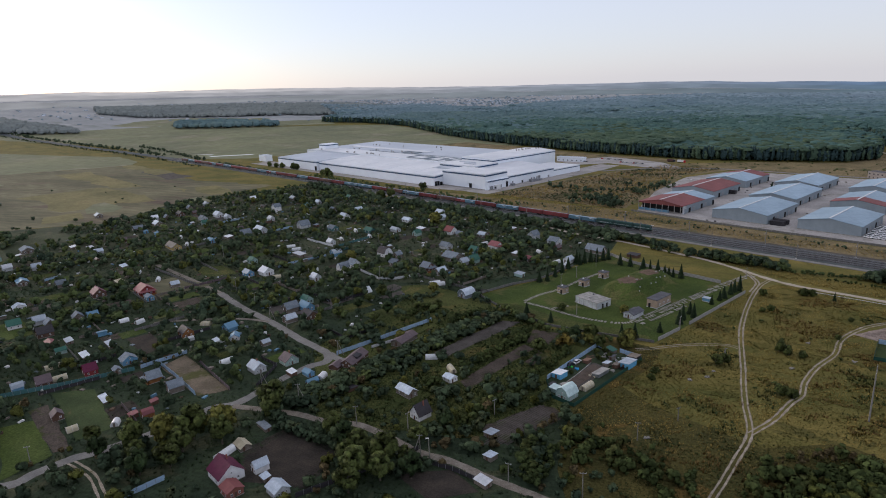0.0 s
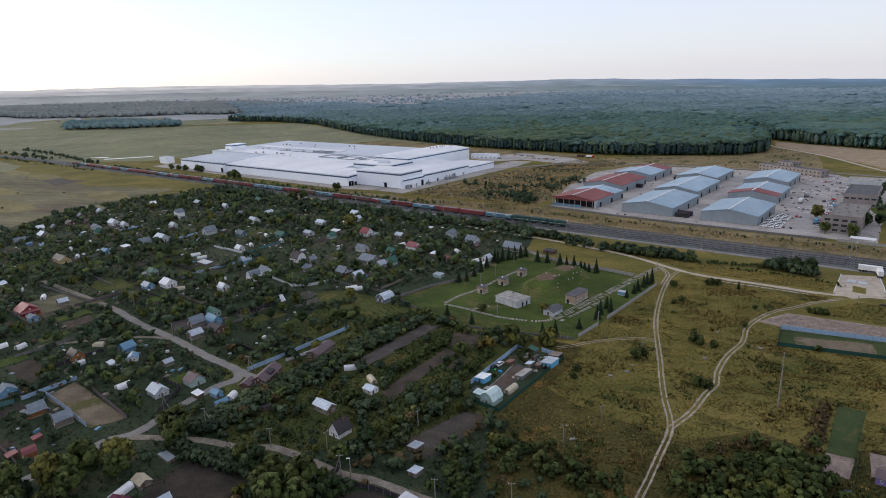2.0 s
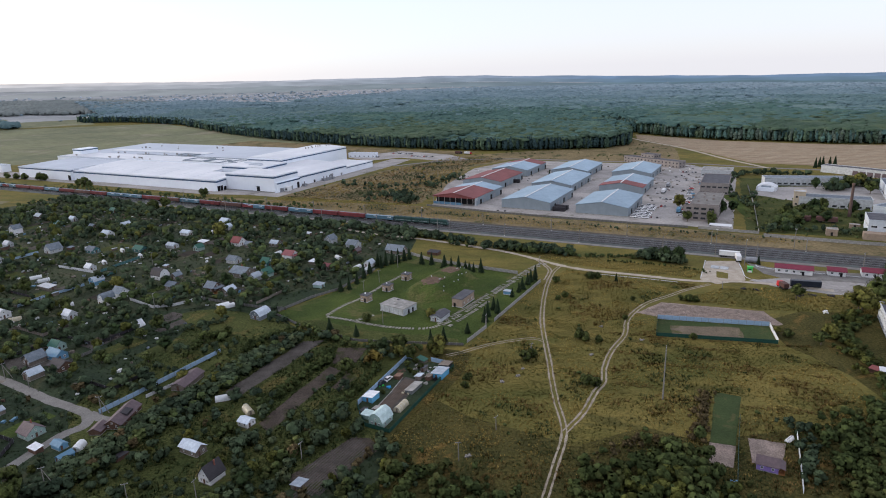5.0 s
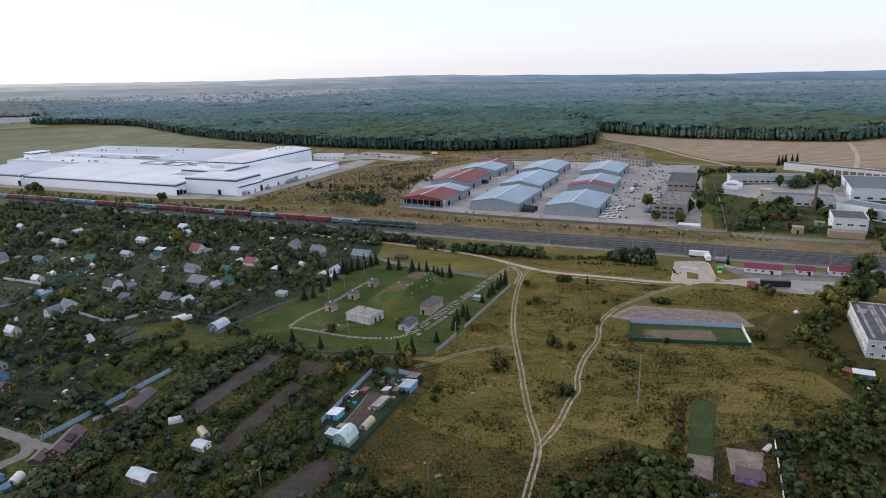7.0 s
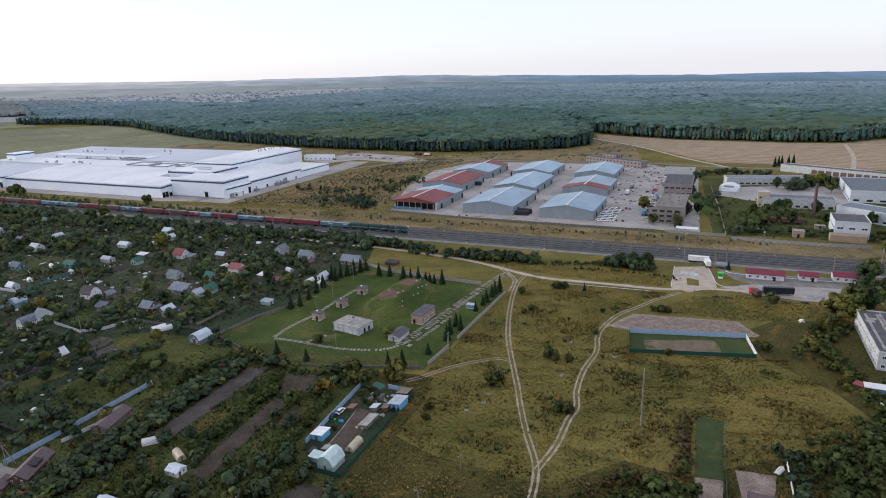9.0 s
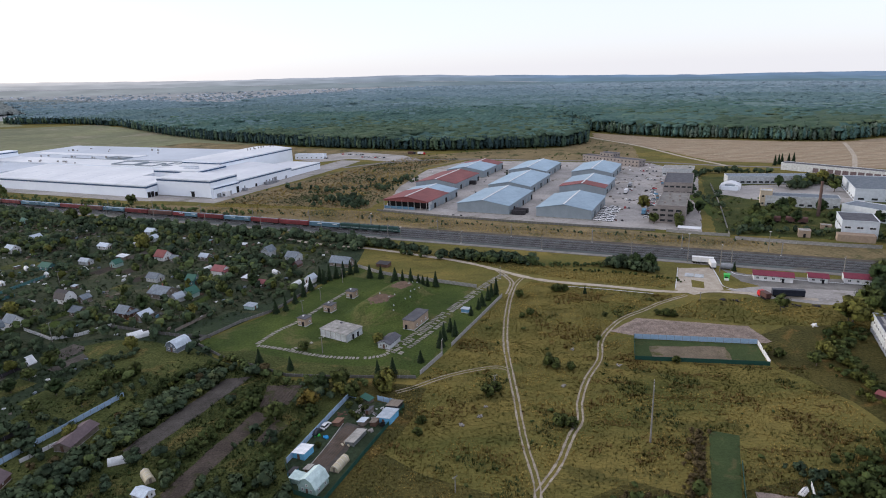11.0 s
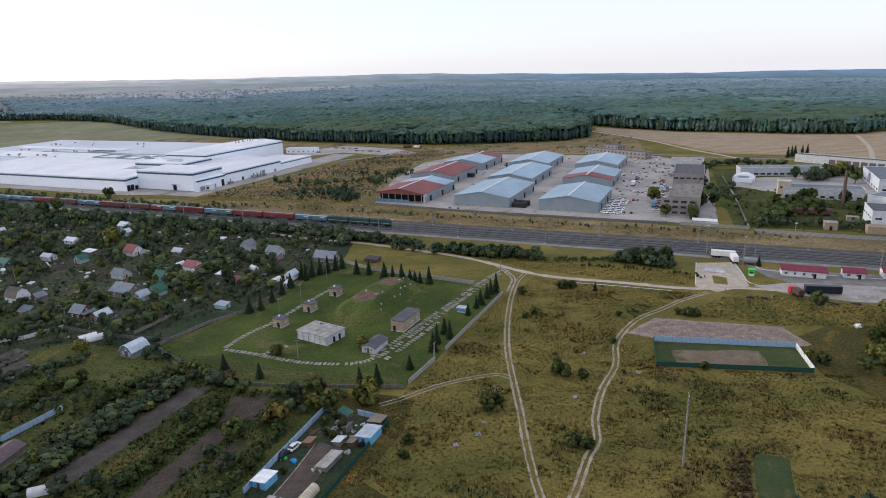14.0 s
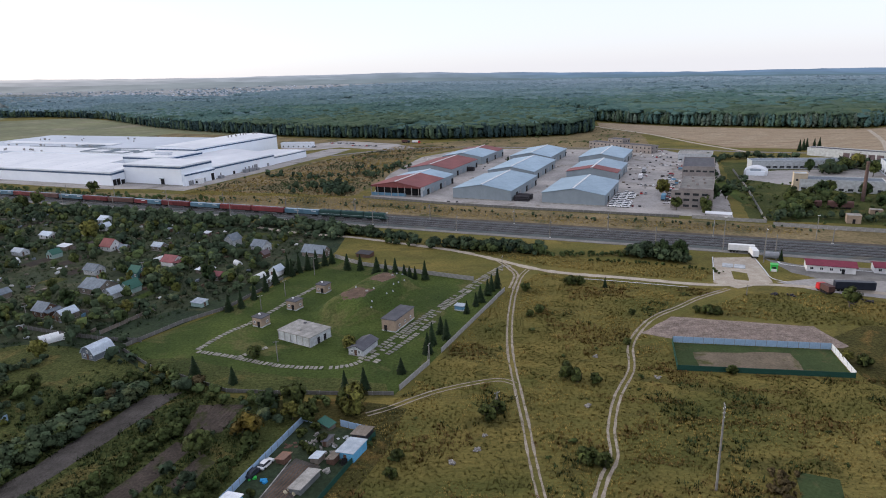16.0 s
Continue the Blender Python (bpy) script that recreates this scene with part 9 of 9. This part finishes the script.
hedge("hedge_railway_east", [(90, 340), (97, 335), (104, 330), (111, 324)], 11, 3.5, 8, 2.6, "dense green trees below the railway")
hedge("hedge_railway_low", [(50, 345), (64, 341), (80, 340), (90, 338)], 6, 1.0, 2.8, 2.4, "low green shrubs below the railway", "hedge_light")
hedge("hedge_railway_foot", [(70, 332), (90, 326), (112, 316), (120, 308)], 5, 0.7, 2.0, 2.6, "low weedy shrubs on the bank", "thicket")
hedge("hedge_railway_west", [(-420, 562), (-330, 520), (-291, 486), (-260, 488), (-209, 465), (-152, 441), (-107, 426), (-68, 408), (-48, 388)], 22, 3, 7, 4.0, "broad belt of shrubs between gardens and railway")
hedge("hedge_lineside", [(-700, 730), (-560, 662), (-420, 600), (-330, 563), (-240, 520), (-160, 490)], 10, 2, 5, 5.0, "scattered shrubs along the railway")
hedge("hedge_strip_west", [(-128, 120), (-118, 146), (-106, 178), (-92, 208), (-84, 224)], 11, 2.6, 5.2, 2.7, "thick green hedge beside the tilled strip", full=1.25)
hedge("hedge_strip_west_light", [(-124, 124), (-112, 152), (-100, 186), (-88, 216)], 9, 2.2, 4.4, 4.2, "lighter bushes in the thick hedge", "hedge_light", full=1.2)
hedge("hedge_strip_middle", [(-90, 140), (-81, 168), (-70, 195), (-62, 214)], 7, 1.6, 3.8, 2.6, "overgrown green strip between plots", "thicket", full=1.2)
hedge("hedge_strip_east", [(-66, 128), (-58, 150), (-50, 178), (-44, 198)], 6, 1.4, 3.6, 2.8, "overgrown green strip beside the fenced garden", "thicket", full=1.2)
hedge("hedge_barn", [(-128, 214), (-120.8, 226), (-115, 243)], 8, 1.2, 3.4, 2.3, "soft green bushes below the barn", "thicket", full=1.2)
hedge("hedge_barn_east", [(-106, 212), (-98, 222), (-87, 234)], 7, 1.2, 3.4, 2.4, "soft green bushes above the tilled strip", "thicket", full=1.2)
hedge("hedge_barn_plot", [(-146, 228), (-136, 240), (-124, 246)], 9, 1.0, 3.2, 3.0, "dark bushes in the small meadow", "hedge", full=1.1, bare=False)
hedge("hedge_lane", [(-132, 110), (-116, 104), (-100, 104), (-84, 100), (-66, 97)], 8, 2.5, 5.5, 2.6, "dense trees and shrubs along the dirt lane")
hedge("hedge_front", [(-88, 240), (-60, 219), (-44, 215), (-22, 213)], 6, 1.2, 3.6, 3.2, "low shrubs outside the concrete fence", "hedge_light")
hedge("thicket_south", [(-38, 100), (-34, 118), (-28, 132), (-12, 126), (0, 114), (6, 106)], 26, 1.2, 4.6, 3.9, "rank green thicket in the meadow", "thicket")
hedge("thicket_east", [(24, 104), (34, 124), (46, 138), (57, 136), (54, 118), (62, 106)], 30, 1.6, 5.8, 3.7, "dense green thicket beside the meadow", "thicket", lanes=3.5)
hedge("thicket_flats", [(118, 130), (128, 152), (138, 172), (141, 196), (143, 220), (152, 236), (164, 246)], 16, 1.0, 3.6, 3.2, "uneven green thicket below the flats", "thicket")
hedge("thicket_flats_south", [(96, 112), (104, 132), (106, 150), (122, 160), (140, 166)], 20, 1.4, 4.4, 2.7, "dense green thicket below the flats", "thicket", full=1.05)
hedge("thicket_yellow", [(34, 112), (40, 128), (50, 136), (56, 124), (52, 112)], 20, 2.0, 5.0, 6.0, "yellow-green bushes in the thicket", "shrub_yellow")
hedge("thicket_brown", [(26, 130), (33, 140), (44, 148), (55, 146)], 8, 0.8, 2.4, 2.6, "browning weeds at the thicket edge", "bramble")
hedge("thicket_flats_dark", [(124, 150), (137, 172), (143, 196)], 14, 1.8, 4.4, 4.6, "dark bushes below the flats", "thicket")
hedge("thicket_flats_yellow", [(126, 150), (136, 176), (140, 200), (144, 226), (160, 244)], 14, 1.8, 4.2, 5.0, "yellow-green trees below the flats", "shrub_yellow")
hedge("hedge_violet_house", [(84, 128), (90, 138), (95, 150), (92, 160)], 7, 1.5, 4.0, 3.2, "dark bushes round the garden plots")
hedge("hedge_lawn", [(74, 178), (66, 160), (60, 148)], 7, 0.9, 2.3, 1.7, "brown dying bushes beside the lawn strip", "bramble")
hedge("hedge_waste", [(-110, 530), (-92, 536), (-75, 545), (-72, 515), (-60, 520)], 22, 3, 8, 6.0, "bushes on the waste ground", lanes=0)
hedge("hedge_waste_north", [(-145, 616), (-105, 582), (-62, 597), (-48, 583), (-35, 640), (-24, 622), (-76, 633)], 26, 2, 6, 9.0, "scattered bushes on the dry waste ground", lanes=0)
hedge("hedge_works", [(205, 404), (218, 424), (236, 436), (254, 446)], 20, 3, 8.5, 4.4, "thick bushes among the old works", "hedge_light", lanes=0)
hedge("hedge_works_yard", [(228, 520), (214, 492), (204, 470), (215, 540), (245, 600)], 14, 2, 5, 7.0, "bushes beside the works yard", lanes=0)
hedge("hedge_works_south", [(182, 392), (200, 396), (225, 388), (246, 378), (262, 366)], 12, 2, 6, 6.0, "bushes inside the works wall", lanes=0)
hedge("hedge_works_north", [(240, 600), (262, 618), (290, 612), (318, 600)], 16, 3, 8, 5.5, "trees and bushes behind the works", lanes=0)
hedge("hedge_works_middle", [(296, 520), (312, 534), (330, 545), (345, 540)], 14, 4, 10, 4.5, "leafy trees beside the depot", lanes=0)
hedge("hedge_factory_verge", [(-470, 640), (-400, 607), (-320, 572), (-250, 540), (-205, 520), (-150, 500)], 15, 1.0, 4.5, 5.0, "scrub between the railway and the factory", "hedge_light", lanes=0)
hedge("hedge_verge", [(-160, 512), (-110, 494), (-40, 466), (20, 442), (90, 412), (150, 388), (200, 364)], 14, 0.8, 2.6, 7.0, "low bushes on the railway verge", lanes=0)
hedge("hedge_station", [(155, 322), (165, 320)], 3, 1.2, 1.8, 1.4, "clipped hedge behind the red-roofed building", lanes=0)
hedge("hedge_far_line", [(-2150, 1240), (-1780, 1113), (-1600, 1050), (-1433, 998), (-1232, 934), (-1063, 880), (-900, 815)], 26, 2, 8, 11.0, "dark scrub along the railway in the fields", lanes=0)
hedge("hedge_far_side", [(-1780, 1070), (-1433, 960), (-1232, 898), (-1063, 842), (-845, 752), (-700, 690)], 16, 1.5, 5, 11.0, "low scrub beside the far railway", lanes=0)
hedge("hedge_field", [(-1100, 940), (-1060, 925), (-900, 840), (-760, 760)], 14, 3, 7, 9.0, "bushes along the railway in the fields", lanes=0)
p = sow([(-650, 200), (-560, 293), (-483, 345), (-500, 423), (-470, 556), (-600, 600), (-800, 420), (-760, 240)], 34, keep=0.25)
tall = rng.uniform(1.5, 4.5, len(p))
scatter("field_bushes", SHRUB[:3], p, tall * 0.75, tall, "hedge", "lone dark bushes in the fallow field", "shrubs")

p = sow([(-196, 556), (-60, 505), (-40, 560), (-15, 712), (40, 770), (226, 705), (262, 850), (228, 945), (170, 850), (60, 845), (-40, 812), (-118, 700), (-165, 610)], 10.0, keep=0.35)
p = p[~inside(p[:, 0], p[:, 1], YARD)]
p = p[field(p, 0.02, 31.0) > -0.15]
tall = rng.uniform(0.7, 1.7, len(p)) ** 2
scatter("waste_scrub", SHRUB_FAR, p, tall * rng.uniform(0.7, 1.1, len(p)), tall, "hedge_light", "low scrub on the dry waste ground", "shrubs")
p = clear(sow([(178, 392), (245, 366), (262, 362), (300, 420), (300, 460), (236, 500), (226, 520), (205, 480)], 6.5, keep=0.6), True, 0.0, 0.0)
tall = rng.uniform(0.7, 1.7, len(p)) ** 2
scatter("works_scrub", SHRUB_FAR, p, tall * rng.uniform(0.7, 1.1, len(p)), tall, "hedge_light", "weeds and scrub among the old works", "shrubs")
p = clear(sow([(-30, 150), (-10, 112), (20, 112), (60, 150), (115, 165), (122, 212), (70, 222), (66, 255), (85, 270), (110, 288), (75, 303), (45, 316), (30, 295), (0, 235), (-10, 215)], 7.0, keep=0.2), False)
p = p[field(p, 0.03, 12.0) > -0.1]
tall = rng.uniform(0.4, 1.5, len(p)) ** 1.4
scatter("meadow_scrub", SHRUB_FAR, p, tall * rng.uniform(0.7, 1.2, len(p)), tall, "thicket", "low scrub and weeds in the meadow", "shrubs")

# ---- grass ----
def tuft(seed, blades=9):
    r = np.random.default_rng(seed)
    vs, fs = [], []
    for k in range(blades):
        a, d = r.uniform(0, 6.28), r.uniform(0.05, 0.95)
        c, s = math.cos(a), math.sin(a)
        x, y = d * c, d * s
        w = r.uniform(0.08, 0.17)
        vs += [(x - w * s, y + w * c, 0), (x + w * s, y - w * c, 0), (x + r.uniform(-0.3, 0.5) * c, y + r.uniform(-0.3, 0.5) * s, r.uniform(0.6, 1.0))]
        fs.append((3 * k, 3 * k + 1, 3 * k + 2))
    return np.array(vs), np.array(fs)


TUFTS = [tuft(400 + i) for i in range(8)]
MEADOW = [(-33, 150), (-14, 112), (0, 60), (30, 60), (70, 110), (100, 120), (128, 165), (126, 215), (70, 224), (74, 246), (66, 255), (85, 270), (112, 288), (75, 305), (45, 318), (30, 297), (0, 236), (-9, 217), (-20, 205), (-13, 198)]
p = clear(sow(MEADOW, 1.05), False, lanes=0.3)
p = p[~inside(p[:, 0], p[:, 1], [(77.4, 178.4), (85, 175), (67, 135), (61, 137)])]
low = p[:, 1] < 140 + 30 * field(p, 0.05, 21.0) + rng.normal(0, 11, len(p))
dry = field(p, 0.045, 2.0) + 0.6 * field(p, 0.2, 6.0)
for name, keep, mat, text in (("meadow_grass", (dry < 0.02) & ~low, "tuft", "tall olive meadow grass"), ("dry_meadow_grass", (dry >= 0.02) & ~low, "straw", "patches of tall straw-coloured grass"), ("green_meadow_grass", low, "weed", "rank green grass of the near meadow")):
    q = p[keep]
    size = np.clip(rng.uniform(0.4, 0.9, len(q)) + 0.5 * field(q, 0.12, 15.0), 0.25, 1.4)
    scatter(name, TUFTS, q, size * 0.9, size * rng.uniform(0.4, 0.75, len(q)), mat, text, "grass")
# taller brown and green weeds in patches
p = clear(sow(MEADOW, 1.5), False, lanes=0.3)
p = p[~inside(p[:, 0], p[:, 1], [(77.4, 178.4), (85, 175), (67, 135), (61, 137)])]
rank = field(p, 0.05, 41.0) + 0.5 * field(p, 0.16, 43.0)
for x, y, r in ((-6, 193, 9), (4, 197, 8), (16, 212, 7), (62, 205, 9), (80, 206, 8), (66, 186, 9), (12, 168, 8)):
    rank = np.maximum(rank, 0.62 - 0.5 * np.hypot(p[:, 0] - x, p[:, 1] - y) / r + 0.45 * field(p, 0.2, 47.0))
hue = field(p, 0.035, 53.0)
for name, keep, mat, text in (("brown_weeds", (rank > 0.27) & (hue > -0.04), "brown_weed", "patches of tall withered brown weeds"), ("green_weeds", (rank > 0.27) & (hue <= -0.04), "weed", "patches of tall green weeds in the meadow")):
    q = p[keep]
    size = rng.uniform(0.7, 1.5, len(q))
    scatter(name, TUFTS, q, size * 0.9, size * rng.uniform(0.45, 0.8, len(q)), mat, text, "weeds")
p = sow([(-40, 385), (-20, 378), (30, 345), (44, 330), (78, 312), (110, 300), (118, 312), (90, 326), (50, 344), (0, 364)], 1.3)
p = clear(p, False, lanes=0.3)
size = rng.uniform(0.4, 0.9, len(p))
scatter("bank_grass", TUFTS, p, size, size, "straw", "dry grass on the bank below the railway", "grass")
p = sow([(-190, 556), (-60, 500), (60, 427), (190, 374), (188, 360), (60, 408), (-60, 462), (-200, 525)], 1.9)
size = rng.uniform(0.5, 1.1, len(p))
scatter("lineside_grass", TUFTS, p, size, size * 0.8, "straw", "yellow grass beside the railway", "grass")
p = clear(sow([(92, 268), (118, 284), (140, 284), (165, 270), (200, 260), (186, 238), (150, 250), (126, 254)], 1.3), False, lanes=0.3)
size = rng.uniform(0.4, 1.0, len(p))
dry = field(p, 0.06, 71.0) > 0.0
scatter("verge_grass", TUFTS, p[dry], size[dry], size[dry] * 0.8, "straw", "straw-coloured grass south of the dirt road", "grass")
scatter("verge_weeds", TUFTS, p[~dry], size[~dry], size[~dry] * 0.8, "tuft", "olive grass south of the dirt road", "grass")
p = sow([(-190, 552), (-60, 505), (-50, 560), (-22, 712), (30, 775), (-40, 805), (-110, 700), (-150, 620)], 3.4)
p = p[~inside(p[:, 0], p[:, 1], YARD)]
hue = field(p, 0.03, 81.0) + 0.5 * field(p, 0.1, 83.0)
size = rng.uniform(0.7, 1.5, len(p))
for name, keep, mat, text in (("waste_grass", hue > 0.05, "straw", "tall straw-coloured grass on the waste ground"), ("waste_weeds", hue < -0.12, "weed", "green weeds on the waste ground"), ("waste_brown_weeds", (hue >= -0.12) & (hue <= 0.05), "brown_weed", "withered weeds on the waste ground")):
    scatter(name, TUFTS, p[keep], size[keep] * 1.4, size[keep], mat, text, "grass")
p = sow(COMPOUND, 1.7, keep=0.7)
size = rng.uniform(0.2, 0.4, len(p))
p = p[np.hypot((p[:, 0] + 25) * 0.44 + (p[:, 1] - 294) * 0.9, ((p[:, 1] - 294) * 0.44 - (p[:, 0] + 25) * 0.9) * 1.8) > 27]
scatter("lawn_grass", TUFTS, p, np.full(len(p), 0.4), rng.uniform(0.12, 0.3, len(p)), "lawn", "short uneven grass of the compound", "grass")
garden = clear(sow([(-430, 150), (-380, 330), (-150, 320), (-104, 262), (-88, 242), (-48, 215), (-34, 150), (-40, 60), (-140, 40), (-200, 60), (-330, 60)], 2.3), True, 0.5, 0.4)
size = np.clip(rng.uniform(0.5, 1.2, len(garden)) + 0.6 * field(garden, 0.1, 4.0), 0.3, 1.7)
scatter("garden_weeds", TUFTS, garden, size, size * 0.75, "weed", "rank weeds and grass between the plots", "grass")
p = clear(sow([(-500, 300), (-420, 560), (-290, 505), (-150, 445), (-60, 395), (-84, 300), (-110, 268), (-150, 322), (-380, 332)], 3.4), True, 0.5, 0.4)
size = np.clip(rng.uniform(0.8, 1.6, len(p)) + 0.8 * field(p, 0.08, 4.0), 0.5, 2.4)
scatter("garden_weeds_far", TUFTS, p, size, size * 0.7, "weed", "rank weeds among the far gardens", "grass")
strips = clear(sow([(-128, 116), (-60, 120), (-40, 150), (-48, 200), (-60, 220), (-90, 238), (-110, 214)], 1.25), True, 0.3, 0.3)
size = np.clip(rng.uniform(0.4, 1.0, len(strips)) + 0.5 * field(strips, 0.15, 7.0), 0.3, 1.5)
scatter("strip_weeds", TUFTS, strips, size, size * 0.8, "weed", "tall weeds on the strips between plots", "grass")
rows = []
for y0 in np.arange(168, 224, 9.0):
    for x in np.arange(44, 128, 0.22):
        y = y0 - 0.2 * (x - 86) + 1.5 * noise.noise(Vector((x * 0.06, y0, 1)))
        if noise.noise(Vector((x * 0.05, y0 * 0.7, 5))) > 0.02:
            rows.append((x, y + random.gauss(0, 1.1)))
rows = clear(np.array(rows), False, lanes=0.3)
rows = rows[~inside(rows[:, 0], rows[:, 1], [(68, 228), (72, 246), (122, 236), (118, 215)])]
size = rng.uniform(0.5, 1.0, len(rows))
scatter("weed_rows", TUFTS, rows, size, size * 0.5, "brown_weed", "brown weed rows along old mowing lines", "grass")

# ---- far settlement and ponds ----
g = Geo()
for _ in range(330):
    a, r = math.radians(random.gauss(-24, 14)), random.gauss(2780, 190)
    x, y = r * math.sin(a), r * math.cos(a)
    z = float(terrain(x, y))
    w, l, h = random.uniform(3, 7), random.uniform(6, 12), random.uniform(2, 4)
    g.add([(x - w, y, z), (x + w, y, z), (x + w, y + l, z), (x - w, y + l, z), (x - w, y, z + h), (x + w, y, z + h), (x + w, y + l, z + h), (x - w, y + l, z + h), (x, y, z + h + 2), (x, y + l, z + h + 2)],
          [(0, 1, 5, 8, 4), (1, 2, 6, 5), (2, 3, 7, 9, 6), (3, 0, 4, 7), (4, 8, 9, 7), (8, 5, 6, 9)])
tagged(part("far_village", g, "grey_roof", label="scattered pale houses of a far village"), category="village", kind="stuff")
for pts in ([(-850, 866), (-805, 868), (-800, 878), (-846, 876)], [(-800, 815), (-735, 854), (-745, 860), (-806, 824)], [(-860, 845), (-815, 838), (-818, 848)]):
    patch("pond", pts, "water", "narrow pond reflecting the pale sky", 0.15, 0.5, "pond")
